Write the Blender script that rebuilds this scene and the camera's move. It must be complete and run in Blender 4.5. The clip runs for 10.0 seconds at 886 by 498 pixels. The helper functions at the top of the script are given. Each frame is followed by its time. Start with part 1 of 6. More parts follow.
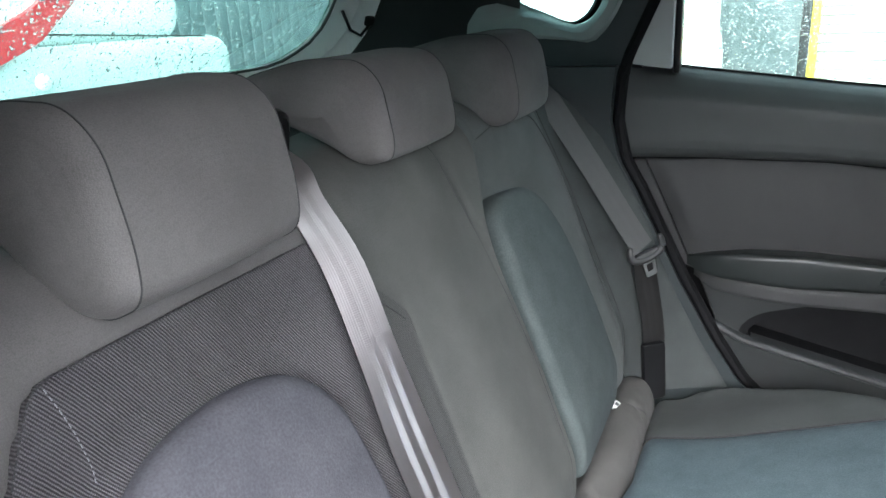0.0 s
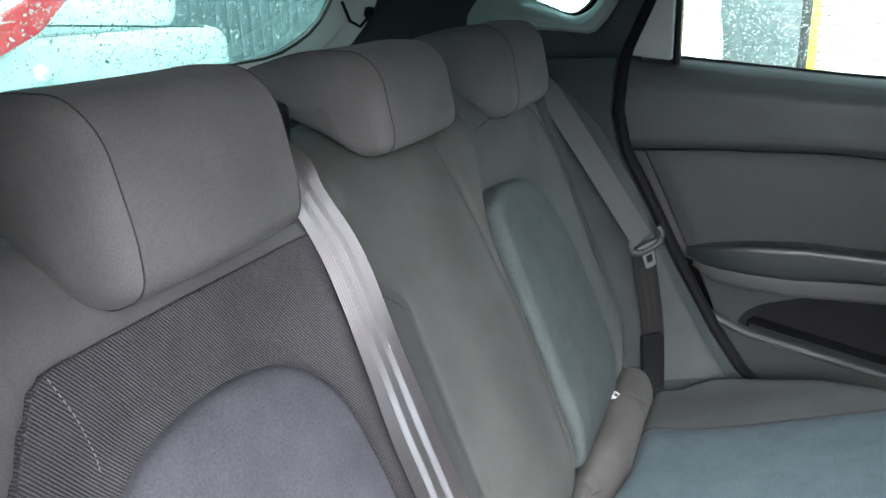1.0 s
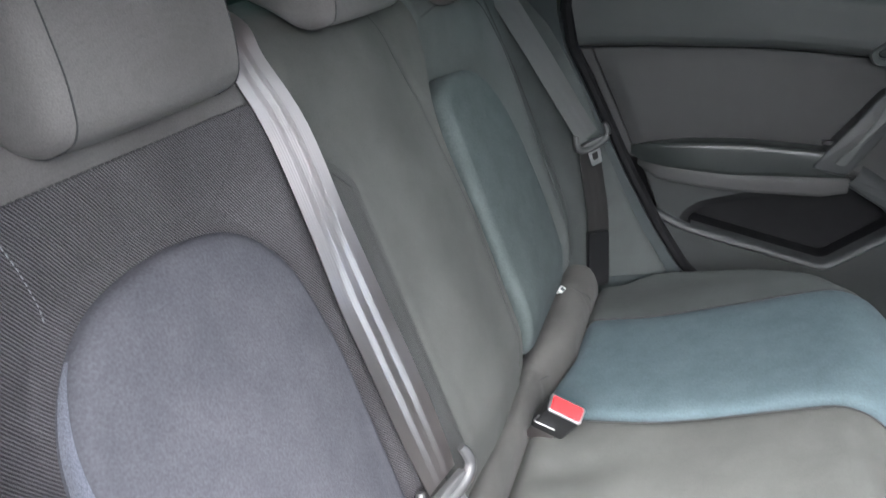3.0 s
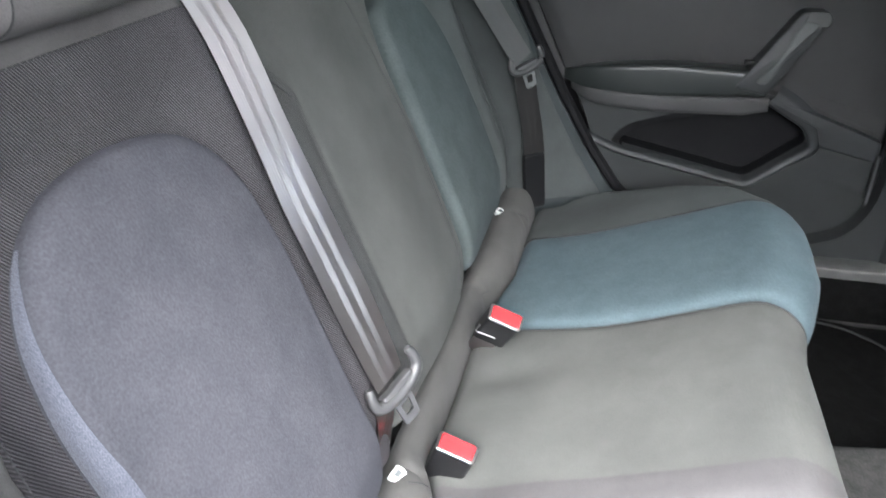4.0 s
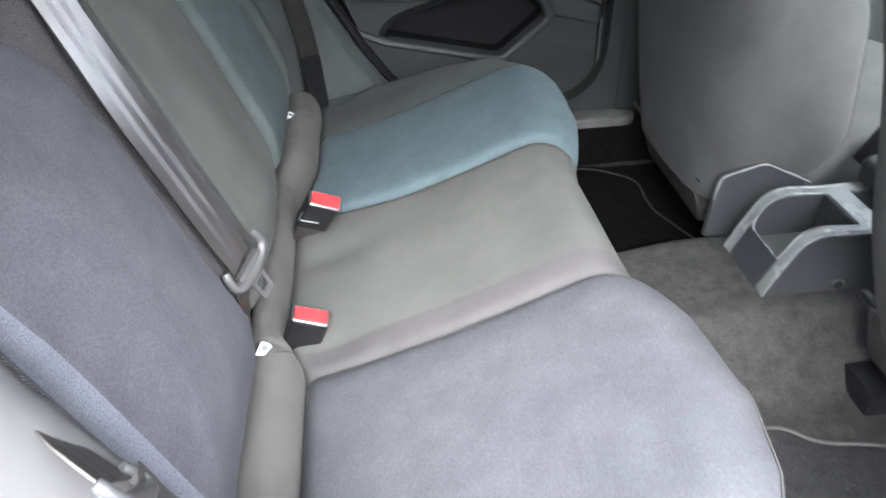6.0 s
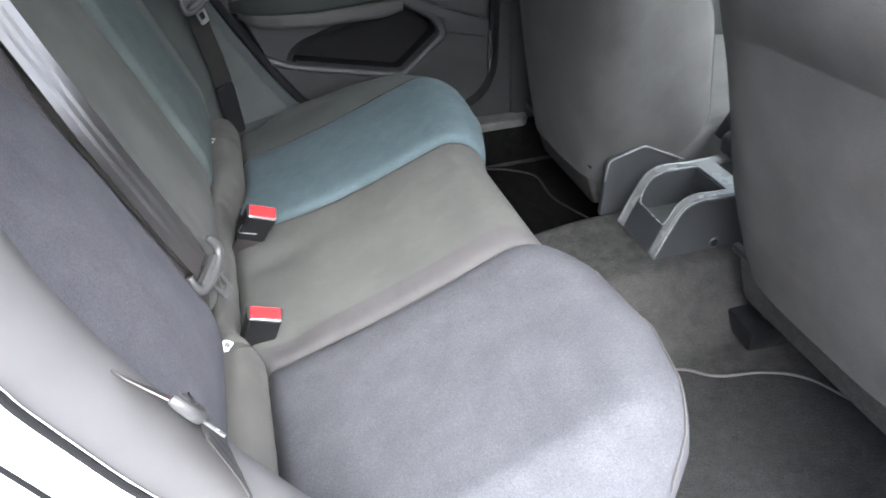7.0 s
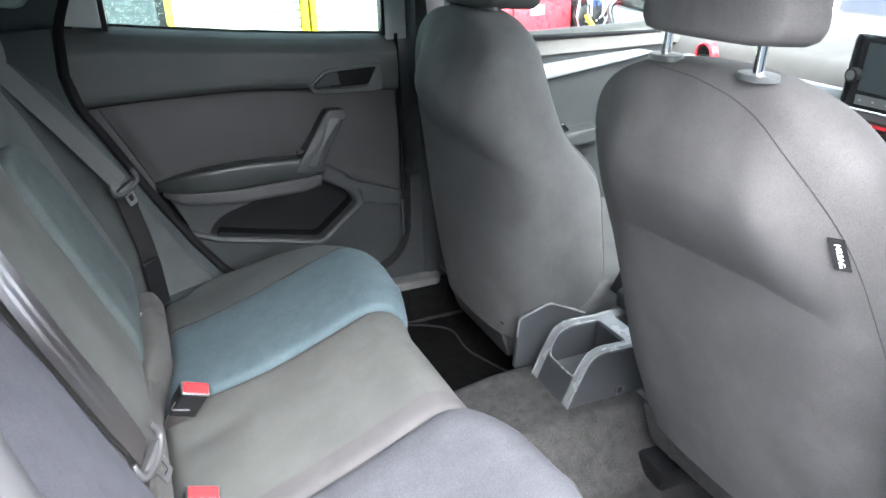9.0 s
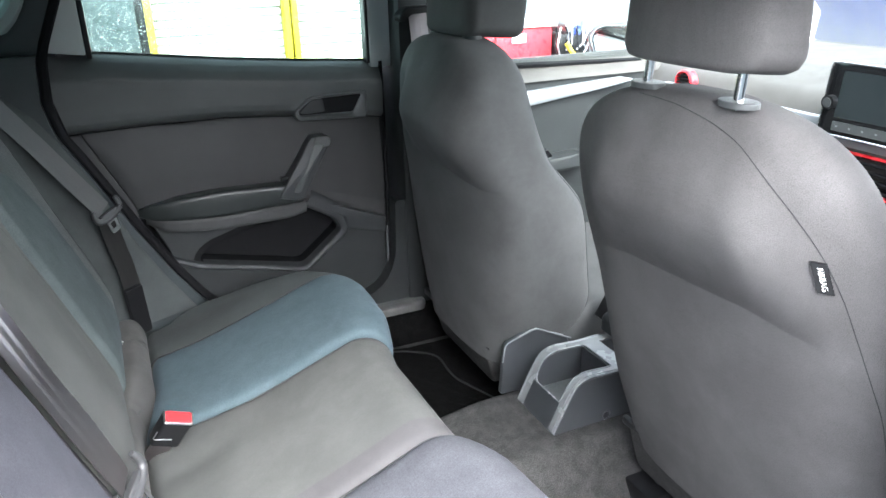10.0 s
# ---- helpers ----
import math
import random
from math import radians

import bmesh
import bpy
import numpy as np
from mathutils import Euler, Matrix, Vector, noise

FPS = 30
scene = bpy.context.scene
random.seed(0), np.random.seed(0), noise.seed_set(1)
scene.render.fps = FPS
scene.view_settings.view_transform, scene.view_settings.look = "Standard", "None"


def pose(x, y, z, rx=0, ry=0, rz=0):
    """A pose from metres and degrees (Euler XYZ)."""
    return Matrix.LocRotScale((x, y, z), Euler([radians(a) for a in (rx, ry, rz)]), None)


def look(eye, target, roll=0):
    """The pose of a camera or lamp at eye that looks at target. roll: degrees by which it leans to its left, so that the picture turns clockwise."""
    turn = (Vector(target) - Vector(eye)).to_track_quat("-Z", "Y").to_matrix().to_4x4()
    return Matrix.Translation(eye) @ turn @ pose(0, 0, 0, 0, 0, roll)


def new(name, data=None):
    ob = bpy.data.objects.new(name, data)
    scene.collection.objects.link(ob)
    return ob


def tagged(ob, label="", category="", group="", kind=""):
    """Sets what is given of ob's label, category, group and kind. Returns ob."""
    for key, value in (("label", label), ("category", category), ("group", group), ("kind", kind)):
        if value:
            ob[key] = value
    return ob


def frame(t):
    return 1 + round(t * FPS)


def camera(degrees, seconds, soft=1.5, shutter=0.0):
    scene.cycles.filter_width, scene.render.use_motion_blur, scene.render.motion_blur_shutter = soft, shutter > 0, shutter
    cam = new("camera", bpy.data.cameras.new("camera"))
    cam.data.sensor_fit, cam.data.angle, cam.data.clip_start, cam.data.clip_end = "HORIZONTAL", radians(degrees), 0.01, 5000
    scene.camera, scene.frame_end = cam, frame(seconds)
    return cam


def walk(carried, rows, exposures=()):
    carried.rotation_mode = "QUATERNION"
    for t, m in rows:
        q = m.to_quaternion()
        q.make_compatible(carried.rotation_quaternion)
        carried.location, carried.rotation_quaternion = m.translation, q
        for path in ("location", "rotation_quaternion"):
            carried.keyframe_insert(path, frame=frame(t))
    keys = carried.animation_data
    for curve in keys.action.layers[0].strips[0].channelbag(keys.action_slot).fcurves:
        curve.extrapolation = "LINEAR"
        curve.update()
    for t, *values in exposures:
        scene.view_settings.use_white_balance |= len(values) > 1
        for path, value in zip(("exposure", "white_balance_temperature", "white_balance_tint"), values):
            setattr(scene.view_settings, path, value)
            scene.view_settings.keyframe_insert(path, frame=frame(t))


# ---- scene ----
cam = camera(62.4, 10.0, shutter=0.5)
PATH = [
    (0, (0.21, -0.749, 1.254), (-0.567, 0.981, 0.619), -2.8),
    (0.5, (0.211, -0.751, 1.253), (-0.569, 0.976, 0.613), -2.8),
    (1, (0.211, -0.752, 1.255), (-0.563, 0.971, 0.598), -2.8),
    (1.5, (0.212, -0.753, 1.246), (-0.547, 0.966, 0.562), -2.9),
    (2, (0.208, -0.759, 1.238), (-0.524, 0.956, 0.512), -2.8),
    (2.5, (0.213, -0.76, 1.223), (-0.475, 0.947, 0.44), -2.7),
    (4, (0.229, -0.809, 1.185), (-0.226, 0.87, 0.198), -1.6),
    (4.5, (0.229, -0.822, 1.169), (-0.107, 0.846, 0.117), -1.5),
    (5, (0.225, -0.841, 1.161), (0.021, 0.813, 0.055), -2.0),
    (5.5, (0.209, -0.879, 1.175), (0.185, 0.748, 0.012), -1.8),
    (6, (0.184, -0.936, 1.176), (0.324, 0.683, 0.01), -2.3),
    (7.5, (0.098, -1.091, 1.24), (0.609, 0.523, 0.176), -2.8),
    (8, (0.08, -1.1, 1.27), (0.692, 0.541, 0.304), -2.0),
    (8.5, (0.078, -1.108, 1.3), (0.743, 0.56, 0.42), -1.7),
    (9, (0.082, -1.108, 1.306), (0.784, 0.58, 0.496), -1.6),
    (9.5, (0.075, -1.106, 1.309), (0.814, 0.587, 0.542), -1.4),
    (10, (0.078, -1.107, 1.306), (0.834, 0.587, 0.56), -1.3),
]
from mathutils.bvhtree import BVHTree

METER = ((0.0, 4.15), (2.5, 4.08), (4.0, 4.06), (5.0, 4.0), (6.0, 3.95), (7.5, 3.71), (8.0, 3.98), (8.5, 4.17), (9.2, 4.08), (10.0, 4.0))
walk(cam, [(t, look(eye, target, roll)) for t, eye, target, roll in PATH],
     exposures=tuple((t, e, 6200 if t < 8 else 6080, 8.0) for t, e in METER))

# ---- daylight: a bright overcast sky ----
world = bpy.data.worlds.new("overcast")
scene.world = world
world.use_nodes = True
wn = world.node_tree.nodes
wl = world.node_tree.links
sky = wn.new("ShaderNodeTexSky")
sky.sky_type = "NISHITA"
sky.sun_disc = False
sky.sun_elevation = radians(46)
sky.sun_rotation = radians(184)
sky.dust_density = 4.0
grey = wn.new("ShaderNodeHueSaturation")
grey.inputs["Saturation"].default_value = 0.25
wl.new(sky.outputs[0], grey.inputs["Color"])
wl.new(grey.outputs[0], wn["Background"].inputs[0])
wn["Background"].inputs[1].default_value = 0.15
sun = new("sun", bpy.data.lights.new("sun", "SUN"))
sun.data.energy, sun.data.angle, sun.data.color = 0.9, radians(60), (1.0, 0.98, 0.96)
sun.matrix_world = look((1.1, -2.0, 1.35), (0, 0, 0))


# ---- materials ----
def mat_base(name):
    m = bpy.data.materials.new(name)
    m.use_nodes = True
    return m, m.node_tree.nodes, m.node_tree.links, m.node_tree.nodes["Principled BSDF"]


def node(nodes, links, kind, inputs=None, **props):
    n = nodes.new(kind)
    for k, v in props.items():
        setattr(n, k, v)
    for k, v in (inputs or {}).items():
        if hasattr(v, "links"):
            links.new(v, n.inputs[k])
        else:
            n.inputs[k].default_value = v
    return n


def two_tone(nodes, links, coord, a, b, scale, detail=4.0, lo=0.35, hi=0.65):
    n = node(nodes, links, "ShaderNodeTexNoise", {"Vector": coord, "Scale": scale, "Detail": detail, "Roughness": 0.6})
    r = node(nodes, links, "ShaderNodeMapRange", {"Value": n.outputs["Fac"], "From Min": lo, "From Max": hi})
    mix = node(nodes, links, "ShaderNodeMix", {"Factor": r.outputs[0]}, data_type="RGBA")
    mix.inputs[6].default_value = (*a, 1)
    mix.inputs[7].default_value = (*b, 1)
    return mix.outputs[2]


def fabric(name, a, b, pitch=0.0016, twill=0.0, rough=0.85, sheen=0.1, bump=0.35, speck=0.0, mottle=9.0):
    """Woven cloth: a fine cell grain at the thread pitch in metres, or slanting ribs when twill is set."""
    m, n, l, p = mat_base(name)
    tc = node(n, l, "ShaderNodeTexCoord").outputs["Object"]
    base = two_tone(n, l, tc, a, b, mottle, 5.0)
    fine = node(n, l, "ShaderNodeTexNoise", {"Vector": tc, "Scale": 900.0, "Detail": 2.0})
    if twill:
        mp = node(n, l, "ShaderNodeMapping", {"Vector": tc})
        mp.inputs["Rotation"].default_value = (radians(twill), 0, 0)
        w1 = node(n, l, "ShaderNodeTexWave", {"Vector": mp.outputs[0], "Scale": 0.314 / pitch, "Distortion": 0.8, "Detail": 1.0}, bands_direction="Z")
        w2 = node(n, l, "ShaderNodeTexWave", {"Vector": mp.outputs[0], "Scale": 0.314 / (pitch * 0.75), "Distortion": 0.8, "Detail": 1.0}, bands_direction="Y")
        dent = node(n, l, "ShaderNodeMapRange", {"Value": w2.outputs["Fac"], "To Min": 0.62, "To Max": 1.3})
        both = node(n, l, "ShaderNodeMath", {0: w1.outputs["Fac"], 1: dent.outputs[0]}, operation="MULTIPLY")
    else:
        vo = node(n, l, "ShaderNodeTexVoronoi", {"Vector": tc, "Scale": 1.0 / pitch, "Randomness": 0.7})
        both = node(n, l, "ShaderNodeMath", {0: 1.0, 1: vo.outputs["Distance"]}, operation="SUBTRACT")
    thread = node(n, l, "ShaderNodeMath", {0: both.outputs[0], 1: fine.outputs["Fac"]}, operation="ADD")
    lift = node(n, l, "ShaderNodeMapRange", {"Value": thread.outputs[0], "From Min": 0.5, "From Max": 1.6, "To Min": 1.0 - speck, "To Max": 1.0 + speck})
    col = node(n, l, "ShaderNodeVectorMath", {0: base, "Scale": lift.outputs[0]}, operation="SCALE")
    l.new(col.outputs[0], p.inputs["Base Color"])
    p.inputs["Roughness"].default_value = rough
    p.inputs["Sheen Weight"].default_value = sheen
    p.inputs["Sheen Roughness"].default_value = 0.45
    p.inputs["Specular IOR Level"].default_value = 0.1
    bp = node(n, l, "ShaderNodeBump", {"Height": thread.outputs[0], "Strength": bump, "Distance": pitch * 0.5})
    big = node(n, l, "ShaderNodeTexNoise", {"Vector": tc, "Scale": 14.0, "Detail": 3.0})
    bp2 = node(n, l, "ShaderNodeBump", {"Height": big.outputs["Fac"], "Strength": 0.18, "Distance": 0.012, "Normal": bp.outputs[0]})
    l.new(bp2.outputs[0], p.inputs["Normal"])
    return m


def velour(name, a, b, sheen=0.9, tint=(0.8, 0.85, 1.0)):
    """Short-pile plush: mottled brushed patches, fine nap and strong sheen."""
    m, n, l, p = mat_base(name)
    tc = node(n, l, "ShaderNodeTexCoord").outputs["Object"]
    base = two_tone(n, l, tc, a, b, 22.0, 6.0, 0.3, 0.7)
    nap = node(n, l, "ShaderNodeTexNoise", {"Vector": tc, "Scale": 480.0, "Detail": 4.0})
    lift = node(n, l, "ShaderNodeMapRange", {"Value": nap.outputs["Fac"], "From Min": 0.3, "From Max": 0.7, "To Min": 0.83, "To Max": 1.17})
    col = node(n, l, "ShaderNodeVectorMath", {0: base, "Scale": lift.outputs[0]}, operation="SCALE")
    l.new(col.outputs[0], p.inputs["Base Color"])
    brush = node(n, l, "ShaderNodeTexNoise", {"Vector": tc, "Scale": 35.0, "Detail": 6.0, "Distortion": 0.8})
    b1 = node(n, l, "ShaderNodeBump", {"Height": nap.outputs["Fac"], "Strength": 0.35, "Distance": 0.001})
    b2 = node(n, l, "ShaderNodeBump", {"Height": brush.outputs["Fac"], "Strength": 0.15, "Distance": 0.006, "Normal": b1.outputs[0]})
    l.new(b2.outputs[0], p.inputs["Normal"])
    p.inputs["Roughness"].default_value = 0.9
    p.inputs["Specular IOR Level"].default_value = 0.05
    p.inputs["Sheen Weight"].default_value = sheen
    p.inputs["Sheen Roughness"].default_value = 0.35
    p.inputs["Sheen Tint"].default_value = (*tint, 1)
    return m


def plastic(name, a, b, rough=0.5, grain=1800.0, bump=0.25, scale=6.0, spec=0.4, metal=0.0, coat=0.0):
    """Moulded trim with a leather-like grain and faint hand marks."""
    m, n, l, p = mat_base(name)
    tc = node(n, l, "ShaderNodeTexCoord").outputs["Object"]
    base = two_tone(n, l, tc, a, b, scale, 5.0, 0.3, 0.7)
    l.new(base, p.inputs["Base Color"])
    g = node(n, l, "ShaderNodeTexVoronoi", {"Vector": tc, "Scale": grain}, feature="DISTANCE_TO_EDGE")
    bp = node(n, l, "ShaderNodeBump", {"Height": g.outputs["Distance"], "Strength": bump, "Distance": 0.0006})
    l.new(bp.outputs[0], p.inputs["Normal"])
    sm = node(n, l, "ShaderNodeTexNoise", {"Vector": tc, "Scale": 17.0, "Detail": 5.0})
    rr = node(n, l, "ShaderNodeMapRange", {"Value": sm.outputs["Fac"], "From Min": 0.3, "From Max": 0.7, "To Min": max(rough - 0.07, 0.03), "To Max": rough + 0.07})
    l.new(rr.outputs[0], p.inputs["Roughness"])
    p.inputs["Specular IOR Level"].default_value = spec
    p.inputs["Metallic"].default_value = metal
    p.inputs["Coat Weight"].default_value = coat
    return m


def carpet_mat(name, a, b):
    m, n, l, p = mat_base(name)
    tc = node(n, l, "ShaderNodeTexCoord").outputs["Object"]
    base = two_tone(n, l, tc, a, b, 42.0, 8.0, 0.34, 0.70)
    v = node(n, l, "ShaderNodeTexNoise", {"Vector": tc, "Scale": 520.0, "Detail": 4.0})
    lift = node(n, l, "ShaderNodeMapRange", {"Value": v.outputs["Fac"], "From Min": 0.3, "From Max": 0.7, "To Min": 0.6, "To Max": 1.4})
    col = node(n, l, "ShaderNodeVectorMath", {0: base, "Scale": lift.outputs[0]}, operation="SCALE")
    l.new(col.outputs[0], p.inputs["Base Color"])
    b1 = node(n, l, "ShaderNodeBump", {"Height": v.outputs["Fac"], "Strength": 0.9, "Distance": 0.003})
    l.new(b1.outputs[0], p.inputs["Normal"])
    p.inputs["Roughness"].default_value = 0.95
    p.inputs["Specular IOR Level"].default_value = 0.03
    p.inputs["Sheen Weight"].default_value = 0.0
    return m


def webbing_mat(name, a, b, rough=0.28, ior=2.3, spec=1.0):
    """Seat-belt webbing: cross threads, and two lengthwise stripes whose threads slant the other way."""
    m, n, l, p = mat_base(name)
    uv = node(n, l, "ShaderNodeUVMap").outputs[0]
    part_u = node(n, l, "ShaderNodeSeparateXYZ", {0: uv}).outputs[0]
    off = node(n, l, "ShaderNodeMath", {0: part_u, 1: 0.5}, operation="SUBTRACT")
    off = node(n, l, "ShaderNodeMath", {0: off.outputs[0]}, operation="ABSOLUTE")
    off = node(n, l, "ShaderNodeMath", {0: off.outputs[0], 1: 0.155}, operation="SUBTRACT")
    off = node(n, l, "ShaderNodeMath", {0: off.outputs[0]}, operation="ABSOLUTE")
    stripe = node(n, l, "ShaderNodeMapRange", {"Value": off.outputs[0], "From Min": 0.062, "From Max": 0.085, "To Min": 1.0, "To Max": 0.0})
    rib = node(n, l, "ShaderNodeTexWave", {"Vector": uv, "Scale": 5.2, "Distortion": 0.0}, bands_direction="X")
    cross = node(n, l, "ShaderNodeTexWave", {"Vector": uv, "Scale": 150.0, "Distortion": 0.0}, bands_direction="Y")
    grain = node(n, l, "ShaderNodeTexNoise", {"Vector": uv, "Scale": 60.0, "Detail": 4.0})
    mix = node(n, l, "ShaderNodeMix", {"Factor": grain.outputs["Fac"]}, data_type="RGBA")
    mix.inputs[6].default_value = (*a, 1)
    mix.inputs[7].default_value = (*b, 1)
    l.new(mix.outputs[2], p.inputs["Base Color"])
    surface = node(n, l, "ShaderNodeNewGeometry").outputs["Normal"]
    across = node(n, l, "ShaderNodeTangent", direction_type="UV_MAP").outputs[0]
    along = node(n, l, "ShaderNodeVectorMath", {0: surface, 1: across}, operation="CROSS_PRODUCT")
    slant = node(n, l, "ShaderNodeMapRange", {"Value": stripe.outputs[0], "To Min": -0.03, "To Max": 0.07})
    lean = node(n, l, "ShaderNodeVectorMath", {0: along.outputs[0], "Scale": slant.outputs[0]}, operation="SCALE")
    tilt = node(n, l, "ShaderNodeVectorMath", {0: surface, 1: lean.outputs[0]}, operation="ADD")
    tilt = node(n, l, "ShaderNodeVectorMath", {0: tilt.outputs[0]}, operation="NORMALIZE")
    ridge_gain = node(n, l, "ShaderNodeMapRange", {"Value": stripe.outputs[0], "To Min": 1.0, "To Max": 5.0})
    steps = node(n, l, "ShaderNodeMath", {0: cross.outputs["Fac"], 1: ridge_gain.outputs[0]}, operation="MULTIPLY")
    h = node(n, l, "ShaderNodeMath", {0: steps.outputs[0], 1: rib.outputs["Fac"]}, operation="ADD")
    b1 = node(n, l, "ShaderNodeBump", {"Height": h.outputs[0], "Strength": 0.12, "Distance": 0.0005, "Normal": tilt.outputs[0]})
    l.new(b1.outputs[0], p.inputs["Normal"])
    p.inputs["Roughness"].default_value = rough
    p.inputs["IOR"].default_value = ior
    p.inputs["Specular IOR Level"].default_value = spec
    p.inputs["Specular Tint"].default_value = (1.0, 0.90, 0.91, 1)
    return m


def metal_mat(name, col=(0.75, 0.75, 0.76), rough=0.2):
    m, n, l, p = mat_base(name)
    tc = node(n, l, "ShaderNodeTexCoord").outputs["Object"]
    l.new(two_tone(n, l, tc, col, tuple(c * 0.85 for c in col), 60.0), p.inputs["Base Color"])
    p.inputs["Metallic"].default_value = 1.0
    p.inputs["Roughness"].default_value = rough
    return m


def glass_mat(name, tint=(0.80, 0.95, 0.91), rough=0.0):
    m, n, l, p = mat_base(name)
    p.inputs["Base Color"].default_value = (*tint, 1)
    p.inputs["Transmission Weight"].default_value = 1.0
    p.inputs["Roughness"].default_value = rough
    p.inputs["IOR"].default_value = 1.35
    return m


def pane_mat(name, tint):
    """Thin tinted window glass: clear with a mirror gloss by Fresnel."""
    m, n, l, p = mat_base(name)
    n.remove(p)
    clear = node(n, l, "ShaderNodeBsdfTransparent", {"Color": (*tint, 1)})
    gloss = node(n, l, "ShaderNodeBsdfGlossy", {"Color": (0.9, 0.95, 0.95, 1), "Roughness": 0.01})
    lw = node(n, l, "ShaderNodeLayerWeight", {"Blend": 0.5})
    steep = node(n, l, "ShaderNodeMath", {0: lw.outputs["Facing"], 1: 4.0}, operation="POWER")
    fr = node(n, l, "ShaderNodeMapRange", {"Value": steep.outputs[0], "To Min": 0.04, "To Max": 0.75})
    mx = node(n, l, "ShaderNodeMixShader", {0: fr.outputs[0], 1: clear.outputs[0], 2: gloss.outputs[0]})
    l.new(mx.outputs[0], n["Material Output"].inputs["Surface"])
    return m


CLOTH = fabric("plain_seat_cloth", (0.066, 0.067, 0.064), (0.085, 0.086, 0.082), 0.0012, bump=0.3, speck=0.16, sheen=0.02)
HEADCLOTH = fabric("headrest_cloth", (0.086, 0.081, 0.081), (0.110, 0.104, 0.104), 0.0011, bump=0.25, speck=0.18, sheen=0.04)
WEAVE = fabric("coarse_twill_cloth", (0.062, 0.058, 0.063), (0.080, 0.075, 0.081), 0.0021, twill=56.0, bump=0.8, speck=0.55, sheen=0.0)
WEAVE_FINE = fabric("fine_twill_cloth", (0.062, 0.062, 0.061), (0.078, 0.077, 0.076), 0.0018, twill=56.0, bump=0.4, speck=0.30, sheen=0.0)
FAR_CLOTH = fabric("slate_twill_cloth", (0.066, 0.072, 0.071), (0.084, 0.091, 0.090), 0.0016, twill=32.0, bump=0.3, speck=0.18, sheen=0.05)
# darker copy of the seat cloth, for shade on the far side
SHADED_CLOTH = fabric("shaded_seat_cloth", (0.050, 0.055, 0.055), (0.064, 0.070, 0.070), 0.0012, bump=0.3, speck=0.16, sheen=0.03)
TWILL_EDGE = fabric("twill_edge_cloth", (0.063, 0.060, 0.062), (0.080, 0.076, 0.078), 0.0010, bump=0.2, speck=0.16, sheen=0.02)
PLUSH = velour("plush_insert", (0.052, 0.053, 0.060), (0.066, 0.067, 0.075), 0.02)
PLUSH_BACK = velour("navy_grey_plush_insert", (0.054, 0.054, 0.063), (0.068, 0.067, 0.077), 0.02)
# paler than the insert itself: holds the glint along its near edge
RIM_GLINT = fabric("insert_rim_glint", (0.084, 0.088, 0.110), (0.112, 0.116, 0.142), 0.0012, bump=0.4, speck=0.4, sheen=0.25)
PLUSH_BLUE = velour("blue_grey_plush_insert", (0.055, 0.077, 0.088), (0.074, 0.099, 0.111), 0.05)
PLUSH_DARK = velour("dark_grey_plush_insert", (0.058, 0.069, 0.069), (0.074, 0.087, 0.087), 0.02)
# the roll's cloth is toned down for the shade under the backrests
ROLL_SHADED = fabric("shaded_roll_cloth", (0.064, 0.062, 0.060), (0.080, 0.077, 0.074), 0.0013, bump=0.25, speck=0.12, sheen=0.05)
SLIDER = plastic("slider_plastic", (0.036, 0.036, 0.038), (0.048, 0.048, 0.050), 0.35, bump=0.1)
THREAD = plastic("seam_thread", (0.018, 0.018, 0.020), (0.028, 0.028, 0.030), 0.8)
PALE_THREAD = plastic("pale_thread", (0.13, 0.13, 0.14), (0.18, 0.18, 0.19), 0.8)
TRIM = plastic("dark_trim_plastic", (0.022, 0.024, 0.025), (0.029, 0.031, 0.032), 0.5, spec=0.24)
PILLAR = plastic("pillar_plastic", (0.024, 0.030, 0.032), (0.031, 0.038, 0.040), 0.5, spec=0.35)
TRIM_UPPER = plastic("upper_door_plastic", (0.052, 0.056, 0.056), (0.064, 0.068, 0.068), 0.45, spec=0.45)
TRIM_SOFT = plastic("satin_armrest_plastic", (0.016, 0.019, 0.019), (0.022, 0.025, 0.025), 0.36, bump=0.12, spec=0.35)
TRIM_LIGHT = plastic("mid_grey_trim", (0.060, 0.063, 0.064), (0.076, 0.079, 0.081), 0.40)
TRIM_DARK = plastic("black_green_trim", (0.014, 0.017, 0.018), (0.020, 0.024, 0.025), 0.5)
BLACK = plastic("black_plastic", (0.007, 0.007, 0.008), (0.012, 0.012, 0.013), 0.35, bump=0.1, spec=0.28)
GLOSS_BLACK = plastic("piano_black", (0.006, 0.006, 0.007), (0.009, 0.009, 0.010), 0.08, bump=0.0, coat=0.5)
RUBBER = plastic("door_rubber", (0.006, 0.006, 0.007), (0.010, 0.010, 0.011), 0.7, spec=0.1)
PALE = plastic("pale_grey_lining", (0.42, 0.41, 0.40), (0.50, 0.49, 0.48), 0.75)
HEADLINER = fabric("headliner_cloth", (0.50, 0.50, 0.49), (0.57, 0.57, 0.56), 0.002, sheen=0.1, bump=0.1)
PAINT = plastic("white_car_paint", (0.70, 0.71, 0.71), (0.78, 0.79, 0.79), 0.18, bump=0.0, coat=0.4)
WHITE_PAINT = plastic("white_body_paint", (0.84, 0.86, 0.85), (0.88, 0.90, 0.89), 0.3, bump=0.0, coat=0.2)
SILVER = plastic("silver_trim", (0.21, 0.215, 0.23), (0.25, 0.26, 0.275), 0.40, bump=0.05)
RED = plastic("red_button_plastic", (0.62, 0.022, 0.026), (0.70, 0.030, 0.034), 0.4, bump=0.05, spec=0.2)
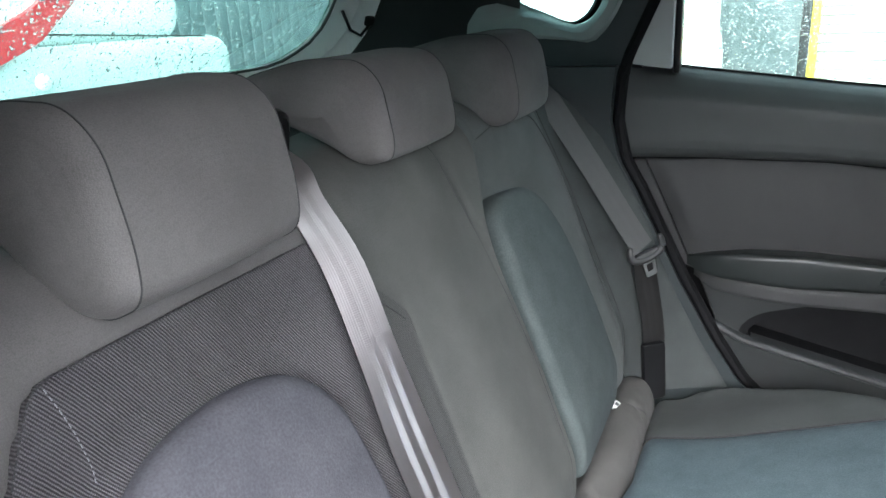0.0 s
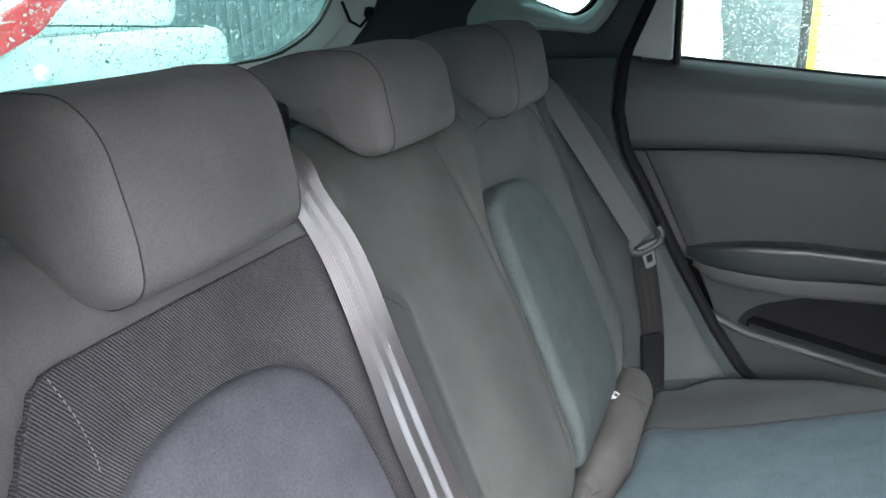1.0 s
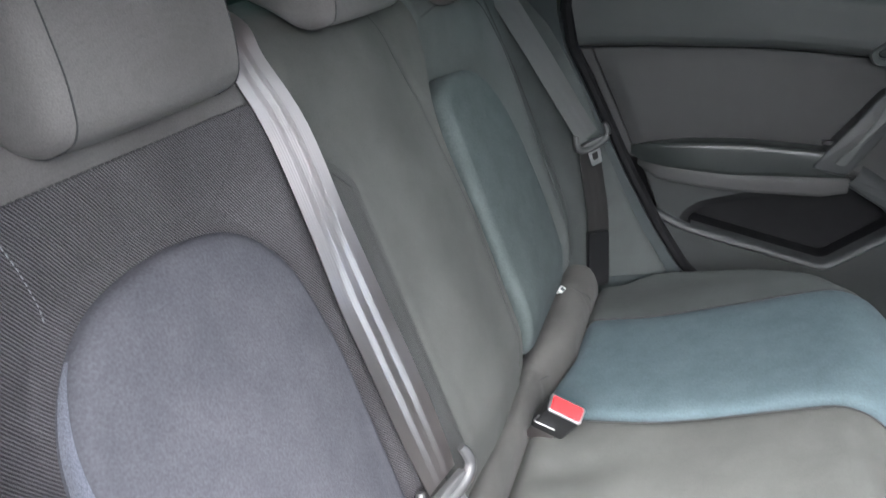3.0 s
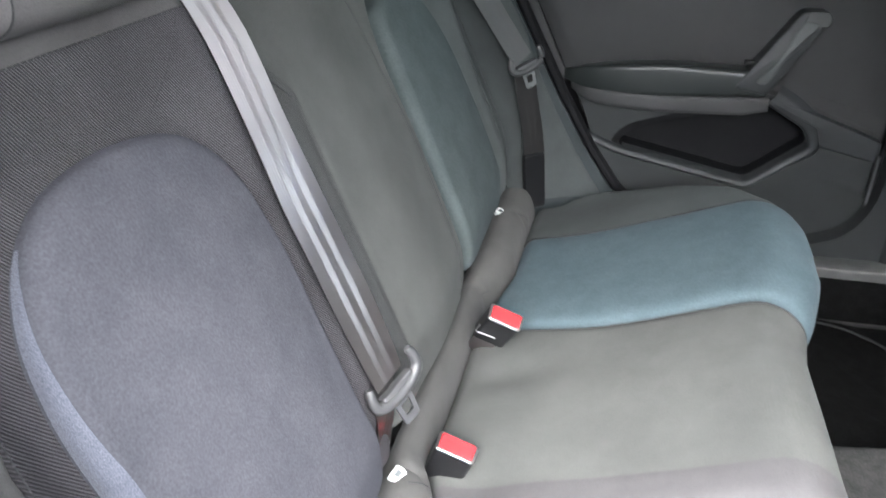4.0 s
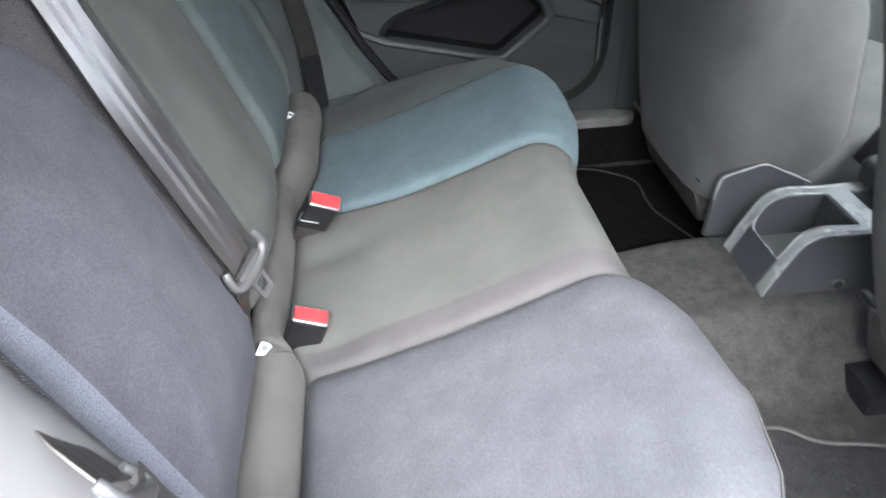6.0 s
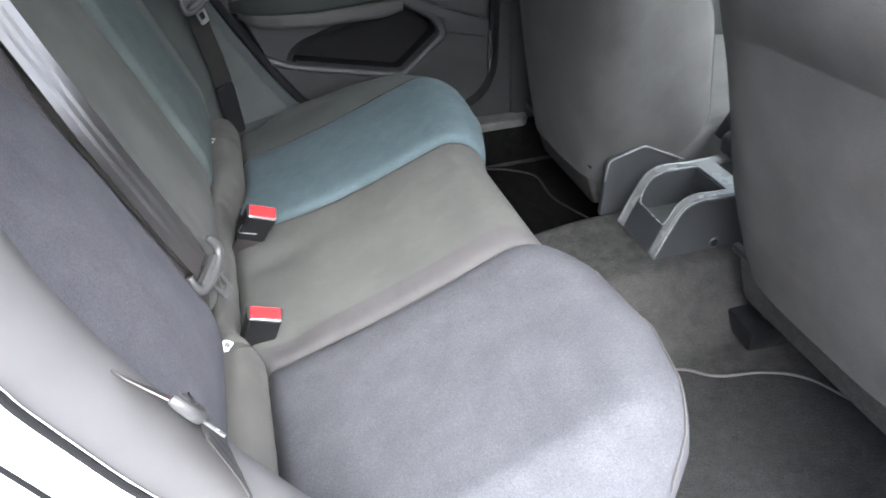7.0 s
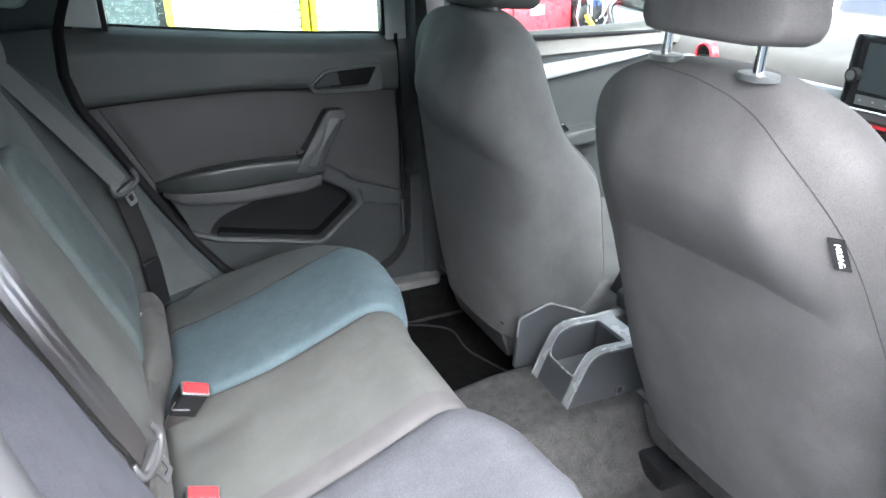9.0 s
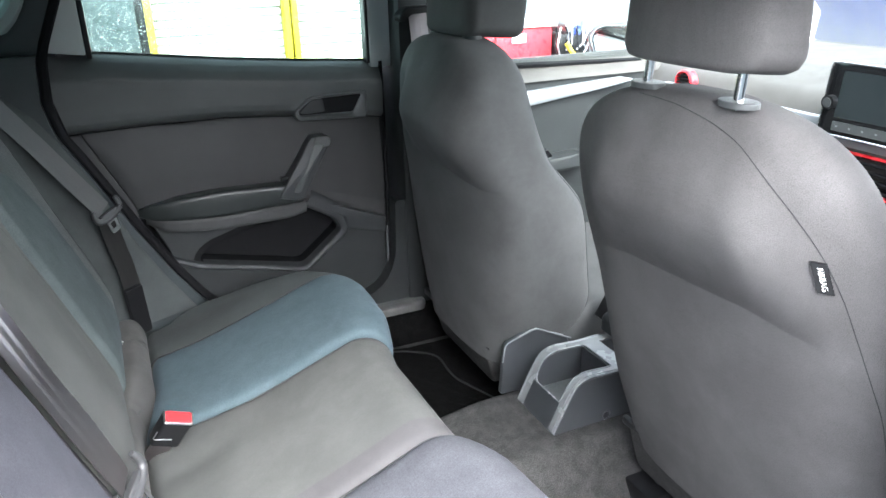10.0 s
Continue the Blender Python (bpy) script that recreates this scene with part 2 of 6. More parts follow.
RED_TRIM = plastic("red_trim", (0.55, 0.02, 0.03), (0.62, 0.03, 0.04), 0.3, bump=0.0)
WHITE_PLASTIC = plastic("white_plastic", (0.78, 0.78, 0.76), (0.84, 0.84, 0.82), 0.4, bump=0.05)
CARPET = carpet_mat("grey_carpet", (0.029, 0.0285, 0.0285), (0.047, 0.0455, 0.0455))
EDGING = fabric("mat_edging", (0.050, 0.049, 0.049), (0.066, 0.064, 0.064), 0.001, bump=0.2, speck=0.1)
MAT_DARK = carpet_mat("dark_mat_carpet", (0.022, 0.022, 0.023), (0.030, 0.030, 0.031))
WEBBING = webbing_mat("belt_webbing", (0.014, 0.013, 0.013), (0.020, 0.019, 0.019), 0.28, 2.5)
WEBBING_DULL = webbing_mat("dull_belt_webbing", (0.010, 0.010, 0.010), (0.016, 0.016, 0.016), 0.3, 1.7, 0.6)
# greyed copy of the black webbing, for light on the far belt's upper run
WEBBING_LIT = webbing_mat("lit_belt_webbing", (0.058, 0.060, 0.060), (0.080, 0.082, 0.082), 0.45, 1.5, 0.4)
CHROME = metal_mat("chrome", (0.80, 0.80, 0.81), 0.12)
SCUFF = plastic("scuffed_grey_plastic", (0.055, 0.055, 0.055), (0.10, 0.10, 0.10), 0.35, scale=22.0)
LATCH_STEEL = metal_mat("latch_steel", (0.60, 0.60, 0.61), 0.3)
STEEL = metal_mat("steel", (0.62, 0.62, 0.63), 0.3)
GLASS = pane_mat("window_glass", (0.64, 0.735, 0.71))
GLASS_FRONT = pane_mat("windscreen_glass", (0.88, 0.91, 0.90))
GLASS_REAR = pane_mat("tinted_rear_glass", (0.45, 0.60, 0.57))
SCREEN = plastic("screen_glass", (0.020, 0.026, 0.028), (0.028, 0.034, 0.036), 0.1, bump=0.0, coat=0.3)

# bolster cloth darkened where little doorway light arrives
BOLSTER_SHADED = fabric("shaded_bolster_cloth", (0.048, 0.053, 0.053), (0.062, 0.068, 0.068), 0.0012, bump=0.3, speck=0.16, sheen=0.02)
FELT = carpet_mat("seat_felt", (0.050, 0.049, 0.049), (0.070, 0.068, 0.068))
EDGE_TRIM = plastic("edge_lining", (0.042, 0.041, 0.043), (0.054, 0.053, 0.056), 0.6, bump=0.2)
CONSOLE = plastic("console_plastic", (0.026, 0.028, 0.031), (0.034, 0.036, 0.039), 0.33, bump=0.12)
CONSOLE_RIM = plastic("console_rim", (0.12, 0.125, 0.13), (0.15, 0.155, 0.16), 0.25, bump=0.02)
BAY = plastic("grey_bay_wall", (0.10, 0.115, 0.125), (0.15, 0.17, 0.18), 0.8, 120.0, 0.4, 2.0)
DOOR_INSERT = plastic("door_insert_plastic", (0.036, 0.036, 0.037), (0.044, 0.044, 0.045), 0.55, spec=0.25)
DOOR_LIP = plastic("door_lip_plastic", (0.028, 0.030, 0.032), (0.035, 0.037, 0.039), 0.45, spec=0.3)
DASH = plastic("dashboard_plastic", (0.054, 0.050, 0.046), (0.068, 0.063, 0.058), 0.6)
# black mat carpet, also laid where the far footwell is in shade
MAT_SHADE_BLACK = carpet_mat("black_mat_and_shade_carpet", (0.004, 0.004, 0.004), (0.007, 0.007, 0.007))
BLUE_PAINT = plastic("blue_car_paint", (0.022, 0.045, 0.24), (0.032, 0.060, 0.30), 0.4, bump=0.0)
MIRROR = metal_mat("mirror_glass", (0.90, 0.95, 0.94), 0.02)
DROP = glass_mat("water_drop", (0.97, 1.0, 0.99))
DROP.node_tree.nodes["Principled BSDF"].inputs["IOR"].default_value = 1.33
GREY_PAINT = plastic("grey_van_paint", (0.40, 0.43, 0.43), (0.47, 0.50, 0.50), 0.4, bump=0.05)
ASPHALT = plastic("wet_asphalt", (0.045, 0.045, 0.047), (0.075, 0.075, 0.078), 0.35, 220.0, 0.6, 1.3)
RENDER = plastic("pale_wall_render", (0.36, 0.36, 0.35), (0.44, 0.44, 0.43), 0.85, 150.0, 0.5, 1.1)
# lining plastic made pale, for daylight on the quarter window's rim
SURROUND_LIT = plastic("lit_window_surround", (0.22, 0.25, 0.242), (0.28, 0.31, 0.30), 0.45)
SHUTTER = plastic("white_shutter", (0.40, 0.41, 0.38), (0.47, 0.48, 0.45), 0.4, 400.0, 0.1, 2.0)
YELLOW = plastic("yellow_paint", (0.52, 0.40, 0.02), (0.60, 0.47, 0.03), 0.5, 300.0, 0.3, 4.0)
PIER = plastic("pier_render", (0.035, 0.045, 0.048), (0.075, 0.088, 0.092), 0.7, 60.0, 0.8, 14.0)
DARKWALL = plastic("dark_wall", (0.09, 0.11, 0.12), (0.17, 0.20, 0.21), 0.7, 60.0, 0.8, 9.0)

# ---- mesh helpers ----
def thing(name, at, label, category, group="", kind=""):
    ob = new(name)
    ob.empty_display_size = 0.05
    ob.location = at
    return tagged(ob, label, category, group, kind)


def world_at(ob):
    v = Vector(ob.location)
    while ob.parent:
        ob = ob.parent
        v += Vector(ob.location)
    return v


def part(name, bm, material, parent=None, label="", sharp=40):
    """One mesh object from a bmesh given in world coordinates."""
    me = bpy.data.meshes.new(name)
    bmesh.ops.recalc_face_normals(bm, faces=bm.faces)
    if parent:
        bmesh.ops.translate(bm, verts=bm.verts, vec=-world_at(parent))
    bm.to_mesh(me)
    bm.free()
    me.polygons.foreach_set("use_smooth", [True] * len(me.polygons))
    me.set_sharp_from_angle(angle=radians(sharp))
    me.materials.append(material)
    ob = new(name, me)
    if parent:
        ob.parent = parent
    if label:
        ob["label"] = label
    return ob


def setting(name, bm, material, label, category, kind="structure", sharp=40):
    return tagged(part(name, bm, material, sharp=sharp), label, category, kind=kind)


def fillet(poly, radius, n=6):
    """Round the corners of a polygon; radius may be one number or one per corner."""
    out = []
    k = len(poly)
    for i in range(k):
        p0, p1, p2 = (Vector(poly[(i + j) % k]) for j in (-1, 0, 1))
        r = radius[i] if isinstance(radius, (list, tuple)) else radius
        a, b = p0 - p1, p2 - p1
        la, lb = a.length, b.length
        a, b = a / la, b / lb
        r = min(r, 0.48 * la, 0.48 * lb)
        if r <= 1e-6:
            out.append(p1)
            continue
        for j in range(n + 1):
            t = j / n
            out.append((p1 + a * r) * (1 - t) ** 2 + p1 * 2 * t * (1 - t) + (p1 + b * r) * t ** 2)
    return out


def resample(pts, n, closed=True):
    pts = [Vector(p) for p in pts]
    ring = pts + [pts[0]] if closed else pts
    acc = [0.0]
    for a, b in zip(ring, ring[1:]):
        acc.append(acc[-1] + (b - a).length)
    out, j = [], 0
    for i in range(n):
        d = acc[-1] * i / (n if closed else n - 1)
        while j < len(acc) - 2 and acc[j + 1] < d:
            j += 1
        t = (d - acc[j]) / max(acc[j + 1] - acc[j], 1e-9)
        out.append(ring[j].lerp(ring[j + 1], min(t, 1)))
    return out


def bridge(bm, rings, closed=True):
    for r0, r1 in zip(rings, rings[1:]):
        k = len(r0)
        for i in range(k if closed else k - 1):
            j = (i + 1) % k
            bm.faces.new((r0[i], r0[j], r1[j], r1[i]))


def inset_ring(pts, c, off):
    out = []
    for p in pts:
        d = p - c
        out.append(c + d * max(1 - off / max(d.length, 1e-6), 0.02))
    return out


def slab(bm, outline, S, depth=0.02, h=0.0, r=0.01, bulge=0.0, back=False, steps=5, fill=6, centre=None):
    """A padded plate: outline in (u, v); S(u, v, w) gives the place. From w = -depth up to w = h with a rounded rim of radius r and a domed face."""
    c = Vector(centre) if centre else sum((Vector(p) for p in outline), Vector((0, 0))) / len(outline)
    pts = [Vector(p) for p in outline]
    levels = []
    if back:
        levels += [(r * (1 - math.sin(a)), -depth - h + 0 * r + r * (1 - math.cos(a)) + h) for a in [i / steps * math.pi / 2 for i in range(steps + 1)]]
    else:
        levels.append((0.0, -depth))
    levels += [(r * (1 - math.cos(a)), h - r + r * math.sin(a)) for a in [i / steps * math.pi / 2 for i in range(steps + 1)]]
    rings = []
    for off, w in levels:
        rings.append([bm.verts.new(S(p.x, p.y, w)) for p in inset_ring(pts, c, off)])
    edge = inset_ring(pts, c, r)
    for k in range(1, fill):
        s = 1 - k / fill
        rings.append([bm.verts.new(S(*(c + (p - c) * s), h + bulge * (1 - s ** 2.2))) for p in edge])
    bridge(bm, rings)
    top = bm.verts.new(S(c.x, c.y, h + bulge))
    last = rings[-1]
    for i in range(len(last)):
        bm.faces.new((last[i], last[(i + 1) % len(last)], top))
    if back:
        low = bm.verts.new(S(c.x, c.y, -depth))
        first = rings[0]
        for i in range(len(first)):
            bm.faces.new((first[(i + 1) % len(first)], first[i], low))
    else:
        bm.faces.new(list(reversed(rings[0])))
    return bm


def tube(bm, pts, r, n=6, closed=False, taper=None):
    pts = [Vector(p) for p in pts]
    rings = []
    k = len(pts)
    up = Vector((0.13, 0.31, 0.94))
    for i, p in enumerate(pts):
        a = pts[(i - 1) % k] if closed or i else p
        b = pts[(i + 1) % k] if closed or i < k - 1 else p
        d = (b - a).normalized()
        s = d.cross(up)
        if s.length < 1e-3:
            s = d.orthogonal()
        s.normalize()
        q = s.cross(d).normalized()
        rr = r * (taper(i / max(k - 1, 1)) if taper else 1)
        rings.append([bm.verts.new(p + (s * math.cos(t) + q * math.sin(t)) * rr) for t in [j * 2 * math.pi / n for j in range(n)]])
    bridge(bm, rings + ([rings[0]] if closed else []))
    if not closed:
        bm.faces.new(list(reversed(rings[0])))
        bm.faces.new(rings[-1])
    return bm


def dashes(bm, pts, r, dash=0.005, gap=0.002, n=5):
    """Stitches: short thread pieces along a line."""
    pts = [Vector(p) for p in pts]
    total = sum((b - a).length for a, b in zip(pts, pts[1:]))
    fine = resample(pts, max(int(total / 0.001), 4), False)
    step = int(round((dash + gap) / 0.001))
    for i in range(0, len(fine) - step, step):
        seg = fine[i:i + int(dash / 0.001) + 1]
        tube(bm, [seg[0], seg[len(seg) // 2], seg[-1]], r, n)
    return bm


def box(bm, lo, hi, bevel=0.0, m=None, seg=2):
    lo, hi = Vector(lo), Vector(hi)
    made = bmesh.ops.create_cube(bm, size=1.0, matrix=Matrix.Translation((lo + hi) / 2) @ Matrix.Diagonal((*(hi - lo), 1)))
    vs = made["verts"]
    if bevel:
        es = list({e for v in vs for e in v.link_edges})
        out = bmesh.ops.bevel(bm, geom=es, offset=bevel, segments=seg, affect="EDGES", profile=0.5)
        vs = list({v for f in out["faces"] for v in f.verts} | {v for v in vs if v.is_valid})
    if m is not None:
        bmesh.ops.transform(bm, matrix=m, verts=vs)
    return bm


def prism(bm, outline, S, w0, w1):
    """A plain extrusion of an outline between w0 and w1."""
    a = [bm.verts.new(S(p[0], p[1], w0)) for p in outline]
    b = [bm.verts.new(S(p[0], p[1], w1)) for p in outline]
    bridge(bm, [a, b])
    bm.faces.new(list(reversed(a)))
    bm.faces.new(b)
    return bm


def grid(bm, us, vs, F, thick=0.0):
    """A sheet F(u, v), doubled to a thickness when thick is set (F takes a third number, the depth)."""
    top = [[bm.verts.new(F(u, v, 0.0)) for v in vs] for u in us]
    for i in range(len(us) - 1):
        for j in range(len(vs) - 1):
            bm.faces.new((top[i][j], top[i + 1][j], top[i + 1][j + 1], top[i][j + 1]))
    if thick:
        low = [[bm.verts.new(F(u, v, -thick)) for v in vs] for u in us]
        for i in range(len(us) - 1):
            for j in range(len(vs) - 1):
                bm.faces.new((low[i][j + 1], low[i + 1][j + 1], low[i + 1][j], low[i][j]))
        nu, nv = len(us), len(vs)
        rim = [(i, 0) for i in range(nu)] + [(nu - 1, j) for j in range(1, nv)] + [(i, nv - 1) for i in range(nu - 2, -1, -1)] + [(0, j) for j in range(nv - 2, 0, -1)]
        for (i, j), (k, q) in zip(rim, rim[1:] + rim[:1]):
            bm.faces.new((top[k][q], top[i][j], low[i][j], low[k][q]))
    return bm


def linear(table, x):
    if x <= table[0][0]:
        return table[0][1]
    for (a, va), (b, vb) in zip(table, table[1:]):
        if x <= b:
            return va + (vb - va) * (x - a) / (b - a)
    return table[-1][1]


def span(a, b, n):
    return [a + (b - a) * i / (n - 1) for i in range(n)]


def smooth(a, b, x):
    t = min(max((x - a) / (b - a), 0.0), 1.0)
    return t * t * (3 - 2 * t)


def curve(pts, n):
    """A smooth line through points."""
    p = [Vector(q) for q in pts]
    p = [p[0] * 2 - p[1]] + p + [p[-1] * 2 - p[-2]]
    out = []
    for k in range(n):
        f = k / (n - 1) * (len(p) - 3)
        i = min(int(f), len(p) - 4)
        t = f - i
        a, b, c, d = p[i:i + 4]
        out.append(0.5 * (2 * b + (c - a) * t + (2 * a - 5 * b + 4 * c - d) * t * t + (3 * b - a - 3 * c + d) * t ** 3))
    return out


def ribbon(bm, centre, widths, sides, thick=0.0012, n=7):
    """A strap through centre points, with a side vector at each; UV runs across and along."""
    uvl = bm.loops.layers.uv.verify()
    pts = [Vector(p) for p in centre]
    run, rows = 0.0, []
    for i, p in enumerate(pts):
        d = (pts[min(i + 1, len(pts) - 1)] - pts[max(i - 1, 0)]).normalized()
        s = Vector(sides[i])
        s = (s - d * s.dot(d)).normalized()
        nn = d.cross(s).normalized()
        if i:
            run += (p - pts[i - 1]).length
        rows.append([[(bm.verts.new(p + s * widths[i] * (j / (n - 1) - 0.5) + nn * e * thick), j / (n - 1), run) for j in range(n)] for e in (0.5, -0.5)])
    def quad(*c):
        f = bm.faces.new([v for v, _, _ in c])
        for lp, (_, u, w) in zip(f.loops, c):
            lp[uvl].uv = (u, w)
    for a, b in zip(rows, rows[1:]):
        for k in (0, 1):
            for j in range(n - 1):
                quad(a[k][j], a[k][j + 1], b[k][j + 1], b[k][j])
        for j in (0, n - 1):
            quad(a[0][j], a[1][j], b[1][j], b[0][j])
    for r in (rows[0], rows[-1]):
        for j in range(n - 1):
            quad(r[0][j], r[0][j + 1], r[1][j + 1], r[1][j])
    return bm


# ---- the car's shell ----
CY = -0.05          # the car's middle line
FAR, NEAR = 0.70, -0.80   # inner faces of the two sides


def plate_y(y, sign=-1):
    """Plates that stand on a side wall: outline in (x, z), thickness towards the cabin."""
    return lambda u, v, w: (u, y + sign * w, v)


# floor pan with the tunnel in the middle
def floor_z(x, y):
    d = abs(y - CY - 0.05)
    z = 0.285 + (0.095 + 0.020 * smooth(0.55, 0.72, x)) * (1 - smooth(0.10, 0.18, d))
    z += 0.10 * smooth(0.62, 0.69, d)
    z -= 0.02 * smooth(0.55, 0.75, x) * smooth(0.16, 0.2, d)
    return z + 0.0015 * noise.noise((x * 30, y * 30, 0))


bm = bmesh.new()
grid(bm, span(0.10, 2.1, 100), span(-0.80, 0.70, 120), lambda x, y, w: (x, y, floor_z(x, y) + w), 0.03)
setting("floor", bm, CARPET, "worn grey carpet over the car's floor and tunnel", "floor")

bm = bmesh.new()
grid(bm, span(-0.9, 1.1, 24), span(-0.68, 0.62, 16),
     lambda x, y, w: (x, y, 1.43 - 0.03 * ((x - 0.2) / 1.0) ** 2 - 0.05 * ((y - CY) / 0.67) ** 4 - w), 0.025)
setting("ceiling", bm, HEADLINER, "pale grey cloth headliner of the car", "ceiling")
bm = bmesh.new()
grid(bm, span(-0.95, 1.15, 24), span(-0.70, 0.66, 16),
     lambda x, y, w: (x, y, 1.475 - 0.03 * ((x - 0.2) / 1.0) ** 2 - 0.05 * ((y - CY) / 0.7) ** 4 + w), 0.01)
setting("roof", bm, PAINT, "white painted car roof", "roof")

# side rails, pillars and sills of the body
bm = bmesh.new()
for y0, y1 in ((0.62, 0.72), (-0.74, -0.66)):
    box(bm, (-0.95, y0, 1.37), (1.2, y1, 1.45), 0.02)
setting("trim_1", bm, PALE, "pale grey roof rail lining above the doors", "trim")

for i, (y0, y1) in enumerate(((0.63, 0.80), (-0.93, -0.74))):
    bm = bmesh.new()
    box(bm, (0.745, y0, 0.25), (0.90, y1, 1.40), 0.02)
    setting("b_pillar_%d" % (i + 1), bm, TRIM, "dark plastic pillar between the front and rear doors", "pillar")
    bm = bmesh.new()
    box(bm, (0.15, y0, 0.16), (2.0, y1 + (0.03 if i == 0 else -0.03), 0.335), 0.02)
    setting("sill_%d" % (i + 1), bm, TRIM, "dark plastic door sill trim", "sill")

# bright scuff strip on the far sill and the curved lower end of the pillar
sill = thing("sill_strip", (0.6, 0.63, 0.335), "scuffed grey sill strip under the closed rear door", "sill strip")
bm = bmesh.new()
slab(bm, fillet([(0.42, 0.596), (0.775, 0.596), (0.790, 0.615), (0.790, 0.66), (0.42, 0.66)], 0.012), lambda u, v, w: (u, v, 0.396 + w - 0.2 * max(0.615 - v, 0)), 0.006, 0.014, 0.012)
part("strip", bm, SCUFF, sill)
# black face for the shade in the recess under the strip
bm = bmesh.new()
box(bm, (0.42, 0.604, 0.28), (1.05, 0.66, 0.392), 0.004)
part("riser", bm, MAT_SHADE_BLACK, sill)
bm = bmesh.new()
box(bm, (0.40, 0.716, 0.33), (0.765, 0.724, 0.53), 0.002)
setting("trim_4", bm, TRIM, "dark lower pillar panel beside the door", "trim")
bm = bmesh.new()
prism(bm, [tuple(p) for p in fillet([(0.45, 0.400), (0.755, 0.400), (0.755, 0.70), (0.722, 0.70), (0.716, 0.53), (0.675, 0.455), (0.58, 0.425), (0.45, 0.42)], [0, 0, 0.01, 0.01, 0.05, 0.05, 0.03, 0], 6)], lambda u, v, w: (u, 0.66 - w, v), -0.05, 0.020)
bmesh.ops.triangulate(bm, faces=[f for f in bm.faces if len(f.verts) > 4])
tagged(part("pillar_foot", bm, TRIM), "dark curved foot of the door pillar", "trim", kind="structure")


# ---- the far rear side: body panel behind the door, C-pillar, quarter window ----
SEAL = [(0.075, 1.40), (0.012, 1.245), (-0.030, 1.150), (-0.040, 1.115), (-0.046, 1.03), (-0.030, 0.955), (0.002, 0.898), (0.092, 0.72), (0.16, 0.60), (0.215, 0.518), (0.30, 0.44), (0.42, 0.37)]


def seal_x(z):
    return linear([(z_, x_) for x_, z_ in reversed(SEAL)], z)


def side_panel(name, y0, sign, label):
    """The trim behind the door opening, following the opening's curve, with a hole for the quarter window."""
    ob = thing(name, (-0.2, y0, 0.4), label, "trim", kind="structure")
    bm = bmesh.new()
    zs = span(0.30, 1.13, 50)

    def F(t, z, w):
        x1 = seal_x(z) - 0.012
        x = -0.62 + (x1 + 0.62) * t
        lean = 0.02 * smooth(0.75, 1.1, z)
        lift = 0.035 * smooth(0.0, 0.9, 1 - t) + lean
        return (x, y0 - sign * (lift - w), z)
    grid(bm, span(0, 1, 24), zs, F, 0.03)
    part("lower_lining", bm, PILLAR, ob)
    # upper lining around the quarter window
    hole = fillet([(-0.330, 1.335), (-0.285, 1.262), (-0.135, 1.200), (-0.098, 1.222), (-0.048, 1.335)], [0.02, 0.03, 0.025, 0.025, 0.02], 5)
    outer = [(-0.62, 1.42), (-0.62, 1.13), (-0.040, 1.13), (0.008, 1.245), (0.078, 1.42)]
    n = 60
    cx, cz = -0.2, 1.24

    def sort_ring(pts):
        pts = resample(pts, 240)
        out = []
        for k in range(n):
            a = 2 * math.pi * k / n
            out.append(min(pts, key=lambda p: abs((math.atan2(p.y - cz, p.x - cx) - a + math.pi) % (2 * math.pi) - math.pi)))
        return out
    hi, ho = sort_ring(hole), sort_ring(outer)
    bm = bmesh.new()
    S = lambda p, w: (p.x, y0 - sign * (0.02 + w), p.y)
    rings = []
    for f, w in ((0.0, 0.0), (0.45, 0.012), (0.54, 0.010)):
        rings.append([bm.verts.new(S(a.lerp(b, f), w)) for a, b in zip(ho, hi)])
    bridge(bm, rings)
    part("pillar_lining", bm, PILLAR, ob)
    bm = bmesh.new()
    rings = []
    for f, w in ((0.52, 0.008), (0.60, 0.018), (0.78, 0.019), (0.90, 0.010), (0.96, -0.004), (1.0, -0.03)):
        rings.append([bm.verts.new(S(a.lerp(b, f), w)) for a, b in zip(ho, hi)])
    bridge(bm, rings)
    part("window_surround", bm, SURROUND_LIT, ob, "moulded rim of the quarter window, paled for the window light")
    bm = bmesh.new()
    rings = []
    for f, w in ((1.0, -0.028), (1.1, -0.022), (1.18, -0.03)):
        rings.append([bm.verts.new(S(Vector((cx, cz)) + (b - Vector((cx, cz))) / f, w)) for b in hi])
    bridge(bm, rings)
    part("window_rubber", bm, RUBBER, ob)
    bm = bmesh.new()
    prism(bm, [tuple(p) for p in hi], lambda u, v, w: (u, y0 + sign * w, v), 0.012, 0.016)
    part("pane", bm, GLASS_REAR, ob)
    return ob


side_panel("c_pillar_1", 0.69, 1, "dark moulded lining of the rear pillar with a small quarter window")
side_panel("c_pillar_2", -0.688, -1, "dark moulded lining of the rear pillar beside the open door")


# door seals: the rubber along both door openings
bm = bmesh.new()
tube(bm, resample([(x, 0.672, z) for x, z in SEAL], 60, False), 0.011, 8)
setting("door_seal_1", bm, RUBBER, "black rubber seal along the closed door's opening", "seal")

# rounded edge lining of the near opening, from the seat's side to the seal
NEAR_EDGE = [(0.35, 0.42), (0.42, 0.31), (0.50, 0.235), (0.60, 0.17), (0.72, 0.10), (0.845, 0.031), (0.918, -0.002), (0.976, -0.020), (1.05, -0.035), (1.20, -0.030), (1.34, -0.020)]


def near_edge(z):
    return linear(NEAR_EDGE, z)


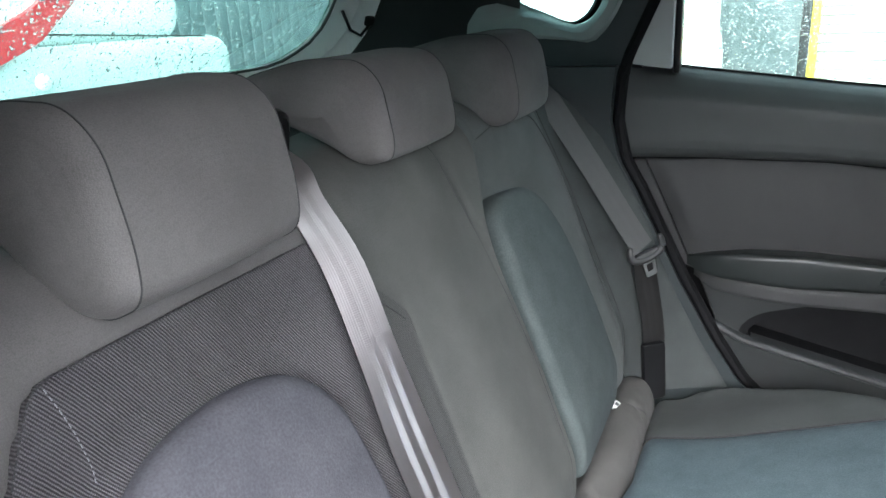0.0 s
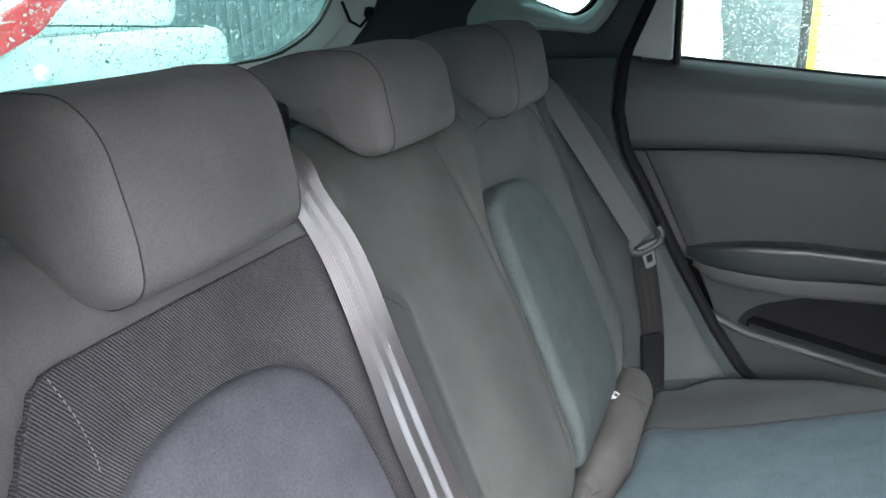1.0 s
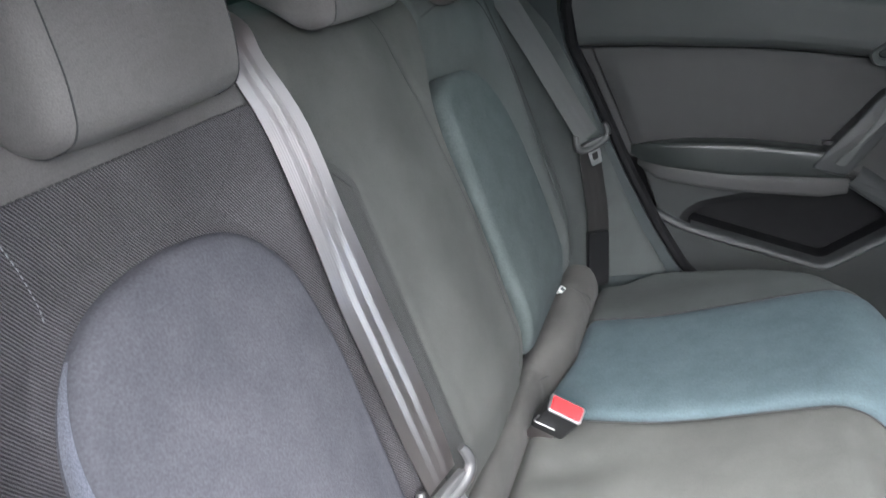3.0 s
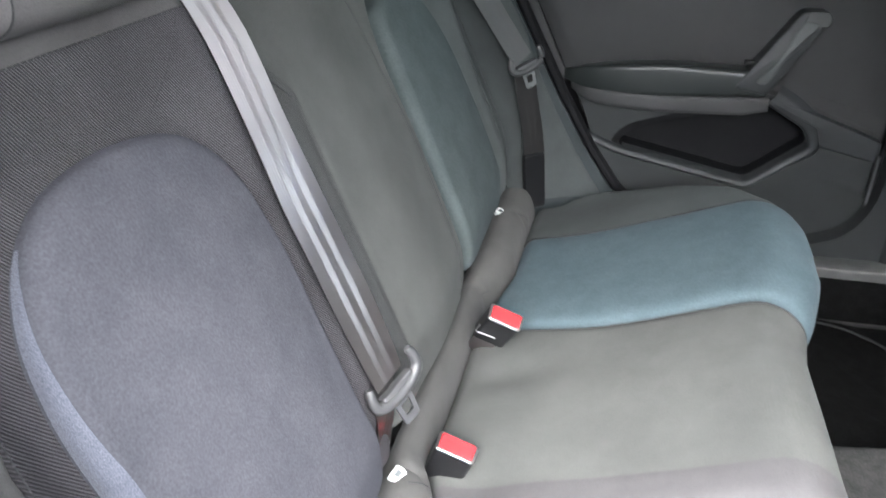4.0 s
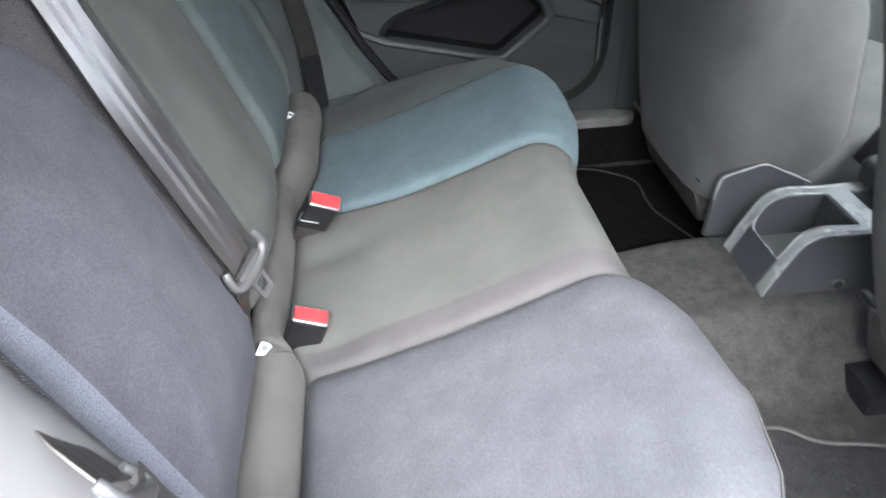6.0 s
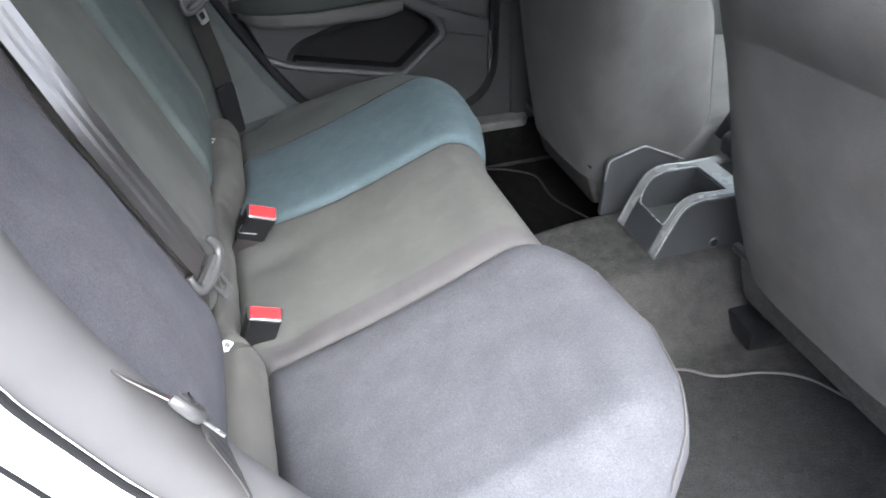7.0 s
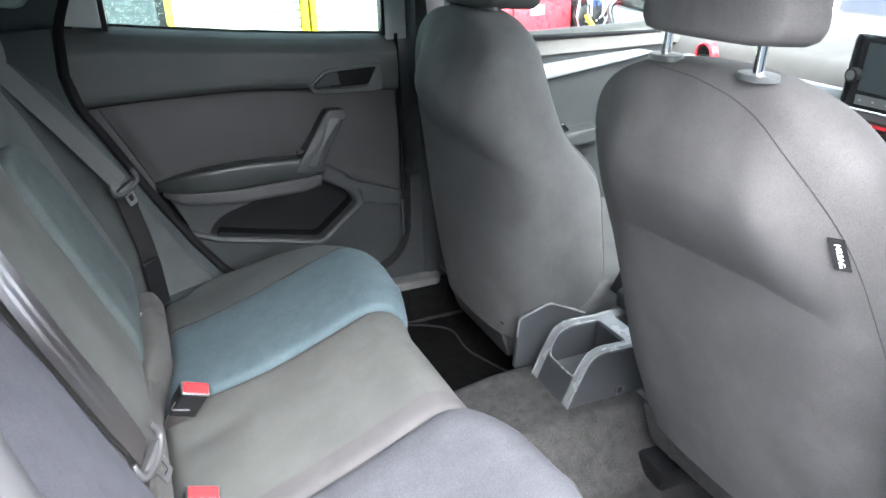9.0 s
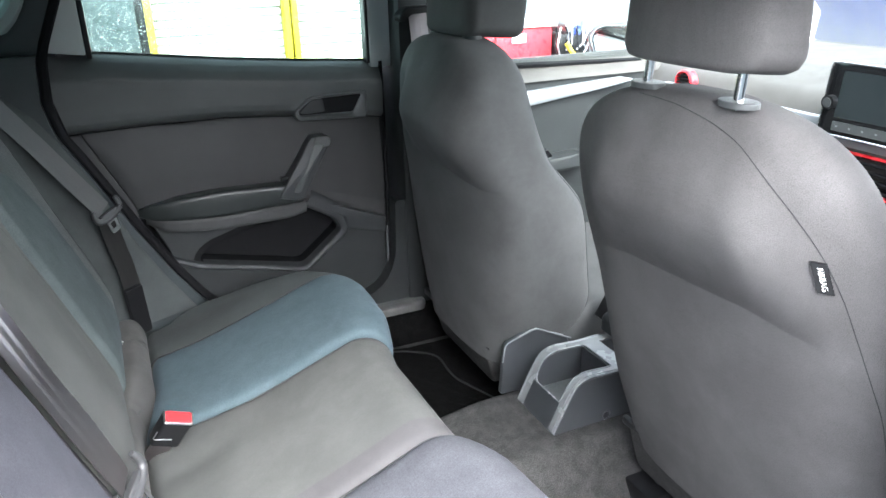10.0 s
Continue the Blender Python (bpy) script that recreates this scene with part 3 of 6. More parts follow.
bm = bmesh.new()
prof = ((-0.30, -0.630), (-0.10, -0.638), (-0.045, -0.642), (-0.020, -0.646), (-0.007, -0.652), (0.0, -0.662), (-0.001, -0.674), (-0.008, -0.688), (-0.018, -0.699), (-0.028, -0.706), (-0.045, -0.712))
rows = [[bm.verts.new((near_edge(z) + dx, y + 0.03 * smooth(1.0, 1.35, z), z)) for dx, y in prof] for z in span(0.36, 1.34, 70)]
bridge(bm, rows, False)
setting("trim_2", bm, EDGE_TRIM, "light grey lining edge of the open doorway", "trim")
bm = bmesh.new()
tube(bm, [(near_edge(z) - 0.036, -0.716 + 0.03 * smooth(1.0, 1.35, z), z) for z in span(0.36, 1.34, 60)], 0.003, 8)
setting("door_seal_2", bm, RUBBER, "black rubber seal of the open doorway", "seal")
bm = bmesh.new()
tube(bm, [(near_edge(z) - 0.052, -0.742 + 0.03 * smooth(1.0, 1.35, z), z) for z in span(0.36, 1.34, 60)], 0.003, 8)
setting("door_seal_3", bm, RUBBER, "outer black rubber seal of the open doorway", "seal")
# painted flange and skin outside it
bm = bmesh.new()
cols = ((-0.034, -0.712), (-0.044, -0.730), (-0.054, -0.752), (-0.062, -0.760), (-0.078, -0.766), (-0.084, -0.778), (-0.090, -0.810), (-0.110, -0.835), (-0.17, -0.855), (-0.5, -0.86), (-1.0, -0.80))
rows = [[bm.verts.new((near_edge(z) + dx, y + 0.10 * smooth(0.95, 1.4, z) * (1 if y < -0.77 else 0.3), z)) for dx, y in cols] for z in span(0.36, 1.36, 60)]
bridge(bm, rows, False)
setting("body_side_1", bm, PAINT, "white painted body side with the door opening's flange", "car body")
bm = bmesh.new()
box(bm, (-0.95, 0.76, 0.3), (-0.02, 0.79, 1.1), 0.01)
setting("body_side_2", bm, PAINT, "white painted body side behind the closed door", "car body")
bm = bmesh.new()
box(bm, (-0.66, 0.708, 0.30), (-0.012, 0.714, 1.155), 0.001)
setting("trim_3", bm, BLACK, "black backing behind the pillar lining", "trim")

# parcel shelf and luggage space behind the backrest
bm = bmesh.new()
box(bm, (-0.72, -0.70, 1.035), (-0.19, 0.62, 1.055), 0.008)
setting("parcel_shelf", bm, CARPET, "dark felt parcel shelf behind the rear backrest", "shelf")

# ---- tailgate with the rear window ----
gate = thing("tailgate", (-0.8, CY, 1.0), "pale tailgate frame round the wet rear window", "tailgate")


def gate_s(u, v, w):
    """u across the car, v up the glass, w into the cabin."""
    return (-0.80 + 0.42 * (v - 1.12) + 0.9 * w + 0.20 * (u / 0.6) ** 2, u, v - 0.38 * w)


def ring_plate(bm, inner, outer, S, profile, n=80):
    a, b = resample(inner, n), resample(outer, n)
    rings = []
    for f, w in profile:
        rings.append([bm.verts.new(S(*p.lerp(q, f), w)) for p, q in zip(a, b)])
    bridge(bm, rings)
    return bm


half_pane = [(0.0, 1.148), (0.30, 1.143), (0.46, 1.155), (0.525, 1.198), (0.548, 1.28), (0.50, 1.42)]
pane_out = fillet([(-u, v) for u, v in reversed(half_pane[1:])] + half_pane, 0.03, 5)
frame_out = [(p[0] * 1.26, 1.28 + (p[1] - 1.28) * 1.45) for p in pane_out]
bm = bmesh.new()
ring_plate(bm, pane_out, frame_out, gate_s, ((0.0, -0.012), (0.0, 0.0), (0.03, 0.008), (0.20, 0.020), (0.22, 0.012), (0.26, 0.012), (0.28, 0.024), (0.40, 0.034)))
part("frame", bm, WHITE_PAINT, gate, "white painted inner frame of the tailgate")
bm = bmesh.new()
ring_plate(bm, pane_out, frame_out, lambda u, v, w: gate_s(u, v, 0.02 + (w - 0.02) * smooth(0.05, 0.40, u)), ((0.38, 0.026), (0.41, 0.040), (0.48, 0.075), (0.62, 0.13), (1.0, 0.24)))
part("lining", bm, TRIM_DARK, gate, "black-green lining inside the tailgate frame")
bm = bmesh.new()
tube(bm, [gate_s(p.x, p.y, 0.0) for p in resample(pane_out, 90)], 0.0032, 6, True)
part("rubber", bm, TRIM_LIGHT, gate)
bm = bmesh.new()
prism(bm, [tuple(p) for p in resample(pane_out, 60)], gate_s, -0.012, -0.008)
part("pane", bm, GLASS_REAR, gate)
hook = part("hook", tube(bmesh.new(), [gate_s(0.552, 1.255, 0.01), gate_s(0.560, 1.225, 0.03), gate_s(0.578, 1.215, 0.035), gate_s(0.590, 1.235, 0.035)], 0.0034, 8), BLACK, gate, "black parcel shelf hook")
part("hook_knob", slab(bmesh.new(), fillet([(0.584, 1.230), (0.598, 1.230), (0.598, 1.250), (0.584, 1.250)], 0.006), gate_s, 0.0, 0.038, 0.006), BLACK, gate)
bm = bmesh.new()
box(bm, (-1.0, CY - 0.72, 0.35), (-0.93, CY + 0.72, 1.05), 0.03)
part("lower_panel", bm, PAINT, gate)


# ---- the far rear door ----
door = thing("car_door", (0.35, 0.69, 0.40), "closed rear car door with dark grey plastic trim", "car door")
DY = plate_y(0.70)
front_x = 0.712
top_line = [(-0.036, 1.130), (0.05, 1.124), (0.133, 1.114), (0.338, 1.090), (0.52, 1.073), (0.705, 1.060)]
mid_line = [(-0.022, 0.952), (0.12, 0.957), (0.321, 0.957), (0.52, 0.942), (front_x, 0.920)]


def strip_between(bm, low, high, y_of, n=60, m=16, x0=None, x1=None):
    xs = span(x0, x1, n)
    return grid(bm, xs, span(0, 1, m), lambda x, t, w: (x, y_of(t, x) - w, linear(low, x) + (linear(high, x) - linear(low, x)) * t), 0.03)


# upper panel: a sill sloping inwards, a shoulder crease, a plain band, then turned under
UPPER = [(0.0, 0.690), (0.05, 0.679), (0.12, 0.672), (0.22, 0.670), (0.55, 0.6695), (0.66, 0.671), (0.70, 0.6735), (0.80, 0.683), (0.90, 0.696), (0.96, 0.708), (1.0, 0.724)]
bm = bmesh.new()
strip_between(bm, mid_line, top_line, lambda t, x: linear(UPPER, min(t, 1)) + 0.006 * smooth(0.25, -0.03, x) * (1 - t), 70, 48, -0.036, front_x)
part("upper_panel", bm, TRIM_UPPER, door, "grey grained upper door panel")
# insert below it, hollowed, with a narrow border towards the seal
INSERT_LOW = [(-0.02, 0.735), (0.475, 0.722), (0.708, 0.642)]


def insert_s(s, t, w):
    x0 = 0.006 + 0.100 * (1 - t)
    x = x0 + (0.708 - x0) * s
    z0 = linear(INSERT_LOW, x)
    z = z0 + (linear(mid_line, x) - 0.004 - z0) * t
    return (x, 0.697 - 0.012 * math.sin(min(t * 1.05, 1) * math.pi) * smooth(0, 0.05, s) - w, z)


def border_s(s, t, w):
    x1 = 0.003 + 0.100 * (1 - t)
    x0 = seal_x(0.735 + 0.213 * t) + 0.008
    return (x0 + (x1 - x0) * s, 0.693 - w, 0.735 + 0.213 * t)


bm = bmesh.new()
grid(bm, span(0, 1, 60), span(0, 1, 30), insert_s, 0.012)
part("insert", bm, DOOR_INSERT, door, "dark satin door insert")
bm = bmesh.new()
grid(bm, span(0, 1, 6), span(0, 1, 24), border_s, 0.008)
part("insert_border", bm, DOOR_INSERT, door)
bm = bmesh.new()
tube(bm, [(x, 0.690, linear(mid_line, x) - 0.001) for x in span(-0.02, front_x, 40)], 0.0014, 6)
part("gap_line", bm, RUBBER, door)
bm = bmesh.new()
slab(bm, fillet([(0.488, 0.738), (0.520, 0.757), (0.706, 0.700), (0.706, 0.656)], 0.004), plate_y(0.697), 0.004, 0.006, 0.003, 0.001)
part("crease", bm, DOOR_INSERT, door, "raised lower field of the insert")

# lower panel with the pocket opening
pocket = fillet([(0.235, 0.640), (0.205, 0.606), (0.475, 0.545), (0.580, 0.631), (0.555, 0.668), (0.475, 0.712)], [0.02, 0.02, 0.015, 0.012, 0.01, 0.01], 5)
lower = fillet([(0.110, 0.735), (0.195, 0.53), (0.30, 0.41), (0.66, 0.37), (0.706, 0.46), (0.706, 0.632), (0.475, 0.735)], [0.01, 0.03, 0.05, 0.08, 0.05, 0.01, 0.01], 6)


def by_angle(pts, c, n):
    pts = resample(pts, 400)
    out = []
    for k in range(n):
        a = 2 * math.pi * k / n
        out.append(min(pts, key=lambda p: abs((math.atan2(p.y - c[1], p.x - c[0]) - a + math.pi) % (2 * math.pi) - math.pi)))
    return out


pc = (0.40, 0.628)


def grown(pts, off):
    """The outline pushed outwards along its normals."""
    out = []
    for k, p in enumerate(pts):
        d = pts[(k + 1) % len(pts)] - pts[k - 1]
        q = Vector((d.y, -d.x)).normalized()
        if (p + q * 0.001 - Vector(pc)).length < (p - Vector(pc)).length:
            q = -q
        out.append(p + q * off)
    return out


pocket = resample(pocket, 120)
collar = grown(pocket, 0.016)
pi_, po = by_angle(collar, pc, 96), by_angle(lower, pc, 96)
bm = bmesh.new()
rings = []
for f, w in ((1.0, -0.02), (1.0, 0.010), (0.97, 0.014), (0.0, 0.014)):
    rings.append([bm.verts.new(DY(*a.lerp(b, f), w)) for a, b in zip(pi_, po)])
bridge(bm, rings)
part("lower_panel", bm, TRIM, door)
# pocket walls and back take the black rubber for the shade inside
bm = bmesh.new()
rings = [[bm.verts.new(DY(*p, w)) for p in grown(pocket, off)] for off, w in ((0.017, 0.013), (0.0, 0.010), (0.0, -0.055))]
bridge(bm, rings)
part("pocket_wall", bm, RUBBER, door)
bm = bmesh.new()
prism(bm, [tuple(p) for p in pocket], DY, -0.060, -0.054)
part("pocket", bm, RUBBER, door, "door pocket recess, blackened for its shade")
lip = [Vector(p) for p in fillet([(0.150, 0.632), (0.215, 0.603), (0.475, 0.545), (0.580, 0.631), (0.560, 0.668), (0.487, 0.712)], [0, 0.015, 0.015, 0.012, 0.012, 0], 6)]
lip = resample(lip, 120, False)
bm = bmesh.new()
rings = []
for k, p in enumerate(lip):
    d = lip[min(k + 1, 119)] - lip[max(k - 1, 0)]
    q = Vector((d.y, -d.x)).normalized()
    wide = 1 + 1.6 * smooth(0.70, 0.95, k / 119)
    rings.append([bm.verts.new(DY(*(p + q * off), w)) for off, w in ((-0.001, -0.01), (-0.001, 0.020), (0.001, 0.024), (0.005, 0.027), (0.010 * wide, 0.027), (0.013 * wide, 0.024), (0.015 * wide + 0.004, 0.012))])
bridge(bm, rings, False)
part("pocket_rim", bm, DOOR_LIP, door, "lighter grey lip along the door pocket")
bm = bmesh.new()
slab(bm, fillet([(0.484, 0.722), (0.500, 0.727), (0.706, 0.648), (0.706, 0.606), (0.598, 0.630), (0.580, 0.672)], 0.006), DY, 0.01, 0.027, 0.008, 0.002)
part("corner_trim", bm, DOOR_LIP, door, "lighter grey lower corner of the trim")

# armrest with its pull grip
def arm_sweep(bm, x0, x1, top, low, deep, n=40):
    """A pad swept along the door: rounded on the cabin side."""
    rows = []
    for x in span(x0, x1, n):
        zt, zb, d = linear(top, x), linear(low, x), linear(deep, x)
        h = zt - zb
        sec = [(0.0, zt - 0.003), (0.45 * d, zt - 0.002), (0.80 * d, zt), (0.88 * d, zt - 0.0006), (0.93 * d, zt - 0.003), (0.965 * d, zt - 0.007), (0.98 * d, zt - 0.012), (d, zb + 0.008), (0.985 * d, zb + 0.003), (0.95 * d, zb), (0.86 * d, zb - 0.001), (0.0, zb - 0.003)]
        rows.append([bm.verts.new((x, 0.702 - y, z)) for y, z in sec])
    bridge(bm, rows, False)
    bm.faces.new(list(reversed(rows[0])))
    bm.faces.new(rows[-1])
    return bm


bm = arm_sweep(bmesh.new(), 0.092, 0.475, [(0.092, 0.762), (0.13, 0.774), (0.20, 0.786), (0.30, 0.791), (0.42, 0.786), (0.475, 0.781)],
               [(0.092, 0.742), (0.13, 0.735), (0.28, 0.728), (0.475, 0.738)], [(0.092, 0.012), (0.12, 0.036), (0.16, 0.052), (0.22, 0.060), (0.475, 0.062)])
part("armrest", bm, TRIM_SOFT, door, "smooth satin armrest pad")
bm = arm_sweep(bmesh.new(), 0.106, 0.485, [(0.106, 0.738), (0.28, 0.729), (0.485, 0.735)], [(0.106, 0.722), (0.15, 0.704), (0.28, 0.694), (0.44, 0.697), (0.485, 0.706)],
               [(0.106, 0.010), (0.14, 0.040), (0.20, 0.055), (0.44, 0.057), (0.485, 0.052)])
part("armrest_base", bm, DOOR_INSERT, door)
bm = bmesh.new()
slab(bm, fillet([(0.415, 0.752), (0.475, 0.740), (0.563, 0.878), (0.555, 0.892), (0.515, 0.893), (0.50, 0.875)], [0.01, 0.012, 0.01, 0.006, 0.008, 0.01], 5), lambda u, v, w: (u, 0.70 - w * (1 - 0.35 * smooth(0.80, 0.90, v)), v), 0.0, 0.064, 0.007, 0.0)
part("grip", bm, DOOR_LIP, door, "mid grey slanting pull grip")
bm = bmesh.new()
slab(bm, fillet([(0.517, 0.868), (0.560, 0.866), (0.566, 0.880), (0.557, 0.893), (0.524, 0.893)], 0.005), lambda u, v, w: (u, 0.70 - w * (1 - 0.35 * smooth(0.80, 0.90, v)), v), -0.058, 0.066, 0.003, 0.0)
part("grip_cap", bm, TRIM_SOFT, door, "satin cap at the grip's upper end")
bm = bmesh.new()
slab(bm, fillet([(0.452, 0.765), (0.470, 0.762), (0.545, 0.872), (0.522, 0.876)], 0.006), lambda u, v, w: (u, 0.70 - w * (1 - 0.35 * smooth(0.80, 0.90, v)), v), -0.060, 0.0665, 0.0015, 0.0)
part("grip_panel", bm, TRIM_UPPER, door, "darker inlay of the grip")
bm = bmesh.new()
slab(bm, fillet([(0.43, 0.782), (0.456, 0.780), (0.456, 0.788), (0.43, 0.79)], 0.003), lambda u, v, w: (u, 0.665 + (v - 0.786) * 1.6, 0.797 + w), 0.004, 0.003, 0.002)
part("window_switch", bm, BLACK, door, "small black window switch")
# inner handle: a sunk pocket with a lever at its rear end and a lip below
HY = plate_y(0.668)
bez_out = fillet([(0.478, 0.955), (0.520, 0.990), (0.668, 0.996), (0.668, 0.926), (0.488, 0.934)], [0.006, 0.014, 0.008, 0.006, 0.006], 4)
bez_in = fillet([(0.490, 0.957), (0.524, 0.984), (0.655, 0.988), (0.630, 0.944), (0.494, 0.947)], [0.004, 0.010, 0.006, 0.005, 0.004], 4)
bm = bmesh.new()
ring_plate(bm, bez_in, bez_out, HY, ((0.0, -0.034), (0.0, 0.002), (0.25, 0.0055), (0.85, 0.005), (1.0, 0.0), (1.0, -0.02)), 64)
part("handle_bezel", bm, TRIM_UPPER, door)
# blackened for the shade within the handle's hollow
bm = bmesh.new()
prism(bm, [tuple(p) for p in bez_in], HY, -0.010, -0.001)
part("handle_recess", bm, RUBBER, door, "sunk handle recess, blackened for its shade")
bm = bmesh.new()
slab(bm, fillet([(0.492, 0.955), (0.524, 0.983), (0.552, 0.984), (0.558, 0.952), (0.500, 0.949)], 0.004), HY, 0.004, 0.004, 0.003, 0.001)
part("handle_lever", bm, DOOR_LIP, door, "grey door release lever")

# window frame, pale filler and pane
bm = bmesh.new()
slab(bm, fillet([(-0.036, 1.133), (0.046, 1.122), (0.046, 1.36), (0.018, 1.265)], 0.005), plate_y(0.700), 0.02, 0.030, 0.004)
part("filler", bm, PALE, door, "pale grey filler panel at the window's rear")
bm = bmesh.new()
box(bm, (0.046, 0.69, 1.112), (0.058, 0.73, 1.40), 0.003)
part("glass_run", bm, BLACK, door)
bm = bmesh.new()
box(bm, (0.690, 0.69, 1.045), (0.750, 0.73, 1.40), 0.006)
part("window_frame", bm, GREY_PAINT, door, "pale painted window frame")
bm = bmesh.new()
box(bm, (0.683, 0.692, 1.055), (0.691, 0.728, 1.40), 0.002)
part("front_run", bm, BLACK, door)
bm = bmesh.new()
tube(bm, [(x, 0.722, linear(top_line, x) + 0.001) for x in span(0.05, 0.69, 40)], 0.0022, 6)
part("waist_rubber", bm, RUBBER, door)
bm = bmesh.new()
prism(bm, [(0.05, 1.09), (0.69, 1.03), (0.69, 1.39), (0.05, 1.39)], lambda u, v, w: (u, 0.722 + w - 0.2 * max(v - 1.1, 0), v), 0.0, 0.004)
part("pane", bm, GLASS, door)
bm = bmesh.new()
box(bm, (-0.06, 0.772, 0.30), (0.76, 0.81, 1.05), 0.01)
part("outer_skin", bm, PAINT, door)
bm = bmesh.new()
box(bm, (-0.06, 0.764, 0.30), (0.76, 0.771, 1.04), 0.001)
part("inner_skin", bm, BLACK, door)
bm = bmesh.new()
tube(bm, resample([(0.716, 0.69, 1.06), (0.718, 0.69, 0.775), (0.714, 0.69, 0.50), (0.69, 0.69, 0.41), (0.62, 0.69, 0.355)], 40, False), 0.005, 6)
part("edge_rubber", bm, RUBBER, door)
bm = bmesh.new()
tube(bm, resample([(0.708, 0.678, 0.62), (0.707, 0.678, 0.50), (0.69, 0.678, 0.43)], 20, False), 0.0025, 6)
part("edge_bead", bm, TRIM_LIGHT, door)


# ---- rear seat backrests ----
NB = Vector((0.938, 0, 0.347))
NT = Vector((-0.347, 0, 0.938))
SHOULDER = 1.065


def back_s(u, v, w):
    """On the backrest: u across the car, v height, w outwards; above the shoulder the cloth turns back to lie flat."""
    if v <= SHOULDER:
        return Vector((0.02 - 0.37 * (v - 0.6) - 0.025 * smooth(0.66, 0.555, v), u, v)) + NB * w
    run = v - SHOULDER
    a = min(run / 0.07, 1.217)
    p = Vector((0.02 - 0.37 * (SHOULDER - 0.6), u, SHOULDER)) + NT * 0.07 * math.sin(a) - NB * 0.07 * (1 - math.cos(a))
    return p + (NT * math.cos(a) - NB * math.sin(a)) * max(run - 0.0852, 0) + (NB * math.cos(a) + NT * math.sin(a)) * w


def off_outline(poly):
    """A function that gives the distance outside a closed outline, 0 within it."""
    a = np.array([tuple(p) for p in poly])
    b = np.roll(a, -1, axis=0)
    d = b - a
    l2 = (d ** 2).sum(1) + 1e-12

    def F(u, v):
        p = np.array((u, v))
        cross = ((a[:, 1] > v) != (b[:, 1] > v)) & (u < a[:, 0] + (v - a[:, 1]) * d[:, 0] / np.where(d[:, 1] == 0, 1e-9, d[:, 1]))
        if cross.sum() % 2:
            return 0.0
        t = np.clip(((p - a) * d).sum(1) / l2, 0, 1)
        return float(np.sqrt((((a + d * t[:, None]) - p) ** 2).sum(1).min()))
    return F


INS_NEAR = resample(fillet([(-0.549, 0.576), (-0.286, 0.576), (-0.283, 0.70), (-0.273, 0.86), (-0.288, 0.945), (-0.326, 0.985), (-0.378, 0.997), (-0.430, 0.998), (-0.474, 0.991), (-0.509, 0.969), (-0.535, 0.932), (-0.548, 0.875)], [0.02, 0.02, 0.05, 0.05, 0.03, 0.03, 0.03, 0.03, 0.03, 0.03, 0.03, 0.04], 8), 120)
INS_FAR = resample(fillet([(0.158, 0.576), (0.405, 0.576), (0.425, 0.74), (0.395, 0.90), (0.32, 0.985), (0.20, 0.995), (0.150, 0.975), (0.148, 0.80)], [0.02, 0.02, 0.06, 0.06, 0.05, 0.03, 0.02, 0.04], 8), 120)
off_near, off_far = off_outline(INS_NEAR[::2]), off_outline(INS_FAR[::2])


def near_w(u, v):
    """Relief of the near backrest: a valley round the insert, a swelling bolster beside it."""
    d = off_near(u, v)
    return 0.011 - 0.024 * math.exp(-(d / 0.048) ** 1.6) - 0.010 * smooth(-0.256, -0.222, u) + 0.012 * smooth(-0.560, -0.605, u) + 0.0012 * noise.noise((u * 22, v * 14, 0))


def mid_w(u, v):
    """The middle backrest: flat centre, drawn in at its seams, with soft folds by the belt."""
    e = abs(u - linear([(0.6, 0.098), (0.80, 0.108), (0.955, 0.088), (1.09, 0.055)], v))
    k = abs(u + 0.146)
    fold = 0.006 * math.exp(-((v - 1.075) / 0.016) ** 2) * smooth(-0.10, -0.20, u) - 0.005 * math.exp(-((v - 1.045) / 0.014) ** 2) * smooth(-0.12, -0.21, u)
    return 0.010 - 0.020 * smooth(-0.180, -0.216, u) - 0.0035 * math.exp(-(e / 0.007) ** 2) - 0.0020 * math.exp(-(k / 0.008) ** 2) * smooth(1.0, 0.93, v) + 0.006 * smooth(0.11, 0.0, abs(u + 0.03)) + fold + 0.0015 * noise.noise((u * 17, v * 9, 3))


def far_w(u, v):
    d = off_far(u, v)
    return 0.008 - (0.026 + 0.010 * smooth(0.86, 0.97, v)) * math.exp(-(d / (0.034 + 0.022 * smooth(0.86, 0.97, v))) ** 1.7) - 0.016 * smooth(0.475, 0.535, u) + 0.0012 * noise.noise((u * 22, v * 14, 7))


FIELD = resample(fillet([(-0.592, 0.574), (-0.232, 0.574), (-0.228, 1.036), (-0.246, 1.062), (-0.518, 1.064), (-0.560, 1.012), (-0.592, 0.88)], [0.01, 0.01, 0.012, 0.014, 0.012, 0.03, 0.03], 5), 220)
off_field = off_outline(FIELD[::4])


def near_under(u, v):
    """The plain cover, kept below the twill laid over it."""
    return near_w(u, v) - 0.006 * smooth(0.004, 0.0, off_field(u, v))


def backrest(name, outline, rad, centre, label, relief, material):
    at = back_s(centre[0], 0.56, -0.05)
    ob = thing(name, at, label, "backrest", "rear seat backrests")
    bm = bmesh.new()
    slab(bm, resample(fillet(outline, rad, 8), 180), lambda u, v, w: back_s(u, v, w + relief(u, v) - 0.002), 0.055, 0.0, 0.020, 0.0, steps=6, fill=34, centre=centre)
    TREES.append(BVHTree.FromBMesh(bm))
    part("cover", bm, material, ob)
    return ob


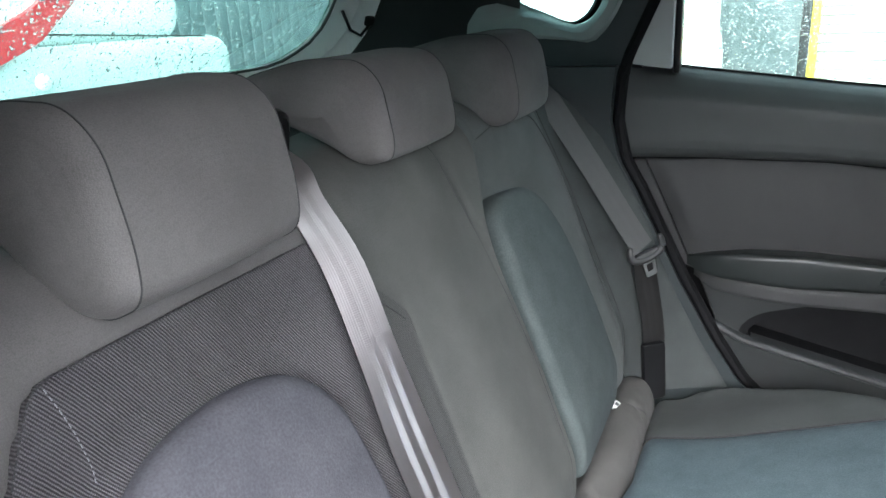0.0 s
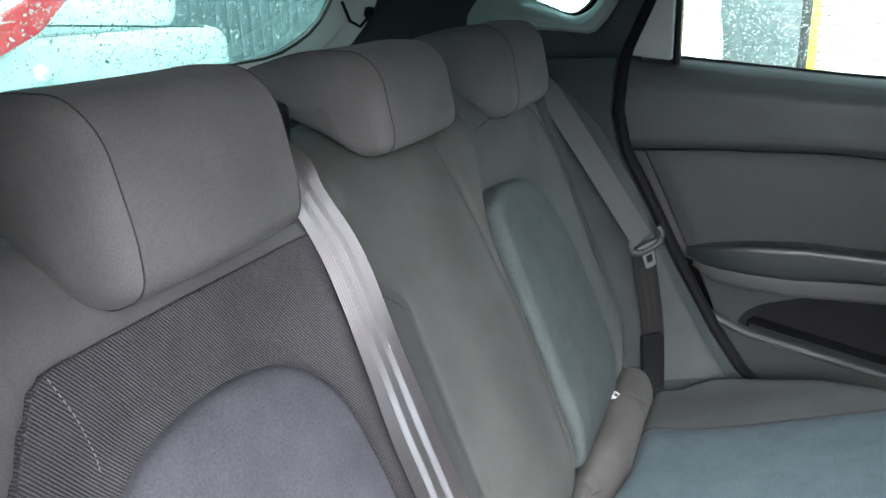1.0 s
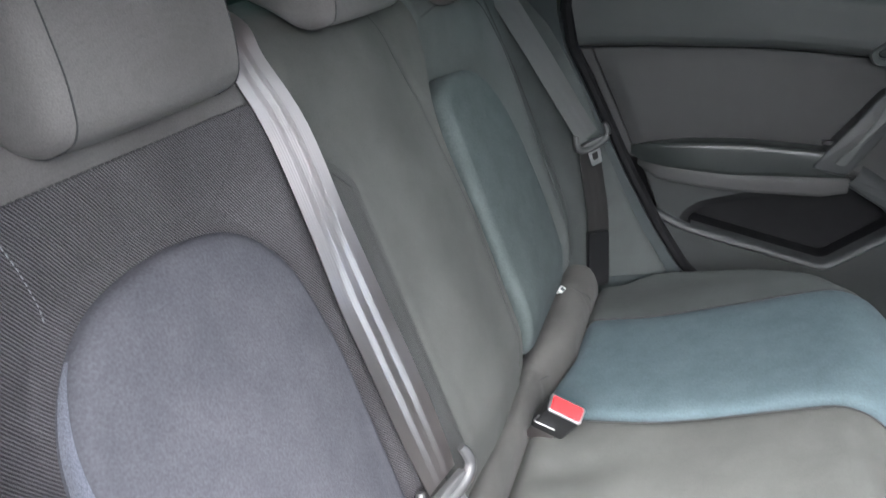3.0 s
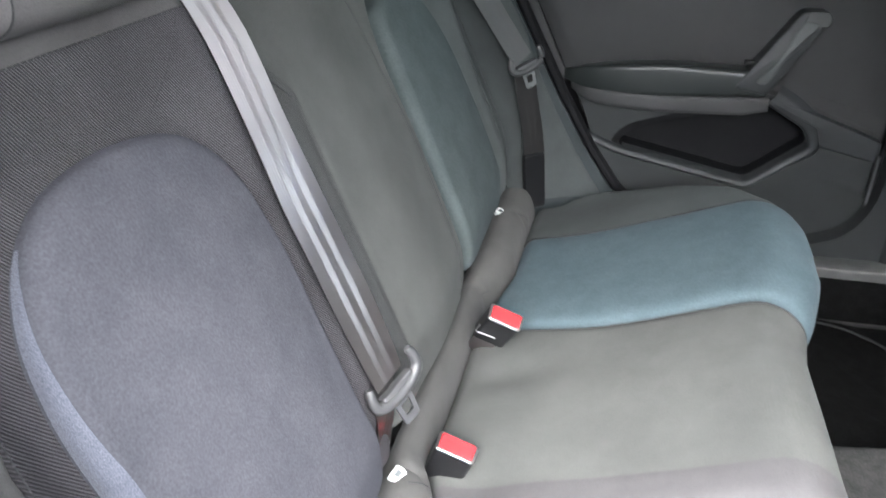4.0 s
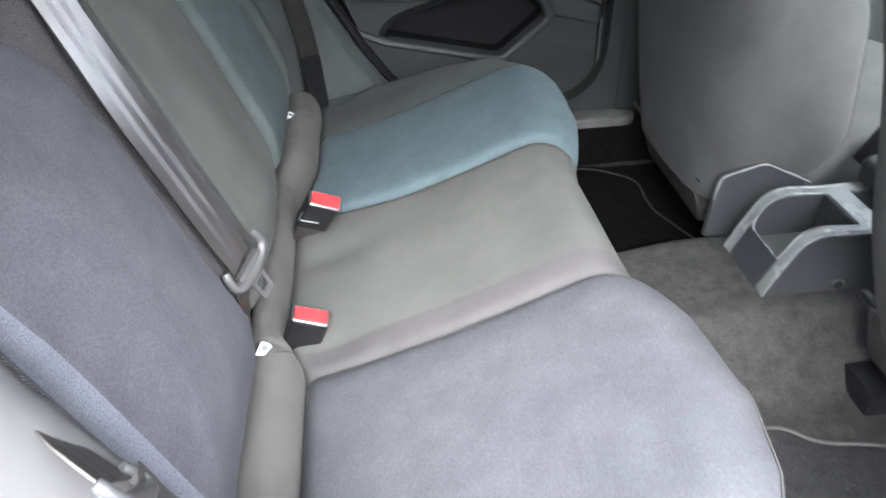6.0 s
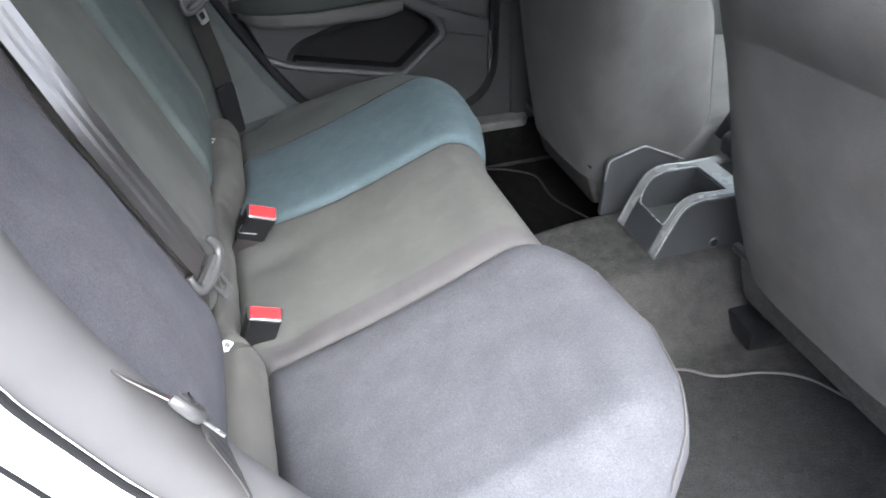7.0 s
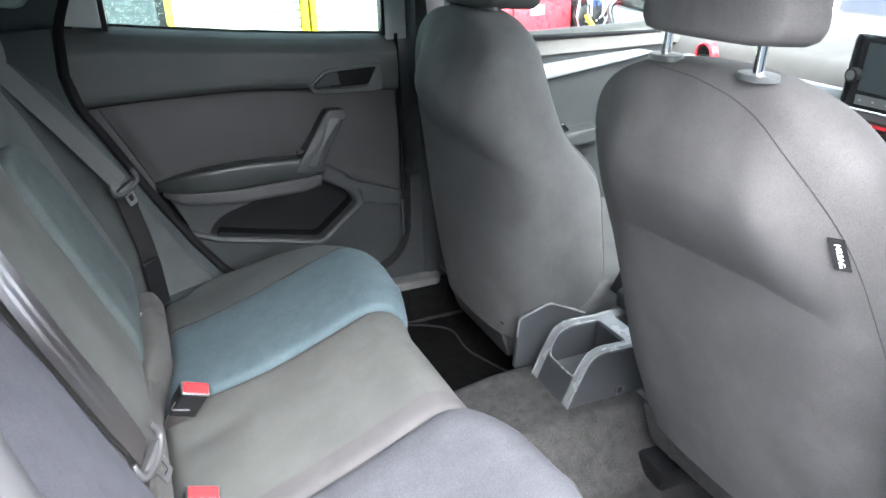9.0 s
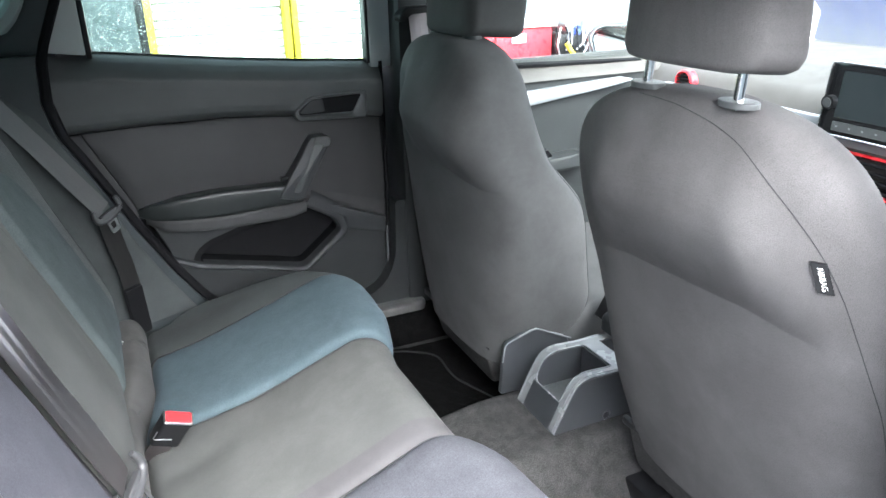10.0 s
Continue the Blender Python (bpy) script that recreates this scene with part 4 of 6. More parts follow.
def lay(k, u, v, w):
    """A place w above the cover of backrest k, at u across and v up."""
    p = back_s(u, v, 0.2)
    away = p - back_s(u, v, 0.0)
    hit = TREES[k].ray_cast(p, -away.normalized(), 0.3)
    return (hit[0] if hit[0] else back_s(u, v, 0.0)) + away.normalized() * w


TREES = []


# near cover takes the lighter headrest cloth to carry the doorway's light
near_back = backrest("split_backrest", [(-0.625, 0.570), (-0.226, 0.570), (-0.222, 1.02), (-0.238, 1.22), (-0.54, 1.22), (-0.625, 1.05)], [0.02, 0.02, 0.02, 0.03, 0.05, 0.10],
                     (-0.43, 0.84), "dark grey cloth rear backrest with a plush insert", near_under, HEADCLOTH)
mid_back = backrest("split_backrest", [(-0.216, 0.575), (0.116, 0.562), (0.128, 0.80), (0.114, 0.93), (0.122, 0.99), (0.166, 1.06), (0.172, 1.22), (-0.222, 1.22), (-0.214, 1.05)],
                    [0.02, 0.03, 0.05, 0.04, 0.04, 0.04, 0.03, 0.03, 0.03], (-0.05, 0.86), "plain dark grey cloth middle backrest", mid_w, CLOTH)
far_back = backrest("split_backrest", [(0.124, 0.568), (0.555, 0.568), (0.565, 0.68), (0.535, 0.90), (0.46, 1.06), (0.45, 1.20), (0.185, 1.20), (0.178, 1.06), (0.132, 0.985), (0.126, 0.93), (0.136, 0.80)],
                    [0.02, 0.03, 0.06, 0.08, 0.06, 0.03, 0.03, 0.04, 0.04, 0.04, 0.05], (0.33, 0.82), "dark grey cloth rear backrest with a dark plush insert", far_w, FAR_CLOTH)

# near section: twill field, plush insert, stitched lines
field = FIELD
bm = bmesh.new()
slab(bm, field, lambda u, v, w: back_s(u, v, w + near_w(u, v)), 0.010, 0.001, 0.002, 0.0, fill=44, centre=(-0.43, 0.82))
part("twill_field", bm, WEAVE, near_back, "coarse dark twill field")
bm = bmesh.new()
slab(bm, INS_NEAR, lambda u, v, w: back_s(u, v, w + 0.0008 * noise.noise((u * 30, v * 30, 5))), 0.034, 0.014, 0.018, 0.008, steps=10, fill=18, centre=(-0.41, 0.78))
part("plush_insert", bm, PLUSH_BACK, near_back, "lilac-grey plush insert")
rim = [p for p in INS_NEAR if p.x < -0.495 and p.y > 0.60]
rim.sort(key=lambda p: p.y)


def rim_s(i, a, w):
    """The rounded near edge of the insert; a is the angle over the edge."""
    p = rim[int(i)]
    inward = (Vector((-0.41, 0.80)) - p).normalized()
    a *= min((rim[-1].y - p.y) / 0.14 + 0.02, 1) ** 0.7
    q = p + inward * (0.018 * (1 - math.cos(a)) - 0.0008)
    return back_s(q.x, q.y, 0.014 - 0.018 + 0.018 * math.sin(a) + 0.0006 + w)


# added strip over the edge, coloured for the weave's glint
bm = bmesh.new()
grid(bm, range(len(rim)), span(-0.2, 1.15, 8), rim_s, 0.002)
part("insert_rim", bm, RIM_GLINT, near_back, "woven rim of the insert, its glint put in as pale blue-grey")
bm = bmesh.new()
tube(bm, [back_s(p.x, p.y, near_w(p.x, p.y) - 0.0075) for p in INS_NEAR], 0.0022, 5, True)
part("insert_seam", bm, THREAD, near_back, "dark seam sunk round the insert")
bm = bmesh.new()
dashes(bm, [back_s(p.x, p.y, near_w(p.x, p.y) + 0.0006) for p in field if p.y > 0.60], 0.0006, 0.004, 0.002)
part("edge_seam", bm, THREAD, near_back, "dark edge stitches")
for line, thread in (([(-0.268, 1.058), (-0.308, 1.020), (-0.345, 0.990)], THREAD), ([(-0.512, 1.060), (-0.504, 1.030), (-0.499, 1.005), (-0.500, 0.990)], PALE_THREAD)):
    bm = bmesh.new()
    dashes(bm, [back_s(p.x, p.y, near_w(p.x, p.y) + 0.0012) for p in resample(line, 24, False)], 0.00045, 0.003, 0.002)
    part("stitching", bm, thread, near_back, "fine stitches across the twill")

# middle section: twill edge, short cross seam, curved side seam
bm = bmesh.new()
slab(bm, resample(fillet([(-0.204, 0.62), (-0.150, 0.60), (-0.143, 0.80), (-0.141, 0.958), (-0.185, 1.002), (-0.204, 1.012)], 0.008, 4), 90), lambda u, v, w: lay(1, u, v, w), 0.003, 0.0004, 0.0004, 0.0, fill=16)
part("twill_side", bm, WEAVE_FINE, mid_back, "dark twill strip")
bm = bmesh.new()
dashes(bm, [lay(1, p.x, p.y, 0.0012) for p in resample([(-0.195, 0.995), (-0.148, 0.950)], 10, False)], 0.0006)
part("stitching", bm, THREAD, mid_back)
bm = bmesh.new()
tube(bm, [lay(1, p.x, p.y, -0.0004) for p in curve([(0.030, 1.12), (0.050, 1.04), (0.078, 0.96), (0.098, 0.88), (0.106, 0.80), (0.104, 0.70), (0.098, 0.60)], 60)], 0.0010, 5)
part("edge_seam", bm, THREAD, mid_back)

# far section
bm = bmesh.new()
slab(bm, INS_FAR, lambda u, v, w: back_s(u, v, w - 0.002 + 0.0008 * noise.noise((u * 30, v * 30, 9))), 0.040, 0.012, 0.018, 0.006, steps=8, fill=14, centre=(0.28, 0.78))
part("plush_insert", bm, PLUSH_DARK, far_back, "dark grey plush insert")
bm = bmesh.new()
tube(bm, [back_s(p.x, p.y, far_w(p.x, p.y) - 0.0045) for p in INS_FAR], 0.0022, 5, True)
part("insert_seam", bm, THREAD, far_back, "dark seam sunk round the insert")
bm = bmesh.new()
tube(bm, [lay(2, p.x, p.y, 0.0) for p in curve([(0.195, 1.075), (0.30, 1.082), (0.43, 1.064), (0.49, 0.94), (0.515, 0.80), (0.52, 0.60)], 60)], 0.0013, 5)
part("edge_seam", bm, THREAD, far_back)
WING_IN = [(0.50, 0.545), (0.70, 0.552), (0.92, 0.525), (1.04, 0.490), (1.11, 0.470)]
WING_OUT = [(0.50, 0.215), (0.60, 0.150), (0.68, 0.105), (0.76, 0.066), (0.84, 0.036), (0.915, 0.0), (0.96, -0.022), (1.0, -0.047), (1.06, -0.112), (1.10, -0.172)]


def wing_s(t, z, w):
    """The swept side of the seat, from the backrest's edge (t 0) to the door seal (t 1)."""
    a = back_s(linear(WING_IN, z), z, -0.012)
    x = a.x + (linear(WING_OUT, z) - 0.004 - a.x) * t ** 2.2 - 0.022 * max((t - 0.90) / 0.10, 0) ** 2
    return (x + w, a.y + (0.664 - a.y) * t, z)


# the far bolster's shade is in its cloth colour
bm = bmesh.new()
grid(bm, span(0, 1, 40), span(0.50, 1.10, 50), wing_s, 0.03)
far_bolster = tagged(part("side_bolster", bm, BOLSTER_SHADED), "cloth side bolster between backrest and door, darkened for shade", "side bolster", "rear side bolsters")
# near bolster in paler cloth, for light coming through the open door
bm = bmesh.new()
slab(bm, fillet([(-0.69, 0.50), (-0.632, 0.50), (-0.630, 0.90), (-0.57, 1.04), (-0.57, 1.11), (-0.66, 1.11), (-0.685, 0.95)], [0.02, 0.02, 0.05, 0.05, 0.03, 0.04, 0.05], 6), lambda u, v, w: back_s(u, v, w - 0.005), 0.09, 0.0, 0.02, 0.010, centre=(-0.645, 0.80))
near_bolster = tagged(part("side_bolster", bm, HEADCLOTH), "grey cloth side bolster at the open door's edge", "side bolster", "rear side bolsters")

bm = bmesh.new()
tube(bm, [wing_s(0.16, z, 0.0) for z in span(0.56, 1.08, 40)], 0.0012, 5)
part("seam", bm, THREAD, far_bolster)
bm = bmesh.new()
tube(bm, [back_s(p.x, p.y, 0.004) for p in curve([(-0.655, 0.56), (-0.655, 0.88), (-0.625, 1.02)], 40)], 0.0012, 5)
part("seam", bm, THREAD, near_bolster)


# ---- rear headrests ----
REST_SIDE = [(-0.104, 1.128), (-0.116, 1.190), (-0.140, 1.212), (-0.200, 1.214), (-0.282, 1.194), (-0.295, 1.158), (-0.228, 1.138), (-0.175, 1.096), (-0.140, 1.080), (-0.106, 1.096)]
REST_MIDDLE = [(-0.108, 1.130), (-0.118, 1.186), (-0.140, 1.207), (-0.200, 1.210), (-0.282, 1.190), (-0.300, 1.160), (-0.243, 1.149), (-0.182, 1.124), (-0.142, 1.103), (-0.111, 1.112)]


def headrest(y0, y1, dz, dx, label, prof=REST_SIDE):
    prof = [(x + dx, z + dz) for x, z in prof]
    rad = [0.02, 0.022, 0.02, 0.03, 0.02, 0.02, 0.03, 0.02, 0.015, 0.014]
    ob = thing("headrest", (-0.18 + dx, (y0 + y1) / 2, 1.09 + dz), label, "headrest", "rear headrests")
    out = fillet(prof, rad, 6)
    mid = (y0 + y1) / 2
    half = (y1 - y0) / 2

    def S(u, v, w):
        return (u - 0.006 * (w / half) ** 2, mid + w, v)
    bm = bmesh.new()
    c = Vector((-0.175 + dx, 1.155 + dz))
    # the wrap runs from seam to seam; the side covers are domed caps
    ws = span(-half + 0.014, half - 0.014, 9)
    rings = [[bm.verts.new(S(p.x, p.y, w)) for p in out] for w in ws]
    bridge(bm, rings)
    part("front_cover", bm, HEADCLOTH, ob)
    for sgn in (-1, 1):
        bm = bmesh.new()
        rings = []
        for off, dw in ((0.0, 0.0), (0.0015, 0.004), (0.005, 0.009), (0.011, 0.0125), (0.02, 0.014), (0.035, 0.0155), (0.05, 0.0165)):
            rings.append([bm.verts.new(S(*q, sgn * (half - 0.014 + dw))) for q in inset_ring(out, c, off)])
        bridge(bm, rings)
        tip = bm.verts.new(S(c.x, c.y, sgn * (half + 0.003)))
        for i in range(len(out)):
            bm.faces.new((rings[-1][i], rings[-1][(i + 1) % len(out)], tip))
        part("side_cover", bm, HEADCLOTH, ob)
        bm = bmesh.new()
        tube(bm, [S(*q, sgn * (half - 0.013)) for q in inset_ring(out, c, 0.0)], 0.0006, 5, True)
        part("seam", bm, THREAD, ob)
    return ob


headrest(-0.474, -0.288, 0.0, 0.0, "brown-grey cloth headrest over the backrest with a plush insert")
headrest(-0.136, 0.045, 0.0, -0.004, "brown-grey cloth headrest on the middle backrest", REST_MIDDLE)
headrest(0.246, 0.428, -0.002, -0.004, "dark grey cloth headrest beside the closed door")


# ---- rear bench cushion ----
FRONT = [(-0.68, 0.376), (-0.655, 0.430), (-0.615, 0.467), (-0.56, 0.489), (-0.48, 0.500), (-0.36, 0.492), (-0.25, 0.462), (-0.10, 0.460), (0.0, 0.458), (0.07, 0.468), (0.18, 0.492), (0.30, 0.495), (0.38, 0.482), (0.45, 0.445), (0.52, 0.37), (0.58, 0.25), (0.62, 0.12)]


NEAR_SEAM = [(0, -0.252), (0.25, -0.259), (0.45, -0.268), (0.7, -0.268)]
FAR_SEAM = [(0, 0.132), (0.05, 0.124), (0.18, 0.100), (0.31, 0.091), (0.38, 0.083), (0.45, 0.063), (0.7, 0.058)]


def mid_share(y):
    """1 across the middle seat, 0 at the outer ones."""
    return smooth(-0.25, -0.17, y) * (1 - smooth(0.13, 0.33, y))


def cushion_s(y, s, w):
    """Cushion surface: y across, s the length from the rear edge along the top and over the front."""
    tucked = 1 - smooth(0.0, 0.020, s)
    s -= 0.034 * mid_share(y)
    xf = linear(FRONT, y)
    r = 0.055
    a = max(xf - r - 0.055, 0.02)
    slope = math.atan(0.39)
    run = a / math.cos(slope)
    sag = -0.010 * math.sin(min(s / run, 1) * math.pi) - 0.012 * smooth(0.44, 0.58, y)
    for yb in (0.01, -0.205):
        sag -= 0.010 * math.exp(-((y - yb) / 0.035) ** 2 - ((s - 0.045) / 0.05) ** 2)
    for seam in (NEAR_SEAM, FAR_SEAM):
        sag -= 0.005 * math.exp(-((y - linear(seam, s)) / 0.008) ** 2)
    edge = -0.07 * smooth(-0.585, -0.69, y)
    z0 = 0.497
    if s <= run:
        p = Vector((0.055 + s * math.cos(slope), y, z0 + s * math.sin(slope)))
        n = Vector((-math.sin(slope), 0, math.cos(slope)))
    else:
        c = Vector((0.055 + a, y, z0 + run * math.sin(slope))) - Vector((-math.sin(slope), 0, math.cos(slope))) * r
        ang = (s - run) / r
        turn = math.pi / 2 + slope + 0.12
        if ang <= turn:
            n = Vector((-math.sin(slope - ang), 0, math.cos(slope - ang)))
            p = c + n * r
        else:
            n = Vector((-math.sin(slope - turn), 0, math.cos(slope - turn)))
            d = Vector((n.z, 0, -n.x))
            p = c + n * r + d * (s - run - turn * r)
    return p + n * w + Vector((0, 0, sag + edge - 0.022 * tucked ** 2))


base = thing("rear_bench", (0.25, -0.05, 0.30), "dark grey cloth rear bench cushion with plush inserts", "bench seat")
ys = span(-0.675, 0.615, 260)
ss = span(0.0, 0.72, 72)
bm = bmesh.new()


def bench_side(y, s, w):
    k = smooth(0.0, 0.03, y + 0.675) ** 0.5 * smooth(0.0, 0.03, 0.615 - y) ** 0.5
    return cushion_s(y, s, w - 0.03 * (1 - k))


grid(bm, ys, ss, bench_side, 0.09)
part("cover", bm, CLOTH, base)


def cushion_panel(y_in, y_out, material, label):
    """A plush panel between two seams, running over the front edge."""
    bm = bmesh.new()
    ts = span(0, 1, 70)

    def F(t, s, w):
        y = linear(y_in, s) + (linear(y_out, s) - linear(y_in, s)) * t
        lift = 0.010 * (1 - abs(2 * t - 1) ** 9) * smooth(-0.002, 0.03, s) - 0.001 + 0.0012 * noise.noise((y * 18, s * 14, 4))
        return cushion_s(y, s, lift + w)
    grid(bm, ts, ss[:71], F, 0.008)
    part("plush_insert", bm, material, base, label)
    for e in (y_in, y_out):
        bm = bmesh.new()
        tube(bm, [cushion_s(linear(e, s), s, 0.0005) for s in ss[:71]], 0.0016, 5)
        part("panel_seam", bm, THREAD, base)


cushion_panel(NEAR_SEAM, [(0, -0.650), (0.7, -0.656)], PLUSH, "lilac-grey plush panel")
cushion_panel(FAR_SEAM, [(0, 0.427), (0.12, 0.408), (0.25, 0.398), (0.34, 0.386), (0.42, 0.370), (0.7, 0.350)], PLUSH_BLUE, "blue-grey plush panel")
# near side in plush; far side in the cloth darkened for shade
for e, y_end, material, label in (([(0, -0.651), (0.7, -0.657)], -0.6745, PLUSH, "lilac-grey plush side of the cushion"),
                                  ([(0, 0.428), (0.12, 0.409), (0.25, 0.399), (0.34, 0.387), (0.42, 0.371), (0.7, 0.351)], 0.6145, SHADED_CLOTH, "cloth side of the cushion, darkened for shade")):
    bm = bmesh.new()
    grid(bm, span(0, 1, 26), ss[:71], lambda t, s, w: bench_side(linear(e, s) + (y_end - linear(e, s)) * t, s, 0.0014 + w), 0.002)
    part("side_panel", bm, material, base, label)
bm = bmesh.new()
grid(bm, span(0, 1, 8), ss[1:68], lambda t, s, w: cushion_s(linear(NEAR_SEAM, s) + 0.001 + 0.056 * t, s, 0.0008 - 0.0012 * t ** 6 + w), 0.002)
part("twill_edge", bm, TWILL_EDGE, base, "dark twill strip beside the insert")
bm = bmesh.new()
tube(bm, [cushion_s(y, max(linear(FRONT, y) - 0.11, 0.02) / math.cos(math.atan(0.39)) + 0.055 * 1.35, 0.0105) for y in span(-0.648, -0.46, 40)], 0.0009, 6)
part("piping", bm, EDGING, base, "pale piping along the front edge")
bm = bmesh.new()
box(bm, (0.10, -0.62, 0.29), (0.40, 0.58, 0.46), 0.03)
part("seat_box", bm, BLACK, base, "black underside of the bench")

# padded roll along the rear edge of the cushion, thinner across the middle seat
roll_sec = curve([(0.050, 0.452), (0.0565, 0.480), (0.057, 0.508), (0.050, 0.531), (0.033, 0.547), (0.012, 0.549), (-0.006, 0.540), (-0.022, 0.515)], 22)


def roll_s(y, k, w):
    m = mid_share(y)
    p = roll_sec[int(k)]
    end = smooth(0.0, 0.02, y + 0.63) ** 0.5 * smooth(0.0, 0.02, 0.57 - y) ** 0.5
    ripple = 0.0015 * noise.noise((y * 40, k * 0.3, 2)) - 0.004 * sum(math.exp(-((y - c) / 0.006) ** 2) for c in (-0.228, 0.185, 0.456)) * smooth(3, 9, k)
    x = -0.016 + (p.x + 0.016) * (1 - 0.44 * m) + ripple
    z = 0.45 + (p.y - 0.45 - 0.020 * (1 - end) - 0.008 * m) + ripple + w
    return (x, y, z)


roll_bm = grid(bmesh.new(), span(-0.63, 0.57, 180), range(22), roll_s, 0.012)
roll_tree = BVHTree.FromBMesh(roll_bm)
part("cushion_roll", roll_bm, ROLL_SHADED, base, "padded roll below the backrests")


def on_roll(y, deg, w=0.0):
    """A place on the roll: y across, an angle round it from straight ahead."""
    d = Vector((math.cos(radians(deg)), 0, math.sin(radians(deg))))
    at = Vector((0.02, y, 0.515)) + d * 0.2
    hit = roll_tree.ray_cast(at, -d, 0.3)
    return (hit[0] if hit[0] else at - d * 0.15) + d * w


for y in (-0.262, 0.438, 0.17):
    bm = bmesh.new()
    tube(bm, [on_roll(y + 0.010 + 0.026 * t, 75 - 75 * t, 0.0) for t in span(0, 1, 16)], 0.0010, 5)
    part("roll_slit", bm, THREAD, base)

for y in (-0.245, 0.439):
    at = on_roll(y, 98 if y < 0 else 112)
    tg = thing("anchor_tag", at, "small white child-seat anchor tag on the seat roll", "tag", "anchor tags")
    d = Vector((0.42, -0.10, 0.90)).normalized()
    e = Vector((0.25, 1.0, 0.0)).normalized()
    e = (e - d * e.dot(d)).normalized()
    g = d.cross(e)
    T = lambda u, v, w: at + e * u + g * v + d * w
    bm = bmesh.new()
    slab(bm, fillet([(-0.0095, -0.007), (0.0095, -0.007), (0.0115, 0.0), (0.0095, 0.008), (-0.0095, 0.008), (-0.0115, 0.0)], 0.003), T, 0.006, 0.0025, 0.0015, 0.0005)
    part("tag_plate", bm, WHITE_PLASTIC, tg)
    bm = bmesh.new()
    slab(bm, fillet([(-0.0045, -0.003), (0.0045, -0.003), (0.0045, 0.004), (-0.0045, 0.004)], 0.001), T, -0.0025, 0.0034, 0.0004)
    part("mark", bm, CONSOLE_RIM, tg)


# ---- belt buckles ----
def buckle(at, label, yaw=0.0, lean=20.0, tip=12.4):
    m = Matrix.Translation(at) @ pose(0, 0, 0, tip, lean, yaw)
    ob = thing("belt_buckle", at, label, "belt buckle", "rear belt buckles")
    S = lambda u, v, w: m @ Vector((u, v, w))
    bm = bmesh.new()
    slab(bm, fillet([(-0.024, -0.0125), (0.024, -0.0125), (0.026, 0.0125), (-0.026, 0.0125)], 0.005), S, 0.070, -0.004, 0.003, 0.0, fill=3)
    part("housing", bm, BLACK, ob)
    bm = bmesh.new()
    slab(bm, fillet([(-0.0245, -0.0130), (0.0245, -0.0130), (0.0260, 0.0130), (-0.0260, 0.0130)], 0.005), S, 0.003, 0.0008, 0.002, 0.0, fill=2)
    part("rim", bm, STEEL, ob)
    bm = bmesh.new()
    slab(bm, fillet([(-0.0215, -0.0105), (0.0215, -0.0105), (0.0225, 0.0105), (-0.0225, 0.0105)], 0.004), S, 0.005, 0.0025, 0.002, -0.0006, fill=4)
    part("release_button", bm, RED, ob)
    bm = bmesh.new()
    slab(bm, fillet([(-0.018, -0.004), (0.018, -0.004), (0.018, 0.004), (-0.018, 0.004)], 0.003), S, 0.13, -0.068, 0.003, 0.0, fill=2)
    part("strap", bm, WEBBING, ob)
    return ob


far_buckle = buckle((0.0897, 0.0371, 0.5866), "black belt buckle with red release button standing on the seat", 6.5, 24.3, 27.7)
m = Matrix.Translation((0.0897, 0.0371, 0.5866)) @ pose(0, 0, 0, 27.7, 24.3, 6.5)
bm = bmesh.new()
tube(bm, [m @ Vector(p) for p in ((-0.0275, -0.0135, -0.026), (-0.0275, -0.0138, -0.046), (-0.024, -0.0138, -0.049), (0.004, -0.0136, -0.047))], 0.0011, 6)
part("bracket", bm, STEEL, far_buckle, "thin steel bracket edge")
buckle((0.0704, -0.184, 0.5455), "black belt buckle with red release button sunk in the seat")


# ---- seat belts ----
def slider(ob, at, across, down, out, size=1.0):
    """Tongue: a plastic bar that carries the webbing and a steel latch plate below it."""
    a, d, o = (Vector(v).normalized() for v in (across, down, out))
    P = lambda u, v, w: Vector(at) + a * u * size + d * v * size + o * w * size
    bm = bmesh.new()
    bow = curve([(-0.031, -0.022), (-0.034, -0.010), (-0.032, 0.002), (-0.020, 0.009), (0.0, 0.011), (0.020, 0.009), (0.032, 0.002), (0.034, -0.010), (0.031, -0.022)], 36)
    tube(bm, [P(p.x, p.y, 0.002) for p in bow], 0.0070 * size, 10, taper=lambda t: 0.62 + 0.38 * math.sin(t * math.pi) ** 0.4)
    slab(bm, fillet([(-0.024, -0.002), (0.024, -0.002), (0.022, 0.010), (0.012, 0.017), (-0.012, 0.017), (-0.022, 0.010)], 0.004, 3), P, 0.005, 0.005, 0.003, 0.001, fill=3)
    part("slider", bm, SLIDER, ob, "grey plastic slider")
    bm = bmesh.new()
    o1 = resample(fillet([(-0.013, 0.014), (0.013, 0.014), (0.011, 0.046), (-0.011, 0.046)], 0.004), 40)
    i1 = resample(fillet([(-0.007, 0.022), (0.007, 0.022), (0.006, 0.037), (-0.006, 0.037)], 0.002), 40)
    rings = [[bm.verts.new(P(p.x, p.y, w)) for p in r] for r, w in ((i1, -0.0012), (i1, 0.0012), (o1, 0.0012), (o1, -0.0012), (i1, -0.0012))]
    bridge(bm, rings)
    part("latch_plate", bm, LATCH_STEEL, ob, "bright steel latch plate")


belt = thing("seat_belt", (0.0, -0.22, 0.65), "black webbing seat belt lying down the middle backrest", "seat belt", "rear seat belts")
